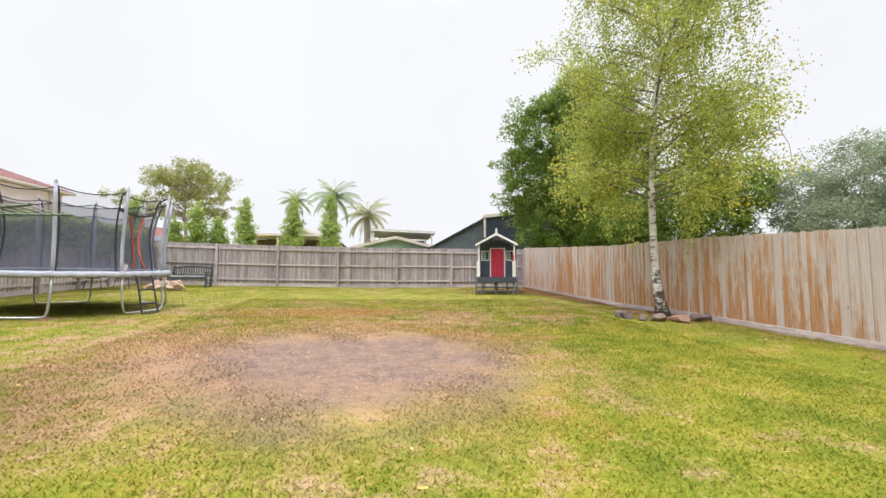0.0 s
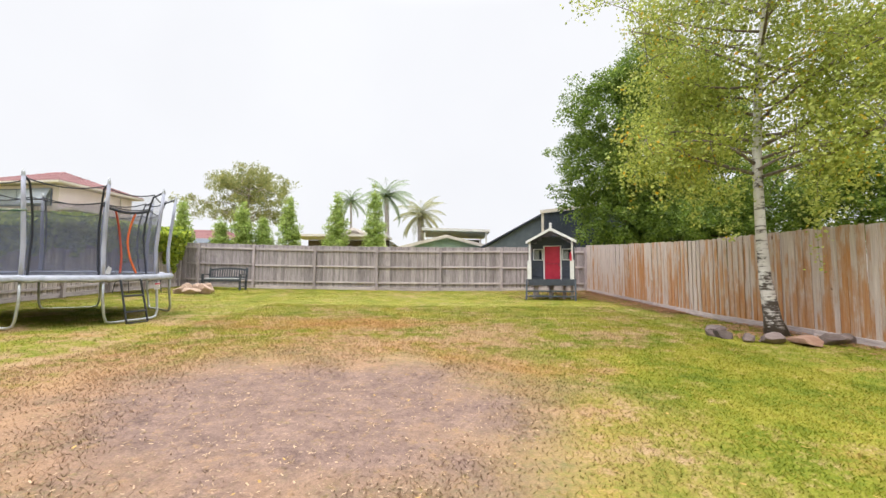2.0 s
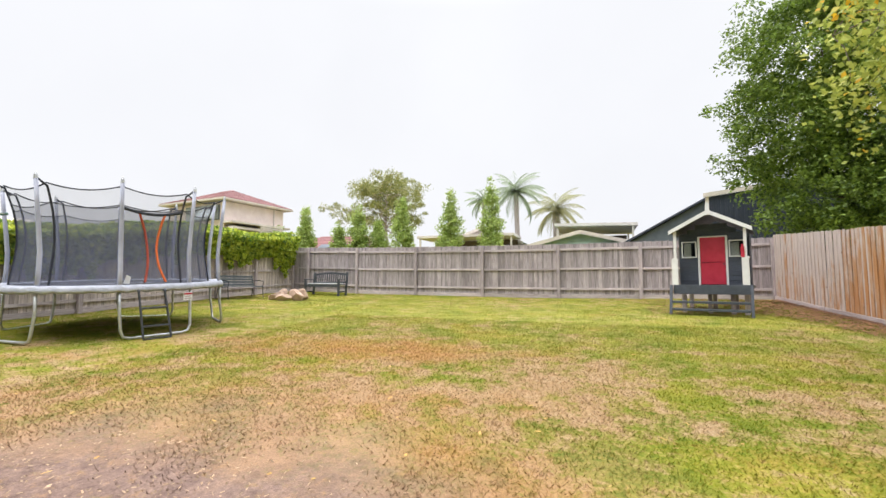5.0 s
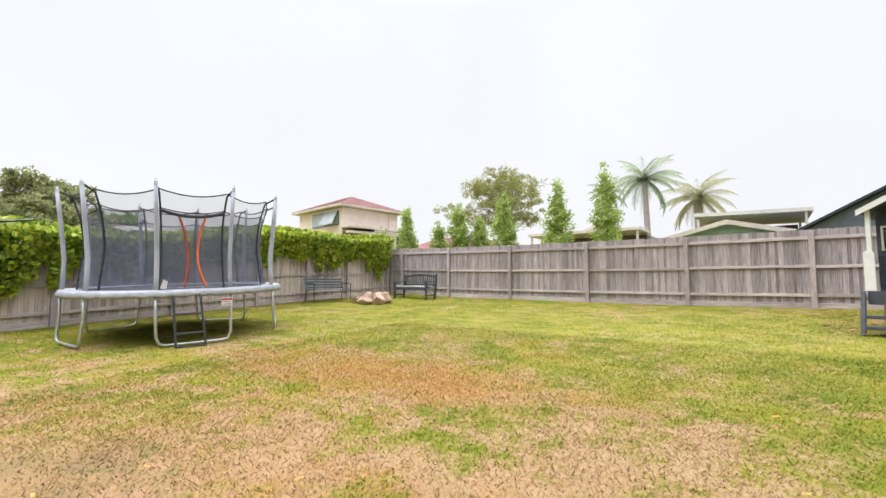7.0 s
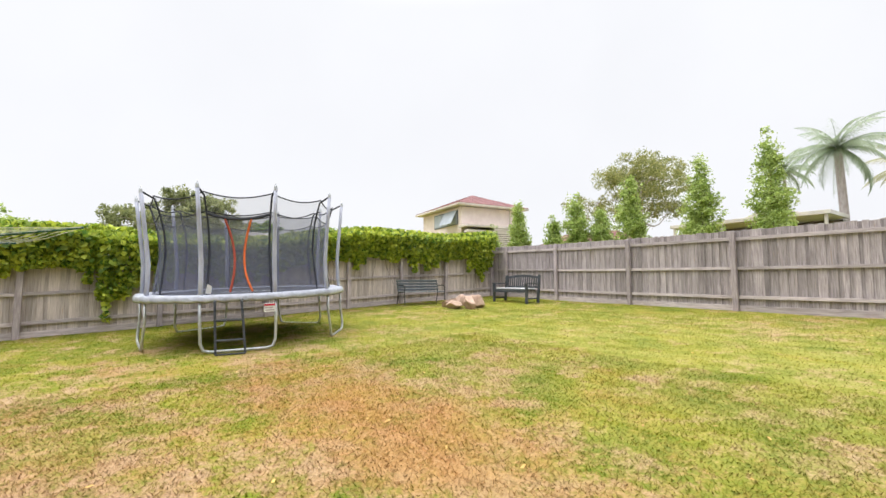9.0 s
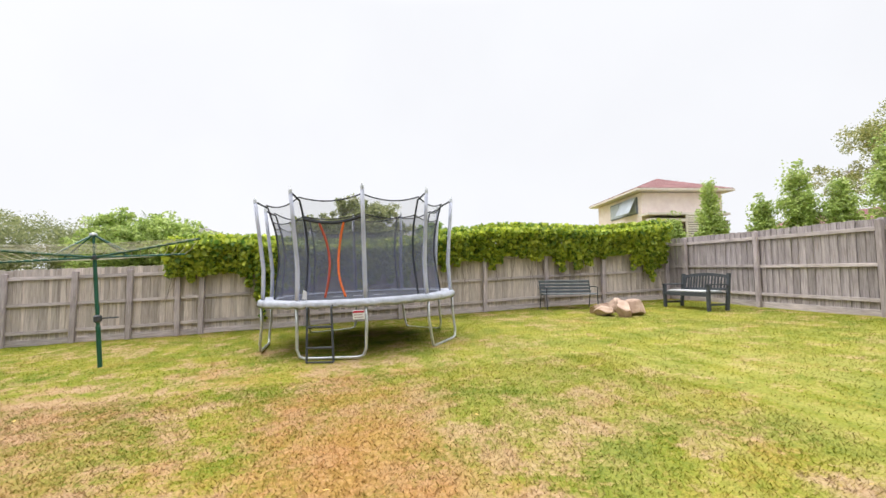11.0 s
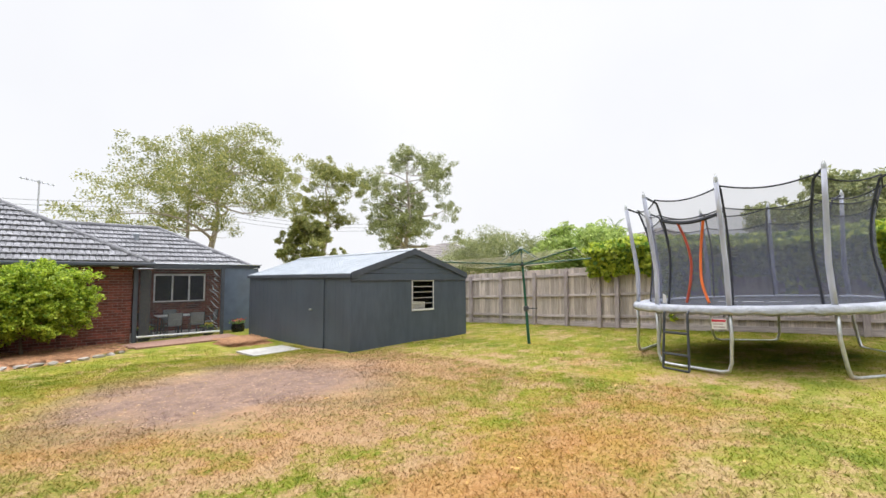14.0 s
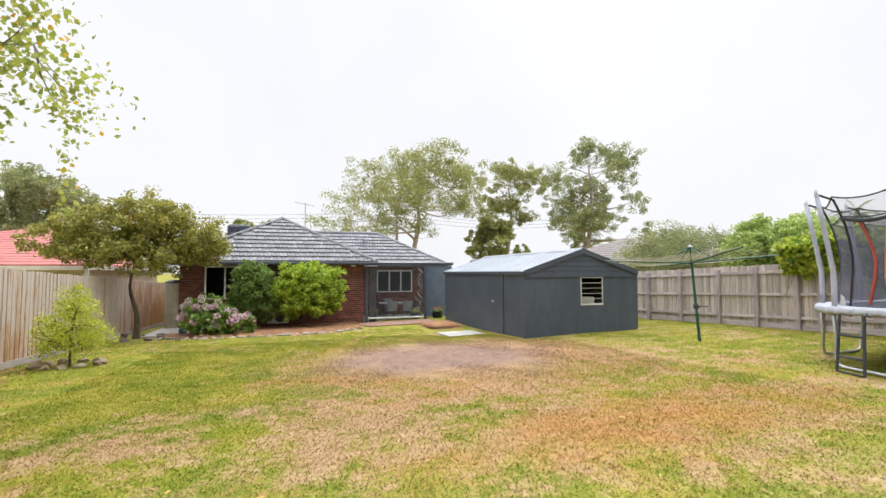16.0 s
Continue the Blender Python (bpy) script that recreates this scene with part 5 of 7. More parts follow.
def build_bench_dark(x, y, yaw):
    b = thing("garden_bench", pose(x, y, G(x, y), 0, 0, yaw), "dark stained timber garden bench with pale seat pad", "bench")
    W = 0.74
    for s in (-1, 1):
        part("leg", Geo().box((s * W - 0.035, 0.22, -0.04), (s * W + 0.035, 0.29, 0.60)), BENCH_DARK, b)
        part("leg", Geo().box((-0.035, -0.035, 0), (0.035, 0.035, 0.92), pose(s * W, -0.24, -0.03, 6)), BENCH_DARK, b)
        part("armrest", Geo().box((s * W - 0.04, -0.28, 0.601), (s * W + 0.04, 0.32, 0.63), c=0.012), BENCH_DARK, b)
        part("side_rail", Geo().box((s * W - 0.02, -0.2, 0.12), (s * W + 0.02, 0.22, 0.17)), BENCH_DARK, b)
    for i in range(5):
        part("seat_slat", Geo().box((-W + 0.02, -0.22 + i * 0.1, 0.40), (W - 0.02, -0.135 + i * 0.1, 0.425)), BENCH_DARK, b)
    part("seat_rail", Geo().box((-W + 0.036, 0.24, 0.33), (W - 0.036, 0.27, 0.399)), BENCH_DARK, b)
    g = Geo()
    n = 12
    top = [(-W + 0.03 + i * (2 * W - 0.06) / n, 0.84 + 0.06 * math.sin(math.pi * i / n)) for i in range(n + 1)]
    g.prism(top + [(x1, z - 0.075) for x1, z in reversed(top)], -0.348, -0.318)
    part("top_rail", g, BENCH_DARK, b)
    part("lower_rail", Geo().box((-W + 0.03, -0.30, 0.47), (W - 0.03, -0.27, 0.53)), BENCH_DARK, b)
    for i in range(14):
        xx = -W + 0.11 + i * 0.0975
        part("back_slat", Geo().tube([(xx, -0.285, 0.51), (xx, -0.333, 0.80 + 0.06 * math.sin(math.pi * (i + 0.7) / 14))], 0.02, 4), BENCH_DARK, b)
    pad = thing("seat_pad", pose(x, y, G(x, y) + 0.427, 0, 0, yaw), "pale grey flat pad lying on the bench seat", "cushion")
    part("cushion", Geo().box((-W + 0.06, -0.2, 0), (W - 0.1, 0.26, 0.045), c=0.02), CUSHION, pad)


def build_bench_grey(x, y, yaw):
    b = thing("park_bench", pose(x, y, G(x, y), 0, 0, yaw), "weathered blue grey slatted bench with iron ends", "bench")
    W = 0.72
    for s in (-1, 1):
        e = part("end_frame", Geo().tube([(s * W, 0.28, 0.0), (s * W, 0.24, 0.40), (s * W, -0.2, 0.38), (s * W, -0.3, 0.0)], 0.014, 6).tube([(s * W, -0.18, 0.38), (s * W, -0.32, 0.76)], 0.014, 6), DARK_METAL, b, "thin black iron end frame")
        part("arm", Geo().tube([(s * W, 0.25, 0.40), (s * W, 0.27, 0.58), (s * W, 0.1, 0.61), (s * W, -0.26, 0.60)], 0.013, 6), DARK_METAL, e)
    for i in range(5):
        part("seat_slat", Geo().box((-W - 0.03, -0.19 + i * 0.09, 0.395), (W + 0.03, -0.115 + i * 0.09, 0.418)), BENCH_GREY, b)
    for i in range(4):
        part("back_slat", Geo().box((-W - 0.03, -0.012, -0.036), (W + 0.03, 0.012, 0.036), pose(0, -0.205 - 0.032 * i, 0.47 + i * 0.092, -19 + 0)), BENCH_GREY, b)


build_bench_dark(-7.85, 19.35, 180)
build_bench_grey(-9.45, 16.75, -94)


# ---- stones ----
STONE = mat("brown_field_stone", (0.24, 0.17, 0.12), (0.46, 0.36, 0.27), 5, 0.9, 0.6, fine=18, bump_dist=0.02, vary=0.2, wear=(0.30, 0.13, 0.06))
STONE_GREY = mat("grey_brown_stone", (0.11, 0.08, 0.075), (0.26, 0.20, 0.18), 5, 0.9, 0.6, fine=18, bump_dist=0.02, vary=0.25)
STONE_RUST = mat("rusty_flat_stone", (0.30, 0.16, 0.11), (0.46, 0.29, 0.21), 5, 0.9, 0.6, fine=18, bump_dist=0.02)
EDGING = mat("pale_grey_edging_stone", (0.30, 0.27, 0.24), (0.48, 0.44, 0.40), 6, 0.9, 0.4, vary=0.2)
SANDSTONE = mat("pale_sandstone", (0.38, 0.25, 0.18), (0.60, 0.44, 0.34), 4, 0.9, 0.5, fine=18, bump_dist=0.02, wear=(0.40, 0.20, 0.10))


def stone_geo(sx, sy, sz, seed):
    """An irregular boulder with broken faces."""
    bm = bmesh.new()
    bmesh.ops.create_icosphere(bm, subdivisions=3, radius=1)
    rnd = random.Random(seed)
    cuts = [(Vector((rnd.gauss(0, 1), rnd.gauss(0, 1), rnd.gauss(0, 0.8))).normalized(), rnd.uniform(0.45, 0.75)) for _ in range(13)]
    for v in bm.verts:
        p = v.co.copy()
        for nrm, lim in cuts:
            d = p.dot(nrm)
            if d > lim:
                p -= nrm * (d - lim) * 0.97
        p *= 1 + 0.09 * noise.noise(p * 2.5 + Vector((seed, 0, 0)))
        v.co = (p.x * sx, p.y * sy, p.z * sz)
    g = Geo()
    g.add([v.co for v in bm.verts], [[v.index for v in f.verts] for f in bm.faces])
    bm.free()
    return g


def stone(x, y, sx, sy, sz, seed, material, label, group, sink=0.25, lift=0.0):
    ob = single("stone", stone_geo(sx, sy, sz, seed), material, label, "stone", smooth=False, m=pose(x, y, G(x, y) + sz * (1 - sink) * 0.75 + lift, 0, 0, seed * 47 % 360))
    tagged(ob, group=group)


def stone_ring(cx, cy, rx, ry, n, size, material, label, group, seed, a0=0, a1=360):
    rnd = random.Random(seed)
    for i in range(n):
        a = radians(a0 + (a1 - a0) * i / n + rnd.uniform(-6, 6))
        s = size * rnd.uniform(0.7, 1.25)
        stone(cx + rx * math.cos(a), cy + ry * math.sin(a), s * rnd.uniform(0.9, 1.5), s, s * rnd.uniform(0.5, 0.8), seed * 100 + i, material, label, group)


for _i, (_x, _y, _a, _b, _c) in enumerate(((-7.62, 16.72, 0.27, 0.25, 0.28), (-7.38, 17.05, 0.28, 0.33, 0.36), (-7.5, 17.45, 0.27, 0.28, 0.34), (-7.86, 17.66, 0.28, 0.26, 0.32), (-8.18, 17.35, 0.27, 0.3, 0.32), (-8.08, 16.88, 0.29, 0.27, 0.28))):
    stone(_x, _y, _a * 1.18, _b * 1.15, _c * 0.7, 31 + _i, SANDSTONE, "pale brown sandstone boulder of the fire pit ring", "fire pit boulders")
for _i, (_x, _y, _s) in enumerate(((5.85, 9.75, 0.17), (5.9, 10.15, 0.2), (6.05, 9.45, 0.15), (6.3, 9.28, 0.2), (7.15, 9.1, 0.2), (7.5, 9.2, 0.17), (7.8, 9.45, 0.2), (6.1, 10.5, 0.15), (5.75, 9.95, 0.12))):
    stone(_x, _y, _s * 1.25, _s * 0.95, _s * 0.65, 60 + _i, STONE_GREY, "grey brown stone edging the birch tree bed", "birch bed stones")
stone(6.72, 9.12, 0.34, 0.2, 0.13, 71, STONE_RUST, "flat rusty stone edging the birch tree bed", "birch bed stones")
stone_ring(6.75, 4.05, 0.55, 0.45, 11, 0.12, STONE, "brown stone edging the small shrub bed", "shrub bed stones", 8)
stone_ring(7.6, -1.6, 0.95, 0.75, 9, 0.15, STONE_GREY, "grey brown stone round the garden tree", "tree bed stones", 9, 30, 330)


# ---- garden bed, slab and mulch ----
STRAW = mat("dry_straw_crumb", (0.26, 0.16, 0.10), (0.52, 0.38, 0.24), 20, 0.95, island=0.35)
def chips(name, n, area, material, label, size=0.035, seed=1, lift=0.0):
    """Loose bark chips scattered by area(u, v)."""
    rs = np.random.RandomState(seed)
    vs, fs = [], []
    for i in range(n):
        x, y = area(rs.rand(), rs.rand())
        z = G(x, y) + lift + rs.rand() * 0.03
        a, l, w = rs.rand() * 6.3, size * (0.5 + rs.rand()), size * 0.35 * (0.5 + rs.rand())
        ca, sa, tz = math.cos(a), math.sin(a), (rs.rand() - 0.5) * 0.012
        k = len(vs)
        vs += [(x - ca * l + sa * w, y - sa * l - ca * w, z - tz), (x + ca * l + sa * w, y + sa * l - ca * w, z + tz), (x + ca * l - sa * w, y + sa * l + ca * w, z + tz + 0.003), (x - ca * l - sa * w, y - sa * l + ca * w, z - tz + 0.003)]
        fs.append((k, k + 1, k + 2, k + 3))
    return tagged(new(name, raw_mesh(name, np.array(vs), np.array(fs), material)), label, "mulch", kind="stuff")


def bed_sheet(name, poly, material, label, lift=0.03):
    """A thin mound of soil inside an outline given by a few corners."""
    c = Vector((sum(p[0] for p in poly) / len(poly), sum(p[1] for p in poly) / len(poly), 0))
    rings, vs, fs = 8, [], []
    n = len(poly) * 6
    out = []
    for i in range(len(poly)):
        p, q = poly[i], poly[(i + 1) % len(poly)]
        out += [(p[0] + (q[0] - p[0]) * k / 6, p[1] + (q[1] - p[1]) * k / 6) for k in range(6)]
    for r in range(rings + 1):
        f = 1 - r / rings
        for x, y in out:
            xx, yy = c.x + (x - c.x) * f, c.y + (y - c.y) * f
            vs.append((xx, yy, G(xx, yy) - 0.02 + (lift + 0.05) * min(1, 2.5 * (1 - f)) + 0.02 * noise.noise((xx * 3, yy * 3, 1))))
    for r in range(rings):
        fs += [(r * n + i, r * n + (i + 1) % n, (r + 1) * n + (i + 1) % n, (r + 1) * n + i) for i in range(n)]
    g = Geo()
    g.add(vs, fs)
    return single(name, g, material, label, "garden bed", "structure", True)


BED = [(0.15, -4.25), (0.2, -2.6), (0.6, -1.0), (1.6, -0.45), (3.4, -0.6), (5.2, -0.75), (6.6, -1.2), (6.9, -2.6), (6.9, -4.25)]
bed_sheet("garden_bed", BED, BARK_MULCH, "red bark mulch garden bed below the house wall")


def _in_bed(u, v):
    x = 0.2 + 6.6 * u
    front = -0.75 - 0.9 * max(0, 1 - x / 1.2) - 0.5 * max(0, (x - 5) / 1.8)
    return x, -4.2 + (front + 4.2) * v


chips("bark_chips", 5000, _in_bed, BARK_MULCH, "red brown bark chips over the garden bed", 0.05, 2, 0.05)
for _i in range(24):
    _u = _i / 23
    _x = 0.35 + 6.3 * _u
    _y = -0.5 - 1.3 * max(0, 1 - _x / 1.3) - 0.7 * max(0, (_x - 5.0) / 1.8)
    stone(_x, _y, 0.2, 0.08, 0.05, 400 + _i, EDGING, "pale grey stone edging the mulched garden bed", "garden bed edging")
single("concrete_slab", Geo().box((-0.6, -0.68, -0.1), (0.6, 0.68, 0.03)), CONCRETE, "pale concrete slab before the shed door", "slab", m=pose(-2.42, 1.62, G(-2.42, 1.62) + 0.012, 2.6, 1.2, 0))
bed_sheet("mulch_patch", [(-2.0, 0.1), (-3.1, 0.3), (-3.15, -1.6), (-2.3, -2.0), (-1.7, -1.2)], BARK_MULCH, "bark mulch patch beside the shed", 0.09)
chips("bark_litter", 900, lambda u, v: (-3.05 + 1.2 * u, -1.7 + 1.8 * v), BARK_MULCH, "bark chips heaped beside the shed wall", 0.05, 3, 0.09)
chips("leaf_litter_birch", 700, lambda u, v: (6.0 + 1.5 * u, 9.3 + 1.9 * v), BARK_MULCH, "dry brown leaf litter under the birch", 0.035, 4, 0.02)
chips("leaf_litter_playhouse", 1600, lambda u, v: (3.2 + 3.8 * u, 16.4 + 4.2 * v), BARK_MULCH, "dry brown leaf litter round the playhouse", 0.035, 5, 0.015)
chips("leaf_litter_corner", 3200, lambda u, v: (7.36 - 0.35 * v - 2.4 * u * u * (0.3 + 0.7 * v), 13.5 + 7.0 * v), BARK_MULCH, "rusty leaf litter heaped in the fence corner", 0.045, 15, 0.02)
chips("leaf_litter_fence", 2200, lambda u, v: (7.83 - 0.9 * u * u - 0.87 * v, 4 + 16 * v), BARK_MULCH, "dry leaf litter along the paling fence", 0.03, 6, 0.015)
chips("soil_crumbs", 3800, lambda u, v: (-0.35 + 2.1 * math.sqrt(u) * math.cos(6.283 * v), 5.95 + 2.0 * math.sqrt(u) * math.sin(6.283 * v)), STRAW, "dry straw and soil crumbs on the bare patch", 0.011, 7, 0.0)
chips("fallen_leaves", 420, lambda u, v: (-6 + 13 * u, 1 + 18 * v), mat("fallen_yellow_leaf", (0.35, 0.16, 0.04), (0.60, 0.42, 0.12), 20, 0.8, island=0.4), "fallen yellow and brown leaves on the lawn", 0.022, 9, 0.03)


# ---- pots and small things by the house ----
BLACK_GLAZE = mat("black_glazed_pot", (0.01, 0.011, 0.013), (0.022, 0.024, 0.028), 8, 0.2, 0.03)
POT_GREY = mat("dark_grey_pot", (0.05, 0.055, 0.065), (0.09, 0.095, 0.105), 8, 0.6, 0.1)
BLUE_TOY = mat("blue_plastic", (0.01, 0.10, 0.26), (0.02, 0.15, 0.34), 8, 0.35)
TANK_CREAM = mat("cream_ribbed_tank", (0.36, 0.32, 0.24), (0.48, 0.43, 0.33), 4, 0.55, 0.05)
FLOWER_RED = mat("red_flower_petal", (0.6, 0.03, 0.05), (0.75, 0.09, 0.12), 20, 0.6, island=0.2)
FLOWER_YELLOW = mat("yellow_flower_petal", (0.65, 0.45, 0.04), (0.8, 0.6, 0.08), 20, 0.6, island=0.2)


# ---- plants ----
def leaf_mat(name, dark, light, accent=None, accent_at=0.8, trans=0.42):
    """Leaves that differ one by one, lit through from behind."""
    m = bpy.data.materials.new(name)
    m.use_nodes = True
    nt = m.node_tree
    b = nt.nodes["Principled BSDF"]
    geo = nt.nodes.new("ShaderNodeNewGeometry")
    co = nt.nodes.new("ShaderNodeTexCoord").outputs["Object"]
    r = geo.outputs["Random Per Island"]
    f = maths(nt, "ADD", maths(nt, "MULTIPLY", r, 0.6), maths(nt, "MULTIPLY", link_noise(nt, co, 0.9, 3), 0.4))
    stops = [(0.2, dark), (0.75, light)]
    if accent:
        stops += [(accent_at, light), (min(accent_at + 0.05, 1), accent)]
    col = ramp(nt, f, stops)
    nt.links.new(col, b.inputs["Base Color"])
    b.inputs["Roughness"].default_value = 0.5
    tr = nt.nodes.new("ShaderNodeBsdfTranslucent")
    nt.links.new(col, tr.inputs[0])
    ms = nt.nodes.new("ShaderNodeMixShader")
    ms.inputs[0].default_value = trans
    nt.links.new(b.outputs[0], ms.inputs[1])
    nt.links.new(tr.outputs[0], ms.inputs[2])
    nt.links.new(ms.outputs[0], nt.nodes["Material Output"].inputs[0])
    return m


def leaf_mesh(name, centres, size, material, rs, slim=0.5, droop=0.0):
    """One bent leaf at every centre, each turned its own way."""
    n = len(centres)
    d = rs.normal(size=(n, 3))
    d[:, 2] = d[:, 2] * 0.7 - droop
    d /= np.linalg.norm(d, axis=1, keepdims=True)
    s = np.cross(d, rs.normal(size=(n, 3)))
    s /= np.linalg.norm(s, axis=1, keepdims=True) + 1e-9
    u = np.cross(s, d)
    L = (size * (0.65 + 0.7 * rs.rand(n)))[:, None]
    w = L * slim * 0.5
    fold = w * 0.35
    v = np.stack([centres - d * L * 0.5, centres + s * w + u * fold, centres + d * L * 0.5, centres - s * w + u * fold], 1).reshape(-1, 3)
    k = np.arange(n) * 4
    return raw_mesh(name, v, np.stack([k, k + 1, k + 2, k + 3], 1), material)


def cloud(rs, blobs, clumps, per, spread, shell=0.55):
    """Leaf centres: uneven clumps near the skin of each (x, y, z, rx, ry, rz) blob, with gaps between."""
    out = []
    vol = np.array([b[3] * b[4] * b[5] for b in blobs]) ** 0.67
    for b, share in zip(blobs, vol / vol.sum()):
        k = max(3, int(clumps * share))
        d = rs.normal(size=(k, 3))
        d /= np.linalg.norm(d, axis=1, keepdims=True)
        r = shell + (1.02 - shell) * rs.rand(k, 1) ** 0.6
        bump = 1 + 0.16 * np.sin(d[:, :1] * 5 + b[0]) * np.cos(d[:, 1:2] * 4 + b[1]) + 0.1 * rs.normal(size=(k, 1))
        c = np.array(b[:3]) + d * r * bump * np.array(b[3:])
        m = np.maximum(2, (per * (0.5 + rs.rand(k))).astype(int))
        cc = np.repeat(c, m, axis=0)
        sp = np.repeat(spread * (0.6 + 0.8 * rs.rand(k)), m)[:, None]
        off = rs.normal(size=cc.shape)
        off *= (0.35 + 0.65 * rs.rand(len(cc), 1)) / (np.linalg.norm(off, axis=1, keepdims=True) + 1e-9)
        out.append(cc + off * sp * np.array([1, 1, 0.75]))
    return np.concatenate(out)


def limb(g, p, q, r0, r1, rs, bend=0.12, n=6, seg=5):
    p, q = Vector(p), Vector(q)
    L = (q - p).length
    w = Vector(rs.normal(size=3)) * bend * L
    pts = [p.lerp(q, i / seg) + w * math.sin(math.pi * i / seg) for i in range(seg + 1)]
    g.tube(pts, [r0 + (r1 - r0) * i / seg for i in range(seg + 1)], n)
    return pts


def tree(name, base, label, category, bark, leafm, trunk, blobs, clumps, per, spread, size, seed, r0=0.15, slim=0.5, droop=0.2, shell=0.55, twigs=0, stems=1, group="", kind=""):
    """trunk: points of the main stem above the base; limbs run from it to every blob."""
    rs = np.random.RandomState(seed)
    x, y = base
    z = G(x, y)
    t = thing(name, Matrix.Identity(4), label, category, group, kind)
    g = Geo()
    pts = [Vector((x, y, z - 0.1))] + [Vector(p) for p in trunk]
    smooth_pts, m = [], len(pts)
    for k in range(m - 1):
        for s in range(4):
            w = s / 4
            p0, p1, p2, p3 = pts[max(k - 1, 0)], pts[k], pts[k + 1], pts[min(k + 2, m - 1)]
            smooth_pts.append(0.5 * (2 * p1 + (p2 - p0) * w + (2 * p0 - 5 * p1 + 4 * p2 - p3) * w * w + (3 * p1 - p0 - 3 * p2 + p3) * w ** 3))
    smooth_pts.append(pts[-1])
    n = len(smooth_pts)
    rad = [r0 * (1.0 - 0.85 * i / (n - 1)) * (1 + 0.55 * math.exp(-i * 1.2)) for i in range(n)]
    g.tube(smooth_pts, rad, 12)
    part("trunk", g, bark, t, smooth=True)
    for b in blobs:
        lg = Geo()
        c = Vector(b[:3])
        i = min(range(n), key=lambda k: (smooth_pts[k] - c).length + 3.0 * max(0, smooth_pts[k].z - c.z + 0.3 * b[5]) + (9 if k < n // 4 else 0))
        path = limb(lg, smooth_pts[i], c, max(rad[i] * 0.6, 0.02), 0.02, rs)
        for _ in range(twigs):
            d = Vector(rs.normal(size=3)).normalized()
            tip = c + Vector((d.x * b[3], d.y * b[4], d.z * b[5])) * 0.9
            limb(lg, path[2 + int(rs.rand() * 3)], tip, 0.02, 0.005, rs, 0.1, 5, 4)
        part("limb", lg, bark, t, smooth=True)
    pos = cloud(rs, blobs, clumps, per, spread, shell)
    part("crown", leaf_mesh("crown", pos, size, leafm, rs, slim, droop), None, t)
    return t


def birch_bark():
    m = bpy.data.materials.new("white_birch_bark")
    m.use_nodes = True
    nt = m.node_tree
    b = nt.nodes["Principled BSDF"]
    co = nt.nodes.new("ShaderNodeTexCoord").outputs["Object"]
    sep = nt.nodes.new("ShaderNodeSeparateXYZ")
    nt.links.new(co, sep.inputs[0])
    white = ramp(nt, link_noise(nt, co, 3, 4), [(0.3, (0.50, 0.46, 0.43)), (0.7, (0.78, 0.76, 0.74))])
    bands = link_noise(nt, co, 7, 6, 0.7, (0.5, 0.5, 3.0))
    scars = link_noise(nt, co, 4, 6, 0.7)
    foot = maths(nt, "MULTIPLY", maths(nt, "SUBTRACT", 1.55, sep.outputs[2]), 0.13, True)
    f = maths(nt, "ADD", maths(nt, "ADD", maths(nt, "MULTIPLY", bands, 0.55), maths(nt, "MULTIPLY", scars, 0.45)), foot)
    col = blend(nt, ramp(nt, f, [(0.515, (0, 0, 0)), (0.575, (1, 1, 1))]), white, (0.07, 0.055, 0.045))
    nt.links.new(col, b.inputs["Base Color"])
    b.inputs["Roughness"].default_value = 0.8
    bp = nt.nodes.new("ShaderNodeBump")
    bp.inputs["Strength"].default_value, bp.inputs["Distance"].default_value = 0.5, 0.02
    nt.links.new(f, bp.inputs["Height"])
    nt.links.new(bp.outputs[0], b.inputs["Normal"])
    return m


BIRCH_BARK = birch_bark()
BARK = mat("brown_bark", (0.07, 0.05, 0.035), (0.19, 0.14, 0.10), 9, 0.9, 0.6, stretch=(3, 3, 0.6), fine=25, bump_dist=0.02)
LIMB_GREY = mat("grey_brown_twig_bark", (0.16, 0.125, 0.10), (0.34, 0.28, 0.24), 9, 0.9, 0.4, stretch=(3, 3, 0.6))
BARK_PALE = mat("pale_gum_bark", (0.34, 0.28, 0.24), (0.58, 0.51, 0.46), 5, 0.85, 0.3, stretch=(2, 2, 0.5))
L_BIRCH = leaf_mat("birch_leaf", (0.26, 0.33, 0.06), (0.60, 0.64, 0.15), (0.80, 0.48, 0.03), 0.77)
L_DARK = leaf_mat("dark_green_leaf", (0.0656, 0.12, 0.0195), (0.263, 0.371, 0.0585))
L_MID = leaf_mat("mid_green_leaf", (0.103, 0.198, 0.0338), (0.281, 0.413, 0.0844))
L_OLIVE = leaf_mat("grey_olive_leaf", (0.207, 0.259, 0.164), (0.414, 0.466, 0.328))
L_PEAR = leaf_mat("pear_leaf", (0.23, 0.33, 0.08), (0.55, 0.65, 0.20))
L_GUM = leaf_mat("gum_leaf", (0.15, 0.19, 0.055), (0.46, 0.45, 0.16))
L_GUM_DARK = leaf_mat("dark_gum_leaf", (0.15, 0.185, 0.08), (0.42, 0.44, 0.19))
L_IVY = leaf_mat("creeper_leaf", (0.10, 0.21, 0.03), (0.62, 0.68, 0.09))
L_CAMELLIA = leaf_mat("glossy_shrub_leaf", (0.13, 0.25, 0.02), (0.56, 0.66, 0.07))
L_DARKBUSH = leaf_mat("deep_green_shrub_leaf", (0.075, 0.135, 0.03), (0.26, 0.36, 0.075))
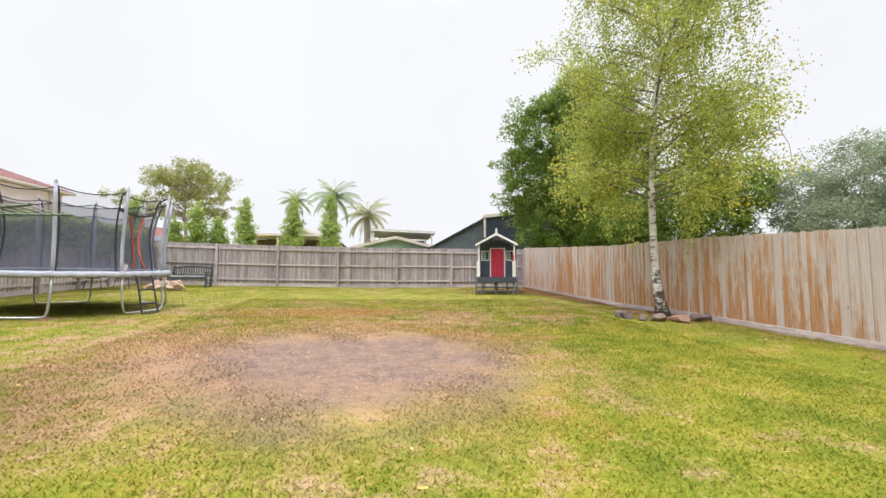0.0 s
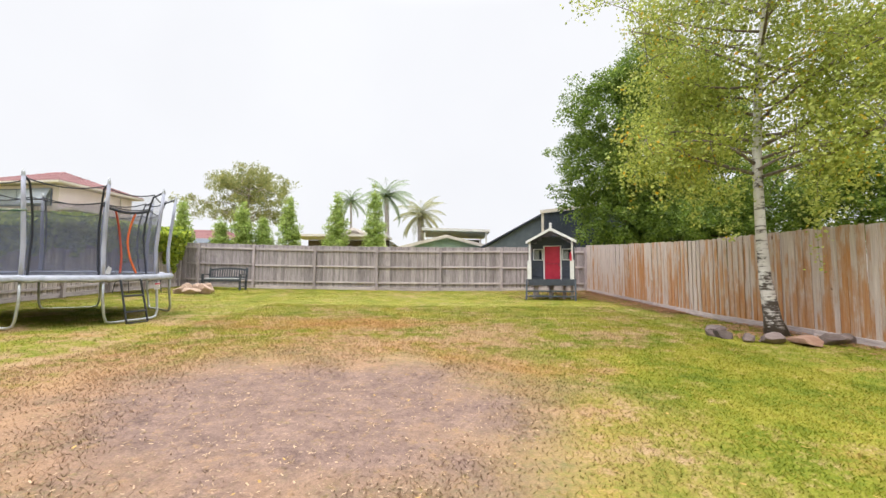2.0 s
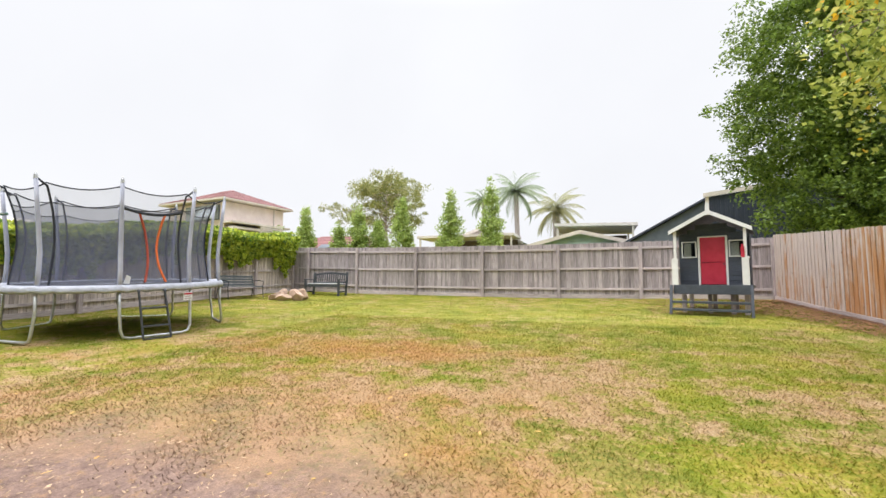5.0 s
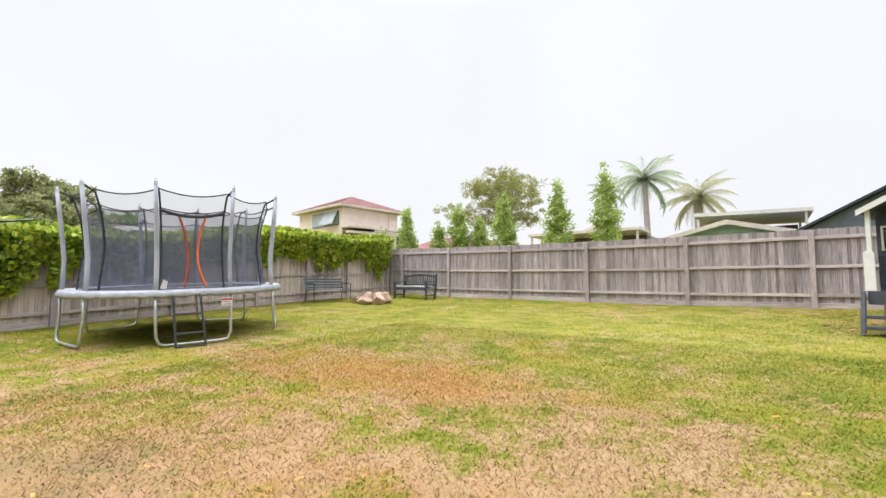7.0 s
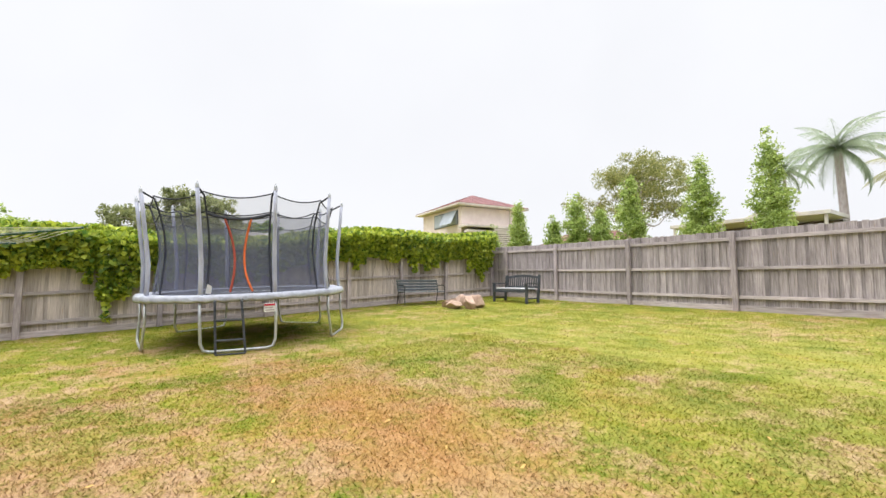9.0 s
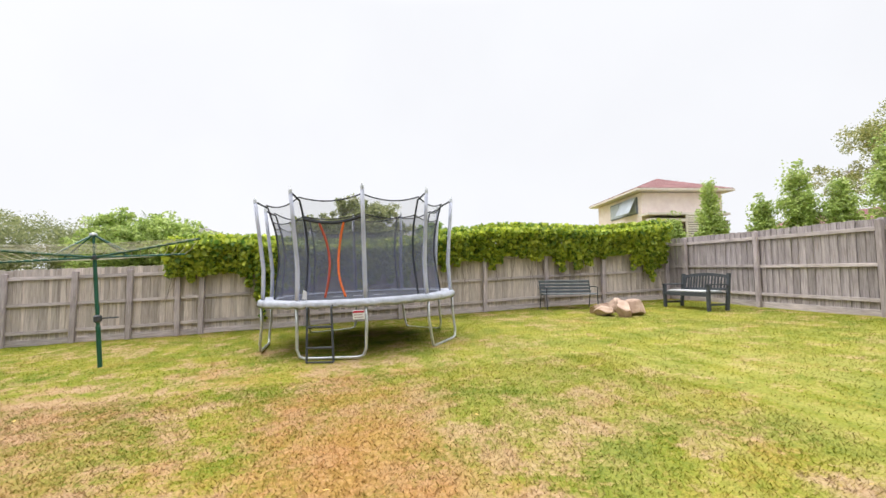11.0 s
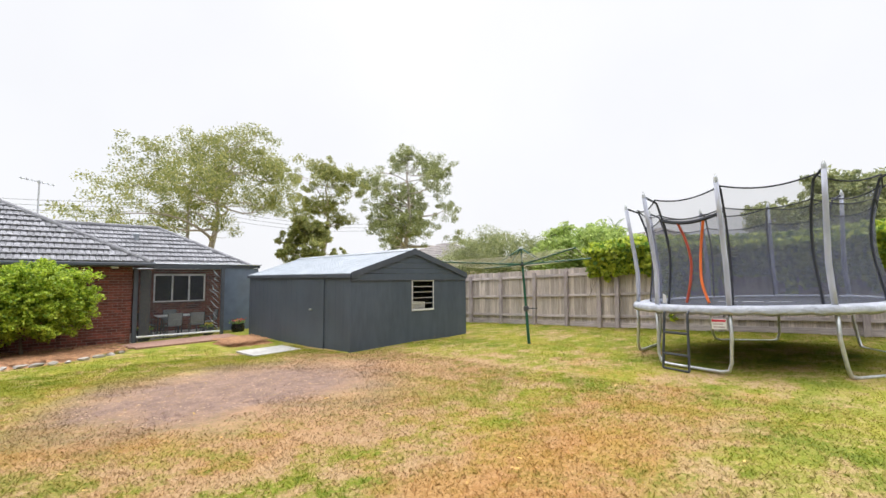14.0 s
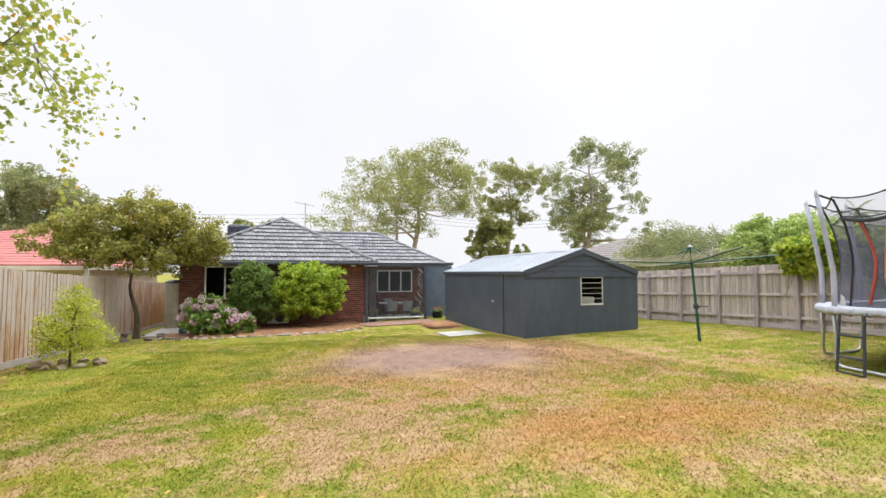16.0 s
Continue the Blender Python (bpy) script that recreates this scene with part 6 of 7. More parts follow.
L_LIME = leaf_mat("yellow_green_leaf", (0.281, 0.345, 0.03), (0.75, 0.759, 0.105))
L_MAPLE = leaf_mat("bronze_green_leaf", (0.17, 0.18, 0.04), (0.48, 0.45, 0.11), (0.546, 0.223, 0.078), 0.8)
L_PALM = leaf_mat("palm_leaflet", (0.22, 0.28, 0.17), (0.44, 0.51, 0.34), trans=0.45)
L_PALM_DRY = leaf_mat("dry_palm_leaflet", (0.28, 0.28, 0.13), (0.48, 0.46, 0.25), trans=0.45)


def build_birch():
    rs = np.random.RandomState(11)
    x, y = 6.85, 10.0
    z = G(x, y)
    t = thing("birch_tree", Matrix.Identity(4), "silver birch with black scarred white bark and yellowing leaves", "tree")
    g = Geo()
    line = [(x + 0.12, y, z - 0.1), (x + 0.04, y, z + 0.3), (x - 0.06, y, z + 1.0), (x - 0.1, y, z + 2.0), (x - 0.12, y - 0.02, z + 3.2), (x - 0.05, y - 0.05, z + 4.6), (x + 0.12, y - 0.1, z + 6.2), (x + 0.3, y - 0.15, z + 8.4), (x + 0.35, y - 0.2, z + 10.4)]
    g.tube(line, [0.23, 0.14, 0.1, 0.085, 0.078, 0.07, 0.055, 0.036, 0.012], 14)
    part("trunk", g, BIRCH_BARK, t, smooth=True)
    cents = []
    for i in range(48):
        hgt = 2.9 + 7.2 * (i / 47) ** 1.25
        p = Vector(line[0]).lerp(Vector(line[-1]), 0)
        zz = z + hgt
        for a, b in zip(line[:-1], line[1:]):
            if a[2] <= zz <= b[2]:
                p = Vector(a).lerp(Vector(b), (zz - a[2]) / (b[2] - a[2]))
        ang = i * 2.4 + rs.rand()
        if hgt < 5.0:
            ang = radians((145 if i % 2 else -35) + 80 * (rs.rand() - 0.5))
        reach = (2.6 - 0.9 * abs(hgt - 5.6) / 4.5) * (0.7 + 0.5 * rs.rand())
        tip = p + Vector((math.cos(ang) * reach, math.sin(ang) * reach, (0.25 + 0.35 * min(1, max(0, (hgt - 3.0) / 3.5))) * reach + 0.2 * rs.normal() ))
        lg = Geo()
        path = limb(lg, p, tip, 0.034 * (1.3 - hgt / 11), 0.006, rs, 0.07, 6, 6)
        for q in path[2:]:
            for _ in range(3):
                s = q + Vector(rs.normal(size=3)) * 0.35
                limb(lg, q, s, 0.008, 0.003, rs, 0.1, 4, 3)
                cents.append((s.x, s.y, s.z))
        part("limb", lg, LIMB_GREY, t, smooth=True)
    pts = []
    for c in cents:
        m = int((110 if c[2] < z + 5.2 else 80) * (0.5 + rs.rand()))
        if c[2] < z + 3.7 and math.hypot(c[0] - x, c[1] - y) < 0.6:
            continue
        pts.append(np.array(c) + rs.normal(size=(m, 3)) * np.array([0.19, 0.19, 0.15]))
        if rs.rand() < 0.5:
            m = int(30 + 40 * rs.rand())
            drop = rs.rand(m, 1) * (0.5 + 0.7 * rs.rand())
            pts.append(np.array(c) + np.concatenate([rs.normal(size=(m, 2)) * 0.07, -drop], 1))
    # sprays close round the stem
    for _ in range(60):
        a, r, h = rs.rand() * 6.283, 0.3 + 1.3 * rs.rand(), 3.5 + 4.2 * rs.rand()
        m = int(60 + 70 * rs.rand())
        pts.append(np.array((x + r * math.cos(a), y + r * math.sin(a), z + h)) + rs.normal(size=(m, 3)) * np.array([0.2, 0.2, 0.17]))
    for sx, sy, top, length in ((6.2, 10.1, 3.4, 1.6), (7.5, 9.5, 3.4, 1.2), (5.6, 10.6, 3.7, 1.2), (7.9, 9.3, 3.6, 1.0)):
        m = 90
        pts.append(np.array((sx, sy, z + top)) + np.concatenate([rs.normal(size=(m, 2)) * 0.13, -rs.rand(m, 1) * length], 1))
    part("crown", leaf_mesh("crown", np.concatenate(pts), 0.064, L_BIRCH, rs, 0.72, 0.5), None, t)


build_birch()

# trees beyond the east and back fences
tree("broadleaf_tree", (10.8, 22.4), "large dense dark green tree behind the fence", "tree", BARK, L_DARK, [(10.8, 22.4, 3.0), (10.7, 22.3, 5.0), (10.9, 22.4, 8.0)],
     [(8.4, 22.6, 6.6, 2.1, 1.9, 1.9), (9.1, 22.2, 9.2, 2.2, 2.1, 1.9), (11.0, 22.0, 10.8, 2.3, 2.2, 1.8), (12.6, 22.3, 8.7, 2.3, 2.2, 2.0), (10.6, 21.6, 7.0, 2.3, 1.8, 2.2), (9.0, 22.0, 4.3, 1.9, 1.4, 1.4), (11.4, 21.6, 4.4, 2.4, 1.6, 1.7), (13.2, 22.0, 5.6, 2.0, 1.8, 1.9)], 2000, 75, 0.45, 0.13, 21, 0.3, 0.5, 0.2, 0.7)
tree("hedge_tree", (12.6, 17.8), "dark green bushy tree behind the paling fence", "tree", BARK, L_DARK, [(12.6, 17.8, 2.5), (12.5, 17.9, 4.2)],
     [(11.6, 18.4, 3.6, 1.6, 1.5, 1.5), (12.9, 17.4, 4.6, 1.7, 1.7, 1.5), (13.8, 16.4, 3.9, 1.6, 1.5, 1.5), (11.2, 20.2, 3.6, 1.6, 1.4, 1.5), (14.6, 15.6, 5.2, 1.3, 1.2, 1.1)], 900, 70, 0.38, 0.11, 22, 0.16)
tree("olive_tree", (17.6, 13.9), "grey green olive tree behind the paling fence", "tree", BARK, L_OLIVE, [(17.6, 13.9, 2.2), (17.5, 13.8, 4.2)],
     [(16.4, 14.6, 4.4, 1.5, 1.4, 1.5), (17.6, 13.4, 5.3, 1.7, 1.6, 1.5), (18.8, 12.4, 4.8, 1.7, 1.6, 1.7), (17.4, 13.9, 3.3, 2.0, 1.8, 1.3), (19.6, 11.4, 3.8, 1.6, 1.5, 1.5), (16.0, 13.2, 3.2, 1.2, 1.2, 1.1)], 900, 80, 0.42, 0.11, 23, 0.14, 0.35)

# narrow pear trees in a row behind the back fence
for _i, (_x, _y, _top, _r) in enumerate(((-10.0, 25.3, 5.2, 0.6), (-9.05, 25.8, 4.65, 0.5), (-7.65, 25.8, 5.6, 0.58), (-5.1, 26.2, 5.75, 0.56), (-3.05, 26.6, 6.1, 0.66), (-10.95, 24.9, 4.3, 0.42), (-12.7, 24.4, 5.1, 0.42), (-14.1, 23.9, 4.1, 0.42))):
    _b = 1.3
    tree("pear_tree", (_x, _y), "narrow upright pear tree with fresh green leaves", "tree", BARK, L_PEAR, [(_x, _y, 2.5), (_x, _y, _top - 0.5)],
         [(_x, _y, _b + (_top - _b) * f, _r * w * 1.08, _r * w * 1.08, (_top - _b) * 0.17) for f, w in ((0.3, 0.9), (0.5, 1.0), (0.7, 0.85), (0.88, 0.5), (1.0, 0.22))], 260, 40, 0.27, 0.1, 40 + _i, 0.07, 0.62, 0.1, 0.3, group="pear trees behind the back fence")

# tall gums, far off
def gum(x, y, top, spread, seed, leafm, label, low=0.45, n=13, clump=44, flat=0.62, per=34, size=0.22):
    rs = np.random.RandomState(seed)
    z = G(x, y)
    H = top - z
    blobs = []
    for i in range(n):
        a = i * 2.39996 + seed
        f = low + (0.95 - low) * rs.rand()
        r = spread * (0.2 + 0.75 * rs.rand()) * (1.15 - 0.5 * f)
        s = spread * (0.19 + 0.15 * rs.rand())
        blobs.append((x + r * math.cos(a), y + r * math.sin(a), z + H * f, s, s, s * flat))
    blobs.append((x, y, z + H * 0.93, spread * 0.3, spread * 0.3, spread * 0.18))
    return tree("gum_tree", (x, y), label, "tree", BARK_PALE, leafm, [(x + 0.3, y, z + H * 0.25), (x - 0.2, y + 0.2, z + H * 0.5), (x, y, z + H * 0.8)], blobs, clump * n, per, spread * 0.085, size, seed, 0.026 * H, 0.4, 0.6, 0.2, 2)


gum(-20.2, 48.3, 13.6, 7.2, 51, L_GUM, "umbrella shaped gum tree with pale limbs, far off", 0.55, 26, 15, 0.55, 75, 0.2)
gum(-7.2, -24.0, 13.4, 8.6, 52, L_GUM, "open crowned gum tree with pale limbs behind the house", 0.42, 28, 18, 0.55, 80, 0.2)
gum(-18.6, -28.2, 14.2, 5.6, 53, L_GUM, "slender gum tree behind the house", 0.5, 22, 15, 0.7, 75, 0.2)
gum(-26.0, -24.2, 16.4, 6.2, 54, L_GUM_DARK, "tall dense dark gum tree behind the shed", 0.32, 36, 16, 0.85, 80, 0.2)
gum(-14.4, -22.5, 7.0, 3.4, 55, L_GUM, "low green tree behind the shed", 0.35, 20, 20, 0.8, 80)
gum(17.7, -16.7, 7.6, 5.0, 56, L_GUM_DARK, "broad dull green tree behind the red roof", 0.5, 24, 20, 0.7, 80)
gum(5.5, -28.0, 6.6, 4.0, 57, L_GUM, "olive green tree behind the house roof", 0.5, 18, 20, 0.7, 80)
gum(-19.0, 10.8, 5.6, 3.2, 58, L_GUM_DARK, "dull green tree beyond the west fence", 0.4, 20, 24, 0.75, 80, 0.15)
gum(-23.5, 15.0, 5.0, 2.4, 59, L_MID, "small green tree beyond the west fence", 0.4, 16, 22, 0.75, 80, 0.15)

# bushes beyond the west fence
tree("citrus_bush", (-11.6, 5.4), "bright green leafy bush behind the west fence", "bush", BARK, L_PEAR, [(-11.6, 5.4, 1.8), (-11.6, 5.4, 2.6)],
     [(-11.4, 4.7, 2.7, 1.1, 1.1, 0.95), (-11.7, 6.0, 2.75, 1.0, 1.1, 0.85), (-12.6, 5.2, 2.9, 1.2, 1.2, 0.8)], 420, 70, 0.26, 0.11, 61, 0.08, 0.5)
tree("tea_tree_bush", (-11.6, 1.6), "grey brown fine leaved bush behind the west fence", "bush", BARK, L_GUM_DARK, [(-11.6, 1.6, 1.8), (-11.6, 1.6, 2.6)],
     [(-11.0, 2.6, 2.5, 1.2, 1.1, 1.0), (-11.4, 1.2, 2.9, 1.3, 1.2, 1.0), (-11.6, -0.2, 2.6, 1.3, 1.2, 1.0), (-12.4, 3.6, 2.7, 1.2, 1.1, 0.9)], 700, 75, 0.28, 0.075, 62, 0.08, 0.4)


# ---- creeper over the west fence ----
def build_creeper():
    rs = np.random.RandomState(71)
    pts = []
    stems = Geo()

    def fx(y):
        return -8.5 - 2.0 * (y + 10) / 30.7

    y = 6.6
    while y < 20.5:
        thick = 0.55 + 0.25 * math.sin(y * 1.7) + (0.25 if y > 13 else 0.1)
        crest = 1.68 + 0.30 + 0.22 * math.sin(y * 0.9 + 1) * 0.5 + 0.22 * min(1, max(0, (y - 12) / 5))
        hangs = 0.30 + 0.16 * math.sin(y * 2.3) + 0.16 * math.sin(y * 5.1 + 2) + 0.2 * rs.normal() + (0.5 if abs(y - 8.9) < 0.4 or abs(y - 20.1) < 0.35 else 0)
        z = G(fx(y), y)
        n = 190
        u = rs.rand(n)
        zz = z + crest + 0.1 - u * (0.45 + max(hangs, 0.3))
        xx = fx(y) + 0.10 + (0.34 * (1 - u) + 0.08) * (rs.rand(n) * 1.3 - 0.15)
        pts.append(np.stack([xx, y + rs.rand(n) * 0.14, zz], 1))
        n = 110
        pts.append(np.stack([fx(y) - 0.35 + 0.55 * rs.rand(n), y + rs.rand(n) * 0.14, z + crest - 0.15 + 0.42 * rs.rand(n) ** 1.5], 1))
        if rs.rand() < 0.25:
            stems.tube([(fx(y) + 0.07, y, z + 1.7), (fx(y) + 0.09, y + 0.1 * rs.normal(), z + 1.3), (fx(y) + 0.08, y + 0.15 * rs.normal(), z + 0.9 - 0.5 * rs.rand())], [0.006, 0.005, 0.002], 4)
        y += 0.115
    t = thing("creeper", Matrix.Identity(4), "bright green creeper spilling over the grey fence top", "creeper")
    part("foliage", leaf_mesh("foliage", np.concatenate(pts), 0.125, L_IVY, rs, 0.85, 0.5), None, t)
    part("stems", stems, BARK, t, kind="stuff")


build_creeper()


# ---- shrubs in the garden ----
tree("camellia_bush", (2.35, -3.2), "rounded glossy bright green clipped shrub", "bush", BARK, L_CAMELLIA, [(2.4, -3.2, 0.4), (2.35, -3.2, 1.2)],
     [(1.6, -3.0, 1.45, 0.8, 0.75, 0.78), (2.75, -3.0, 1.5, 0.8, 0.75, 0.8), (2.2, -2.9, 1.0, 1.15, 0.85, 0.7), (2.2, -3.1, 1.92, 0.9, 0.75, 0.52)], 850, 48, 0.15, 0.092, 81, 0.05, 0.5)
tree("evergreen_bush", (4.1, -3.1), "rounded deep green shrub beside the house wall", "bush", BARK, L_DARKBUSH, [(4.1, -3.1, 0.4), (4.1, -3.1, 1.2)],
     [(4.25, -3.0, 1.4, 0.7, 0.6, 0.75), (3.8, -3.0, 0.95, 0.7, 0.6, 0.7), (4.2, -3.1, 1.95, 0.65, 0.5, 0.48), (4.5, -2.9, 0.7, 0.6, 0.5, 0.5)], 600, 48, 0.15, 0.095, 82, 0.05, 0.5)
tree("shrub", (6.75, 4.05), "airy yellow green shrub with small red flowers", "bush", BARK, L_LIME, [(6.75, 4.05, 0.55), (6.7, 4.05, 1.1)],
     [(6.7, 4.05, 1.0, 0.5, 0.5, 0.55), (6.4, 4.1, 0.75, 0.4, 0.4, 0.4), (7.05, 4.0, 0.8, 0.42, 0.42, 0.45), (6.75, 4.05, 1.45, 0.34, 0.3, 0.36)], 260, 40, 0.16, 0.05, 83, 0.03, 0.4, 0.0, 0.2, 5)
tree("garden_maple", (7.5, -1.8), "spreading bronze green small tree with forked trunk", "tree", BARK, L_MAPLE, [(7.5, -1.8, 0.7), (7.7, -1.75, 1.6), (7.5, -1.7, 2.7)],
     [(6.2, -1.9, 3.3, 1.25, 1.1, 0.8), (7.2, -1.7, 3.85, 1.3, 1.2, 0.75), (8.3, -1.4, 3.5, 1.25, 1.1, 0.75), (9.2, -1.1, 3.1, 1.0, 0.9, 0.6), (6.9, -1.3, 2.6, 1.2, 0.9, 0.6), (5.6, -2.1, 2.9, 0.8, 0.8, 0.6), (8.1, -1.0, 2.7, 1.1, 0.9, 0.5)], 780, 52, 0.26, 0.092, 84, 0.1, 0.6, 0.3, 0.4, 3)


def build_hydrangea(x, y):
    rs = np.random.RandomState(85)
    z = G(x, y)
    t = thing("hydrangea_bush", Matrix.Identity(4), "hydrangea bush with fading pink and cream flower heads", "bush")
    blobs = [(x, y, z + 0.5, 0.9, 0.65, 0.5), (x - 0.75, y + 0.1, z + 0.38, 0.6, 0.5, 0.42), (x + 0.2, y - 0.25, z + 0.9, 0.65, 0.5, 0.42)]
    part("foliage", leaf_mesh("foliage", cloud(rs, blobs, 150, 22, 0.16, 0.5), 0.15, L_MID, rs, 0.7, 0.4), None, t)
    g = Geo()
    for i in range(14):
        b = blobs[i % 3]
        g.tube([(x + 0.1 * rs.normal(), y + 0.1 * rs.normal(), z), (b[0] + 0.3 * rs.normal(), b[1] + 0.2 * rs.normal(), b[2] + 0.3)], [0.012, 0.006], 5)
    part("stems", g, BARK, t)
    pink = mat("pink_hydrangea_petal", (0.58, 0.32, 0.40), (0.78, 0.56, 0.62), 20, 0.7, island=0.2)
    cream = mat("cream_hydrangea_petal", (0.60, 0.50, 0.44), (0.80, 0.74, 0.66), 20, 0.7, island=0.2)
    for i in range(40):
        b = blobs[i % 3]
        d = rs.normal(size=3)
        d[1] = abs(d[1]) * 1.1
        d[2] = abs(d[2]) * 0.8
        d /= np.linalg.norm(d)
        c = np.array(b[:3]) + d * np.array(b[3:]) * 1.05
        m = 70
        q = rs.normal(size=(m, 3))
        q /= np.linalg.norm(q, axis=1, keepdims=True)
        part("flower_head", leaf_mesh("flower_head", c + q * np.array([0.11, 0.11, 0.085]), 0.052, pink if rs.rand() < 0.55 else cream, rs, 0.9), None, t)


build_hydrangea(5.35, -1.75)


def palm(x, y, top, crown, seed, label, trunk_r=0.28, fronds=26, leafm=None):
    rs = np.random.RandomState(seed)
    z = G(x, y)
    t = thing("palm_tree", Matrix.Identity(4), label, "palm", "palms behind the neighbours' roofs")
    g = Geo()
    H = top - z
    g.tube([(x, y, z - 0.2), (x + 0.1, y, z + H * 0.5), (x, y, top)], [trunk_r, trunk_r * 0.85, trunk_r * 0.75], 10)
    part("trunk", g, BARK_PALE, t)
    stalks = Geo()
    pts, dirs = [], []
    for i in range(fronds):
        a, el = i * 2.4, radians(78 - 112 * (i / fronds) + 8 * rs.normal())
        L = crown * (0.85 + 0.3 * rs.rand())
        p = Vector((x, y, top))
        path = [p]
        for s in range(9):
            d = Vector((math.cos(a) * math.cos(el), math.sin(a) * math.cos(el), math.sin(el)))
            p = p + d * L / 9
            path.append(p)
            el -= radians(8 + 3 * rs.rand())
        stalks.tube(path, [0.02] * 3 + [0.011] * 4 + [0.005] * 3, 4)
        for k in range(1, 10):
            d = (path[k] - path[k - 1]).normalized()
            s = d.cross(Vector((0, 0, 1))).normalized()
            for j in range(8):
                q = path[k - 1].lerp(path[k], j / 8)
                w = crown * 0.19 * math.sin(math.pi * min(0.98, (k + j / 8) / 10.5 + 0.06))
                for sg in (1, -1):
                    pts.append(q)
                    dirs.append((s * sg + d * 0.55 - Vector((0, 0, 0.5 + 0.7 * rs.rand()))).normalized() * w)
    P, D = np.array(pts), np.array(dirs)
    wv = np.cross(D, np.array([0, 0, 1.0]))
    wv = wv / (np.linalg.norm(wv, axis=1, keepdims=True) + 1e-9) * 0.016
    v = np.stack([P - wv, P + wv, P + D + wv * 0.3, P + D - wv * 0.3], 1).reshape(-1, 3)
    k = np.arange(len(P)) * 4
    part("frond_stalk", stalks, L_PALM, t, kind="stuff")
    part("fronds", raw_mesh("fronds", v, np.stack([k, k + 1, k + 2, k + 3], 1), leafm or L_PALM), None, t)


palm(-4.3, 40.6, 9.0, 3.0, 91, "tall palm with arching grey green fronds", 0.24, 30)
palm(-1.5, 45.0, 8.0, 3.2, 92, "bushy palm with yellowing fronds behind roofs", 0.4, 32, L_PALM_DRY)
palm(-9.5, 49.8, 10.2, 2.4, 93, "slender palm with thin grey green fronds", 0.14, 26)
palm(-26.7, -1.4, 5.1, 1.3, 94, "small far palm beyond the west fence", 0.14, 16)


# potted flowers
def pot(x, y, z, r, material, flower, seed, label):
    rs = np.random.RandomState(seed)
    p = thing("flower_pot", pose(x, y, z), label, "plant pot")
    part("pot", Geo().lathe([(r * 0.6, 0), (r * 0.95, r * 0.5), (r, r * 1.0), (r * 0.85, r * 1.45), (r * 0.9, r * 1.55), (r * 0.8, r * 1.55), (r * 0.75, r * 1.35)], 18), material, p, smooth=True)
    c = rs.normal(size=(150, 3)) * np.array([r * 0.5, r * 0.5, r * 0.22]) + np.array([0, 0, r * 1.75])
    part("leaves", leaf_mesh("leaves", c, 0.07, L_MID, rs, 0.6), None, p)
    c = rs.normal(size=(60, 3)) * np.array([r * 0.45, r * 0.45, r * 0.12]) + np.array([0, 0, r * 2.05])
    part("flowers", leaf_mesh("flowers", c, 0.055, flower, rs, 0.9), None, p)


pot(-3.45, -4.5, HZ + 0.05, 0.24, BLACK_GLAZE, FLOWER_RED, 1, "black glazed pot with red and yellow flowers")
pot(-0.55, -4.75, HZ + 0.03, 0.22, POT_GREY, FLOWER_YELLOW, 2, "dark grey pot with yellow flowers inside the blind")
pot(-2.5, -4.75, HZ + 0.03, 0.2, POT_GREY, FLOWER_YELLOW, 3, "dark grey pot of yellow flowers beside the post")


# rain tank, side path, pump and air conditioner
_t = thing("water_tank", pose(7.15, -4.55, G(7.1, -4.5)), "cream ribbed water tank beside the house corner", "water tank")
part("body", Geo().lathe([(0.3, 0), *[(0.31 + 0.008 * (i % 2), 0.06 + i * 0.055) for i in range(32)], (0.3, 1.86)], 24), TANK_CREAM, _t, smooth=False)
part("lid", Geo().lathe([(0.33, 1.862), (0.33, 1.9), (0.2, 1.96), (0.03, 1.98)], 24), DARK_METAL, _t)
single("side_path", Geo().box((5.7, -6.0, -0.25), (7.5, -2.1, -0.06)), CONCRETE, "pale concrete path along the side fence", "path", "structure")
_q = thing("garden_pump", pose(6.35, -2.6, -0.055), "small blue and black pump standing on the path", "pump")
part("body", Geo().lathe([(0.1, 0), (0.14, 0.05), (0.14, 0.14), (0.09, 0.2)], 14), BLUE_TOY, _q, smooth=True)
part("head", Geo().tube([(0, 0, 0.2), (0, 0, 0.3), (0.06, 0, 0.36)], 0.045, 8).tube([(-0.08, 0, 0.31), (0.1, 0, 0.34)], 0.03, 8), DARK_METAL, _q)
_a = thing("air_conditioner", pose(3.35, HF + 0.19, HZ + 0.1), "white outdoor air conditioner unit against the brick wall", "air conditioner")
part("casing", Geo().box((-0.4, -0.15, 0.06), (0.4, 0.15, 0.62), c=0.02), WHITE_PAINT, _a)
part("fan_grille", Geo().lathe([(0.22, 0), (0.22, 0.012), (0.19, 0.016), (0.04, 0.016)], 20, pose(-0.1, 0.151, 0.34, -90)), DARK_METAL, _a)
for _s in (-0.3, 0.3):
    part("foot", Geo().box((_s - 0.04, -0.14, -0.12), (_s + 0.04, 0.14, 0.06)), DARK_METAL, _a)


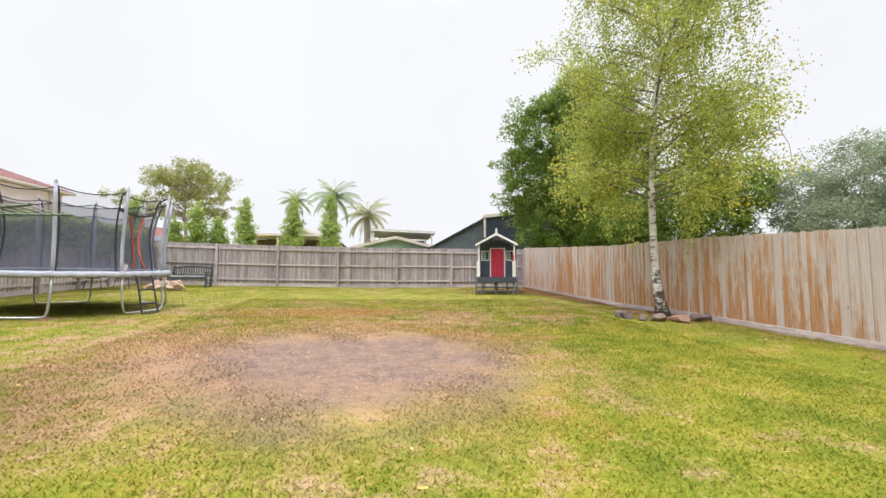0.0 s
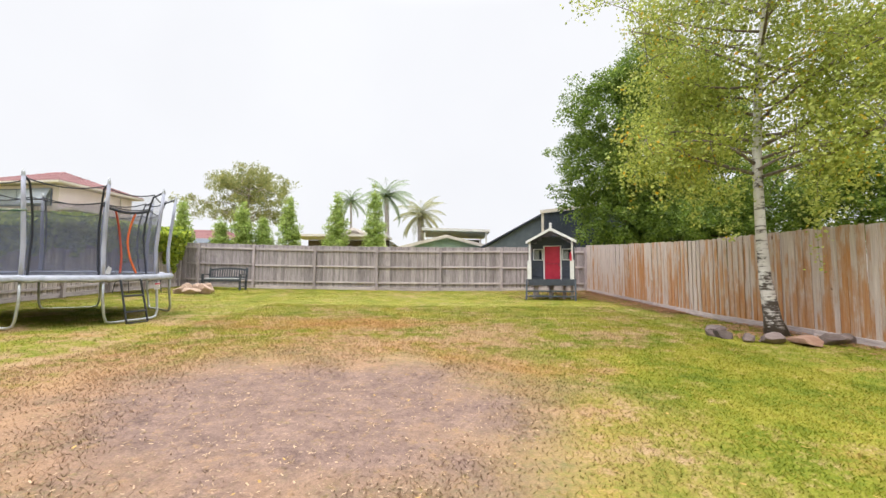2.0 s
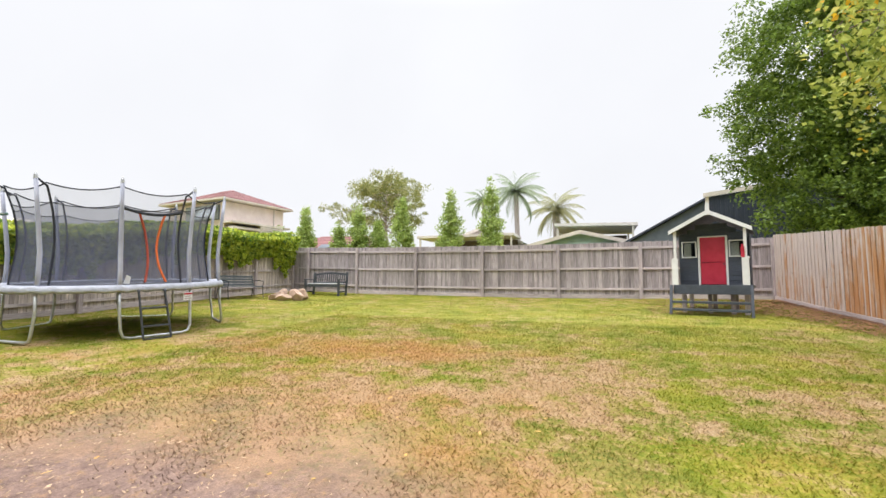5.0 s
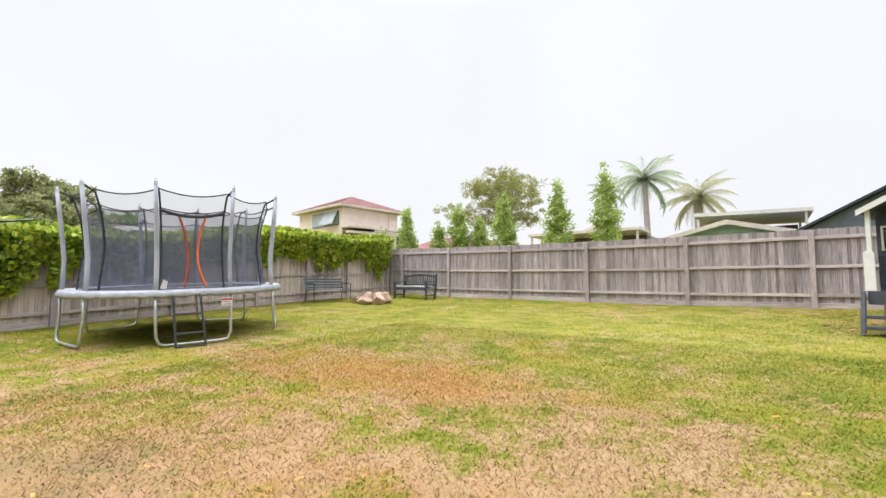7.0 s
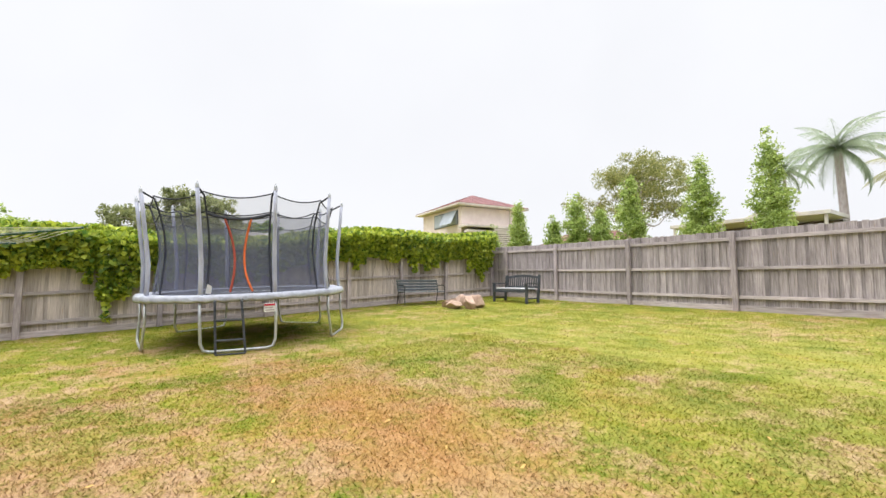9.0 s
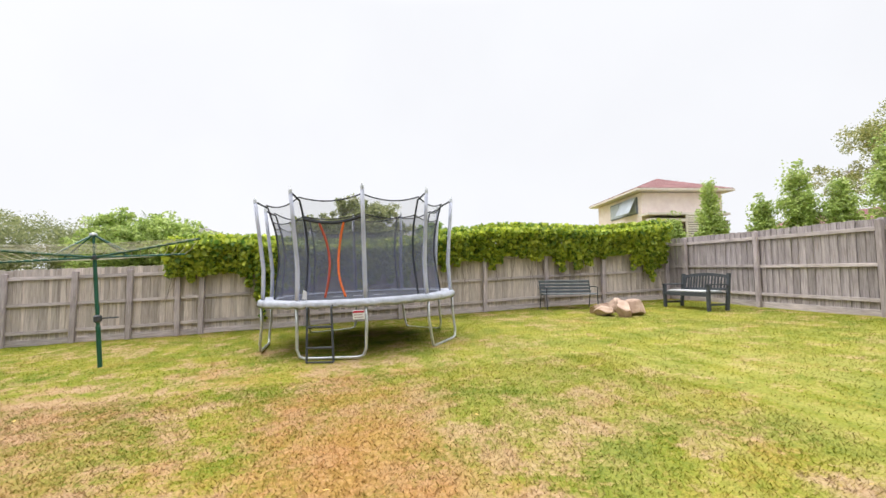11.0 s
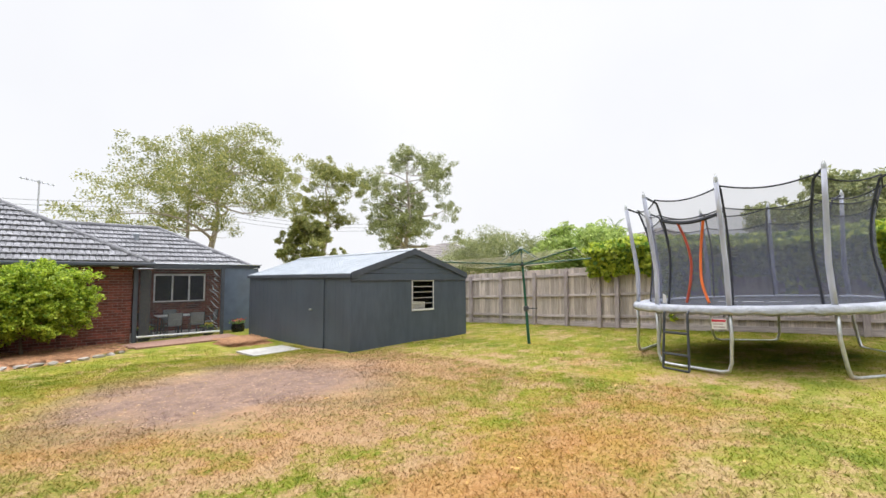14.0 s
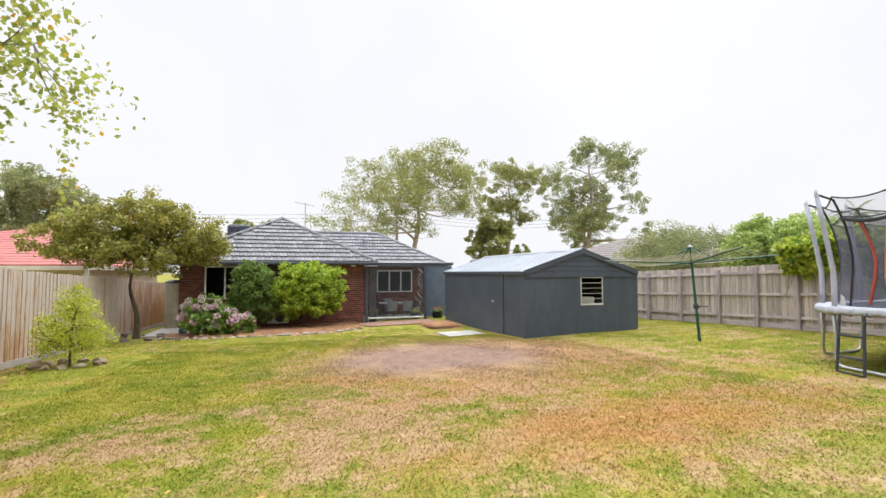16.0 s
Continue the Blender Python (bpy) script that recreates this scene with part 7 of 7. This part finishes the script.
# ---- neighbouring houses ----
RENDER_CREAM = mat("cream_render", (0.74, 0.62, 0.58), (0.86, 0.755, 0.71), 2, 0.9, 0.1, stain=0.12)
RENDER_YELLOW = mat("pale_yellow_render", (0.60, 0.50, 0.36), (0.70, 0.60, 0.45), 2, 0.9, 0.1)
ROOF_RED = mat("dull_red_roof_tile", (0.24, 0.10, 0.10), (0.34, 0.17, 0.165), 5, 0.8, 0.3, island=0.15)
ROOF_BRIGHT = mat("bright_red_roof_tile", (0.36, 0.10, 0.09), (0.48, 0.18, 0.16), 5, 0.75, 0.3, island=0.15)
ROOF_GREY = mat("grey_brown_roof_tile", (0.16, 0.14, 0.135), (0.28, 0.25, 0.24), 5, 0.8, 0.3, island=0.15)
MINT = mat("mint_green_sheet", (0.34, 0.48, 0.42), (0.44, 0.58, 0.52), 3, 0.6, 0.05)
NAVY = mat("navy_corrugated_sheet", (0.024, 0.032, 0.052), (0.042, 0.053, 0.08), 3, 0.5, 0.05)
NAVY_PALE = mat("slate_blue_sheet", (0.10, 0.125, 0.16), (0.15, 0.175, 0.21), 3, 0.5, 0.05)
AWNING = mat("grey_blue_awning", (0.36, 0.41, 0.46), (0.48, 0.53, 0.58), 3, 0.5)
CREAM_TRIM = mat("cream_trim", (0.62, 0.555, 0.50), (0.76, 0.70, 0.635), 5, 0.6)
# dark brown painted for the shade below balcony, carport and pergola roofs
SHADE_BROWN = mat("brown_shade_fill", (0.10, 0.075, 0.06), (0.16, 0.12, 0.10), 4, 0.9)


def hip_roof(parent, x0, x1, y0, y1, z, rise, material, over=0.5, step=0.33):
    """Stepped tile courses on four slopes over a box."""
    x0, x1, y0, y1 = x0 - over, x1 + over, y0 - over, y1 + over
    w, d = x1 - x0, y1 - y0
    run = min(w, d) / 2
    n = max(6, int(math.hypot(run, rise) / step))
    for i in range(n):
        g = Geo()
        f = i / n * run
        f2 = (i + 1.15) / n * run
        za, zb = z + rise * i / n, z + rise * (i + 1.0) / n
        o = [(x0 + f, y0 + f), (x1 - f, y0 + f), (x1 - f, y1 - f), (x0 + f, y1 - f)]
        f2 = min(f2, run - 0.001)
        p = [(x0 + f2, y0 + f2), (x1 - f2, y0 + f2), (x1 - f2, y1 - f2), (x0 + f2, y1 - f2)]
        vs = [(*q, za - 0.02) for q in o] + [(*q, za + 0.035) for q in o] + [(*q, zb + 0.03) for q in p]
        fs = []
        for k in range(4):
            m = (k + 1) % 4
            fs += [(k, m, 4 + m, 4 + k), (4 + k, 4 + m, 8 + m, 8 + k)]
        if i == n - 1:
            fs.append((8, 9, 10, 11))
        g.add(vs, fs)
        part("roof_course", g, material, parent)
    part("eave", Geo().box((x0 - 0.05, y0 - 0.05, z - 0.16), (x1 + 0.05, y1 + 0.05, z - 0.021)), CREAM_TRIM, parent)


def neighbour(name, m, label, walls, roofs, windows):
    h = thing(name, m, label, "house")
    for (x0, x1, y0, y1, z0, z1), material in walls:
        part("wall", Geo().box((x0, y0, z0), (x1, y1, z1), c=0.01), material, h)
    for x0, x1, y0, y1, z, rise, material in roofs:
        hip_roof(h, x0, x1, y0, y1, z, rise, material)
    for x, y, z, w, hh, yaw in windows:
        f = part("window", Geo().box((-w / 2, -0.03, -hh / 2), (w / 2, 0.05, hh / 2)), CREAM_TRIM, h, "dark window in a pale frame", at=pose(x, y, z, 0, 0, yaw))
        part("pane", Geo().box((-w / 2 + 0.07, -0.045, -hh / 2 + 0.07), (-0.03, -0.031, hh / 2 - 0.07)).box((0.03, -0.045, -hh / 2 + 0.07), (w / 2 - 0.07, -0.031, hh / 2 - 0.07)), DARK_GLASS, f)
    return h


# two-storey house beyond the north-west corner
# the brown block stands in for the shaded balcony opening
_h = neighbour("two_storey_house", pose(-26.53, 32.37, 1.0, 0, 0, -6.3), "cream two storey house with a dull red hip roof",
               [((-3.25, 3.25, -2.8, 2.8, 0, 6.45), RENDER_CREAM), ((3.26, 4.0, -2.7, 2.6, 0, 4.5), SHADE_BROWN)],
               [(-3.25, 3.25, -2.8, 2.8, 6.66, 1.35, ROOF_RED)], [])
part("downpipe", Geo().tube([(3.32, 1.75, 4.9), (3.32, 1.75, 6.5)], 0.05, 8), CREAM_TRIM, _h)
_w = part("window", Geo().box((-1.9, -0.06, -0.52), (1.9, 0.04, 0.6)), NAVY_PALE, _h, "dark window under a raised awning sash", at=pose(0.9, -2.82, 5.62))
part("pane", Geo().box((-1.83, -0.08, -0.45), (-0.62, -0.061, 0.53)).box((-0.55, -0.08, -0.45), (0.6, -0.061, 0.53)).box((0.67, -0.08, -0.45), (1.83, -0.061, 0.53)), AWNING, _w)
part("awning", Geo().box((-0.95, -0.02, -1.2), (0.95, 0.02, 0), pose(1.8, -2.9, 6.22, -26)), AWNING, _h, "grey blue window awning")
part("balcony_roof", Geo().box((3.27, -3.1, 4.78), (4.55, 2.35, 4.92)), CREAM_TRIM, _h)
part("balcony_beam", Geo().box((4.02, -3.0, 4.36), (4.5, -0.5, 4.54)), CREAM_TRIM, _h)
for _y in (-0.55, 1.55):
    part("balcony_post", Geo().box((4.4, _y - 0.06, 0), (4.52, _y + 0.06, 4.77)), CREAM_TRIM, _h)
for _i in range(11):
    part("screen_slat", Geo().box((4.53, -0.5, 3.3 + _i * 0.145), (4.57, 1.5, 3.4 + _i * 0.145)), CREAM_TRIM, _h)
_h = neighbour("red_roof_house", pose(-22.5, 43.0, 1.0, 0, 0, 8), "low house with red tiled roof and solar panels",
               [((-6, 6, -3, 4, 0, 2.9), RENDER_CREAM)], [(-6, 6, -3, 4, 3.0, 2.2, ROOF_RED)], [(1, -3.0, 1.8, 1.6, 1.1, 0)])
for _i in range(3):
    part("solar_panel", Geo().box((-0.8, -0.5, 0), (0.8, 0.5, 0.04), pose(-0.6 + 1.7 * _i, -2.1, 3.95, 27)), NAVY_PALE, _h, "blue grey solar panel")


def gable_house(name, x0, x1, y0, y1, z0, ze, za, wall, roof, label, category="house", trim=None, over=0.3):
    h = thing(name, Matrix.Identity(4), label, category)
    xm = (x0 + x1) / 2
    part("wall", Geo().prism([(x0, z0), (x1, z0), (x1, ze), (xm, za), (x0, ze)], y0, y1), wall, h)
    for s, xe in ((-1, x0 - over), (1, x1 + over)):
        zl = ze - over * (za - ze) / ((x1 - x0) / 2)
        part("roof_sheet", Geo().prism([(xm, za + 0.02), (xe, zl + 0.02), (xe, zl + 0.08), (xm, za + 0.08)], y0 - 0.3, y1 + 0.3), roof, h)
        part("barge_board", Geo().prism([(xm, za - 0.12), (xe, zl - 0.12), (xe, zl + 0.1), (xm, za + 0.1)], y0 - 0.36, y0 - 0.305), trim or roof, h)
    return h


_g = gable_house("mint_garage", -1.9, 4.0, 31.9, 36.5, 1.0, 3.75, 4.5, MINT, MINT, "low mint green gabled garage behind the fence", "garage", CREAM_TRIM)
for _i in range(8):
    part("wall_board", Geo().prism([(-1.75 + 0.55 * max(0, _i - 3) * 0.9, 3.0 + _i * 0.16), (3.85 - 0.55 * max(0, _i - 3) * 0.9, 3.0 + _i * 0.16), (3.85 - 0.55 * max(0, _i - 3) * 0.9, 3.02 + _i * 0.16), (-1.75 + 0.55 * max(0, _i - 3) * 0.9, 3.02 + _i * 0.16)], 31.86, 31.9), MINT, _g)
_g = gable_house("gabled_house", -9.6, -3.6, 38.0, 47.0, 1.0, 4.6, 5.7, CREAM_TRIM, ZINC, "cream gabled house with a pale metal roof", "house", CREAM_TRIM)
part("window", Geo().box((-7.6, 37.93, 2.6), (-5.6, 37.99, 3.9)), DARK_GLASS, _g)
_c = thing("carport", Matrix.Identity(4), "cream flat roofed carport behind the green garage", "carport")
part("roof_sheet", Geo().prism([(-0.9, 5.55), (4.6, 5.4), (4.6, 5.6), (-0.9, 5.75)], 37.0, 43.0), CREAM_TRIM, _c)
for _x in (-0.7, 4.3):
    for _y in (37.2, 42.6):
        part("post", Geo().box((_x - 0.06, _y - 0.06, 1.0), (_x + 0.06, _y + 0.06, 5.39)), CREAM_TRIM, _c)
# brown sheet in place of the shade under the carport roof
part("end_panel", Geo().box((-0.6, 42.7, 3.0), (4.2, 42.78, 5.3)), SHADE_BROWN, _c)
_c = thing("pergola", Matrix.Identity(4), "brown pergola with a cream edge beside the gabled house", "pergola")
part("roof_sheet", Geo().box((-10.6, 34.6, 4.75), (-3.4, 37.6, 4.93)), CREAM_TRIM, _c)
# brown sheet painted as the shaded depth of the pergola
part("back_panel", Geo().box((-10.2, 37.3, 1.0), (-3.6, 37.4, 4.7)), SHADE_BROWN, _c)
for _x in (-10.4, -7.9, -3.6):
    part("post", Geo().box((_x - 0.06, 34.7, 1.0), (_x + 0.06, 34.82, 4.74)), CREAM_TRIM, _c)

# large dark farm-style shed behind the playhouse
_s = thing("large_shed", Matrix.Identity(4), "large navy corrugated metal shed with pale fascia", "shed")
_f = part("front_wall", Geo().prism([(7.35, 1.0), (18.0, 1.0), (18.0, 7.2), (7.35, 5.85)], 30.0, 42.0), NAVY, _s)
for _i in range(52):
    _x = 7.45 + _i * 0.2
    part("rib", Geo().box((_x, 29.97, 1.0), (_x + 0.09, 29.999, 5.83 + (_x - 7.35) * 0.126), c=0.004), NAVY, _f)
part("lean_to", Geo().prism([(2.6, 1.0), (7.3, 1.0), (7.3, 5.75), (2.6, 3.1)], 30.4, 42.0), NAVY_PALE, _s)
part("lean_to_fascia", Geo().prism([(2.4, 3.05), (7.3, 5.78), (7.3, 5.9), (2.4, 3.17)], 30.2, 42.0), NAVY, _s)
part("corner_trim", Geo().box((7.2, 29.94, 4.4), (7.34, 30.06, 5.9)), CREAM_TRIM, _s)
part("fascia", Geo().prism([(7.1, 5.82), (18.1, 7.2), (18.1, 7.4), (7.1, 6.02)], 29.85, 29.96), CREAM_TRIM, _s)

# east neighbour with red roofs
_h = neighbour("red_tiled_house", Matrix.Identity(4), "cream house with bright red tiled roofs",
               [((9.6, 16.0, -11.0, -3.2, -0.3, 2.2), RENDER_YELLOW), ((11.2, 17.0, -14.0, -7.6, 2.2, 3.1), RENDER_YELLOW)],
               [(9.9, 16.0, -11.0, -3.4, 2.3, 1.1, ROOF_BRIGHT), (11.2, 17.0, -14.0, -7.6, 3.2, 1.0, ROOF_BRIGHT)], [])
part("porch_post", Geo().box((9.3, -3.0, -0.3), (9.42, -2.88, 2.9)), CREAM_TRIM, _h)
# west neighbours: low roofs
neighbour("grey_roof_house", pose(-15.5, -6.0, 0.3, 0, 0, 4), "low house with grey brown tiled roof", [((-3.4, 3.4, -3, 3, 0, 2.2), RENDER_CREAM)], [(-3.4, 3.4, -3, 3, 2.3, 1.35, ROOF_GREY)], [(1.5, 3.0, 1.3, 1.5, 1.1, 180)])
neighbour("slate_roof_house", pose(-25.0, 2.5, 0.4, 0, 0, 4), "low house with blue grey roof behind bushes", [((-4.5, 4.5, -4, 4, 0, 2.7), RENDER_CREAM)], [(-4.5, 4.5, -4, 4, 2.8, 1.6, ROOF_GREY)], [(4.5, 0, 1.6, 1.6, 1.1, 90)])
gable_house("cream_gable_house", -24.0, -17.0, 9.8, 16.0, 0.5, 2.9, 4.1, CREAM_TRIM, CREAM_TRIM, "cream gabled house seen over the creeper", "house")

# overhead service wires and their poles
WIRE = mat("dark_cable", (0.05, 0.05, 0.055), (0.08, 0.08, 0.085), 20, 0.7)
for _i, (_a, _b) in enumerate((((-26.2, -25.4), (-6, -27.0)), ((-6, -27.0), (30, -30.0)))):
    for _k in range(3):
        _p, _q = Vector((*_a, 7.4 + 0.35 * _k)), Vector((*_b, 7.4 + 0.35 * _k))
        tagged(single("overhead_wire", Geo().tube([_p.lerp(_q, s / 8) - Vector((0, 0, 0.9 * 4 * (s / 8) * (1 - s / 8))) for s in range(9)], 0.014, 4), WIRE, "thin dark overhead service wire between timber poles", "wire"), group="overhead wires")
for _x, _y in ((-26.2, -25.4), (-6, -27), (30, -30)):
    _u = thing("power_pole", pose(_x, _y, 0), "grey timber power pole with one crossarm", "power pole", "power poles")
    part("pole", Geo().tube([(0, 0, -0.5), (0, 0, 8.4)], [0.16, 0.11], 8), POST_GREY, _u)
    part("crossarm", Geo().box((-0.06, -0.9, 8.0), (0.06, 0.9, 8.12)), POST_GREY, _u)


# ---- grass blades ----
def build_grass():
    rs = np.random.RandomState(99)
    n = 640000
    x = np.concatenate([rs.uniform(-10.2, 8.3, n - 240000), rs.uniform(-4.0, 5.6, 240000)])
    y = np.concatenate([rs.uniform(-1.0, 20.6, n - 240000), rs.uniform(1.4, 14.5, 240000)])
    keep = np.ones(n, bool)
    d = np.hypot((x + 0.35) / 2.1, (y - 5.95) / 2.05)
    d += 0.17 * np.sin(3.1 * x + 1.3 * y) + 0.14 * np.sin(2.3 * y - 4.1 * x + 1) + 0.1 * np.sin(7 * x + 5 * y)
    keep &= rs.rand(n) < np.clip((d - 0.62) / 0.75, 0, 1)
    keep &= ~((x > -7.1) & (x < -3.2) & (y < 4.3))
    keep &= ~((y < -0.5) & (x > 0.2))
    keep &= ~((y < 1.0) & (x < -1.6))
    x, y = x[keep], y[keep]
    n = len(x)
    z = G(x, y) + np.array([0.025 * noise.noise((a, b, 0)) for a, b in zip((x * 0.7).tolist(), (y * 0.7).tolist())])
    a = rs.rand(n) * 6.283
    h = 0.004 + 0.018 * rs.rand(n) ** 1.5
    w = 0.003 + 0.0045 * rs.rand(n)
    lean = 0.014 + 0.03 * rs.rand(n)
    b = rs.rand(n) * 6.283
    v0 = np.stack([x - w * np.cos(a), y - w * np.sin(a), z - 0.005], 1)
    v1 = np.stack([x + w * np.cos(a), y + w * np.sin(a), z - 0.005], 1)
    v2 = np.stack([x + lean * np.cos(b), y + lean * np.sin(b), z + h + 0.008], 1)
    up = ((v1 - v0)[:, 0] * (v2 - v0)[:, 1] - (v1 - v0)[:, 1] * (v2 - v0)[:, 0]) > 0
    v = np.stack([np.where(up[:, None], v0, v1), np.where(up[:, None], v1, v0), v2], 1).reshape(-1, 3)
    f = np.arange(n * 3).reshape(-1, 3)
    tagged(new("grass", raw_mesh("grass", v, f, GRASS)), "short mown grass blades, green to straw", "grass", kind="stuff")


GRASS = lawn_material("grass_blade", False)
build_grass()
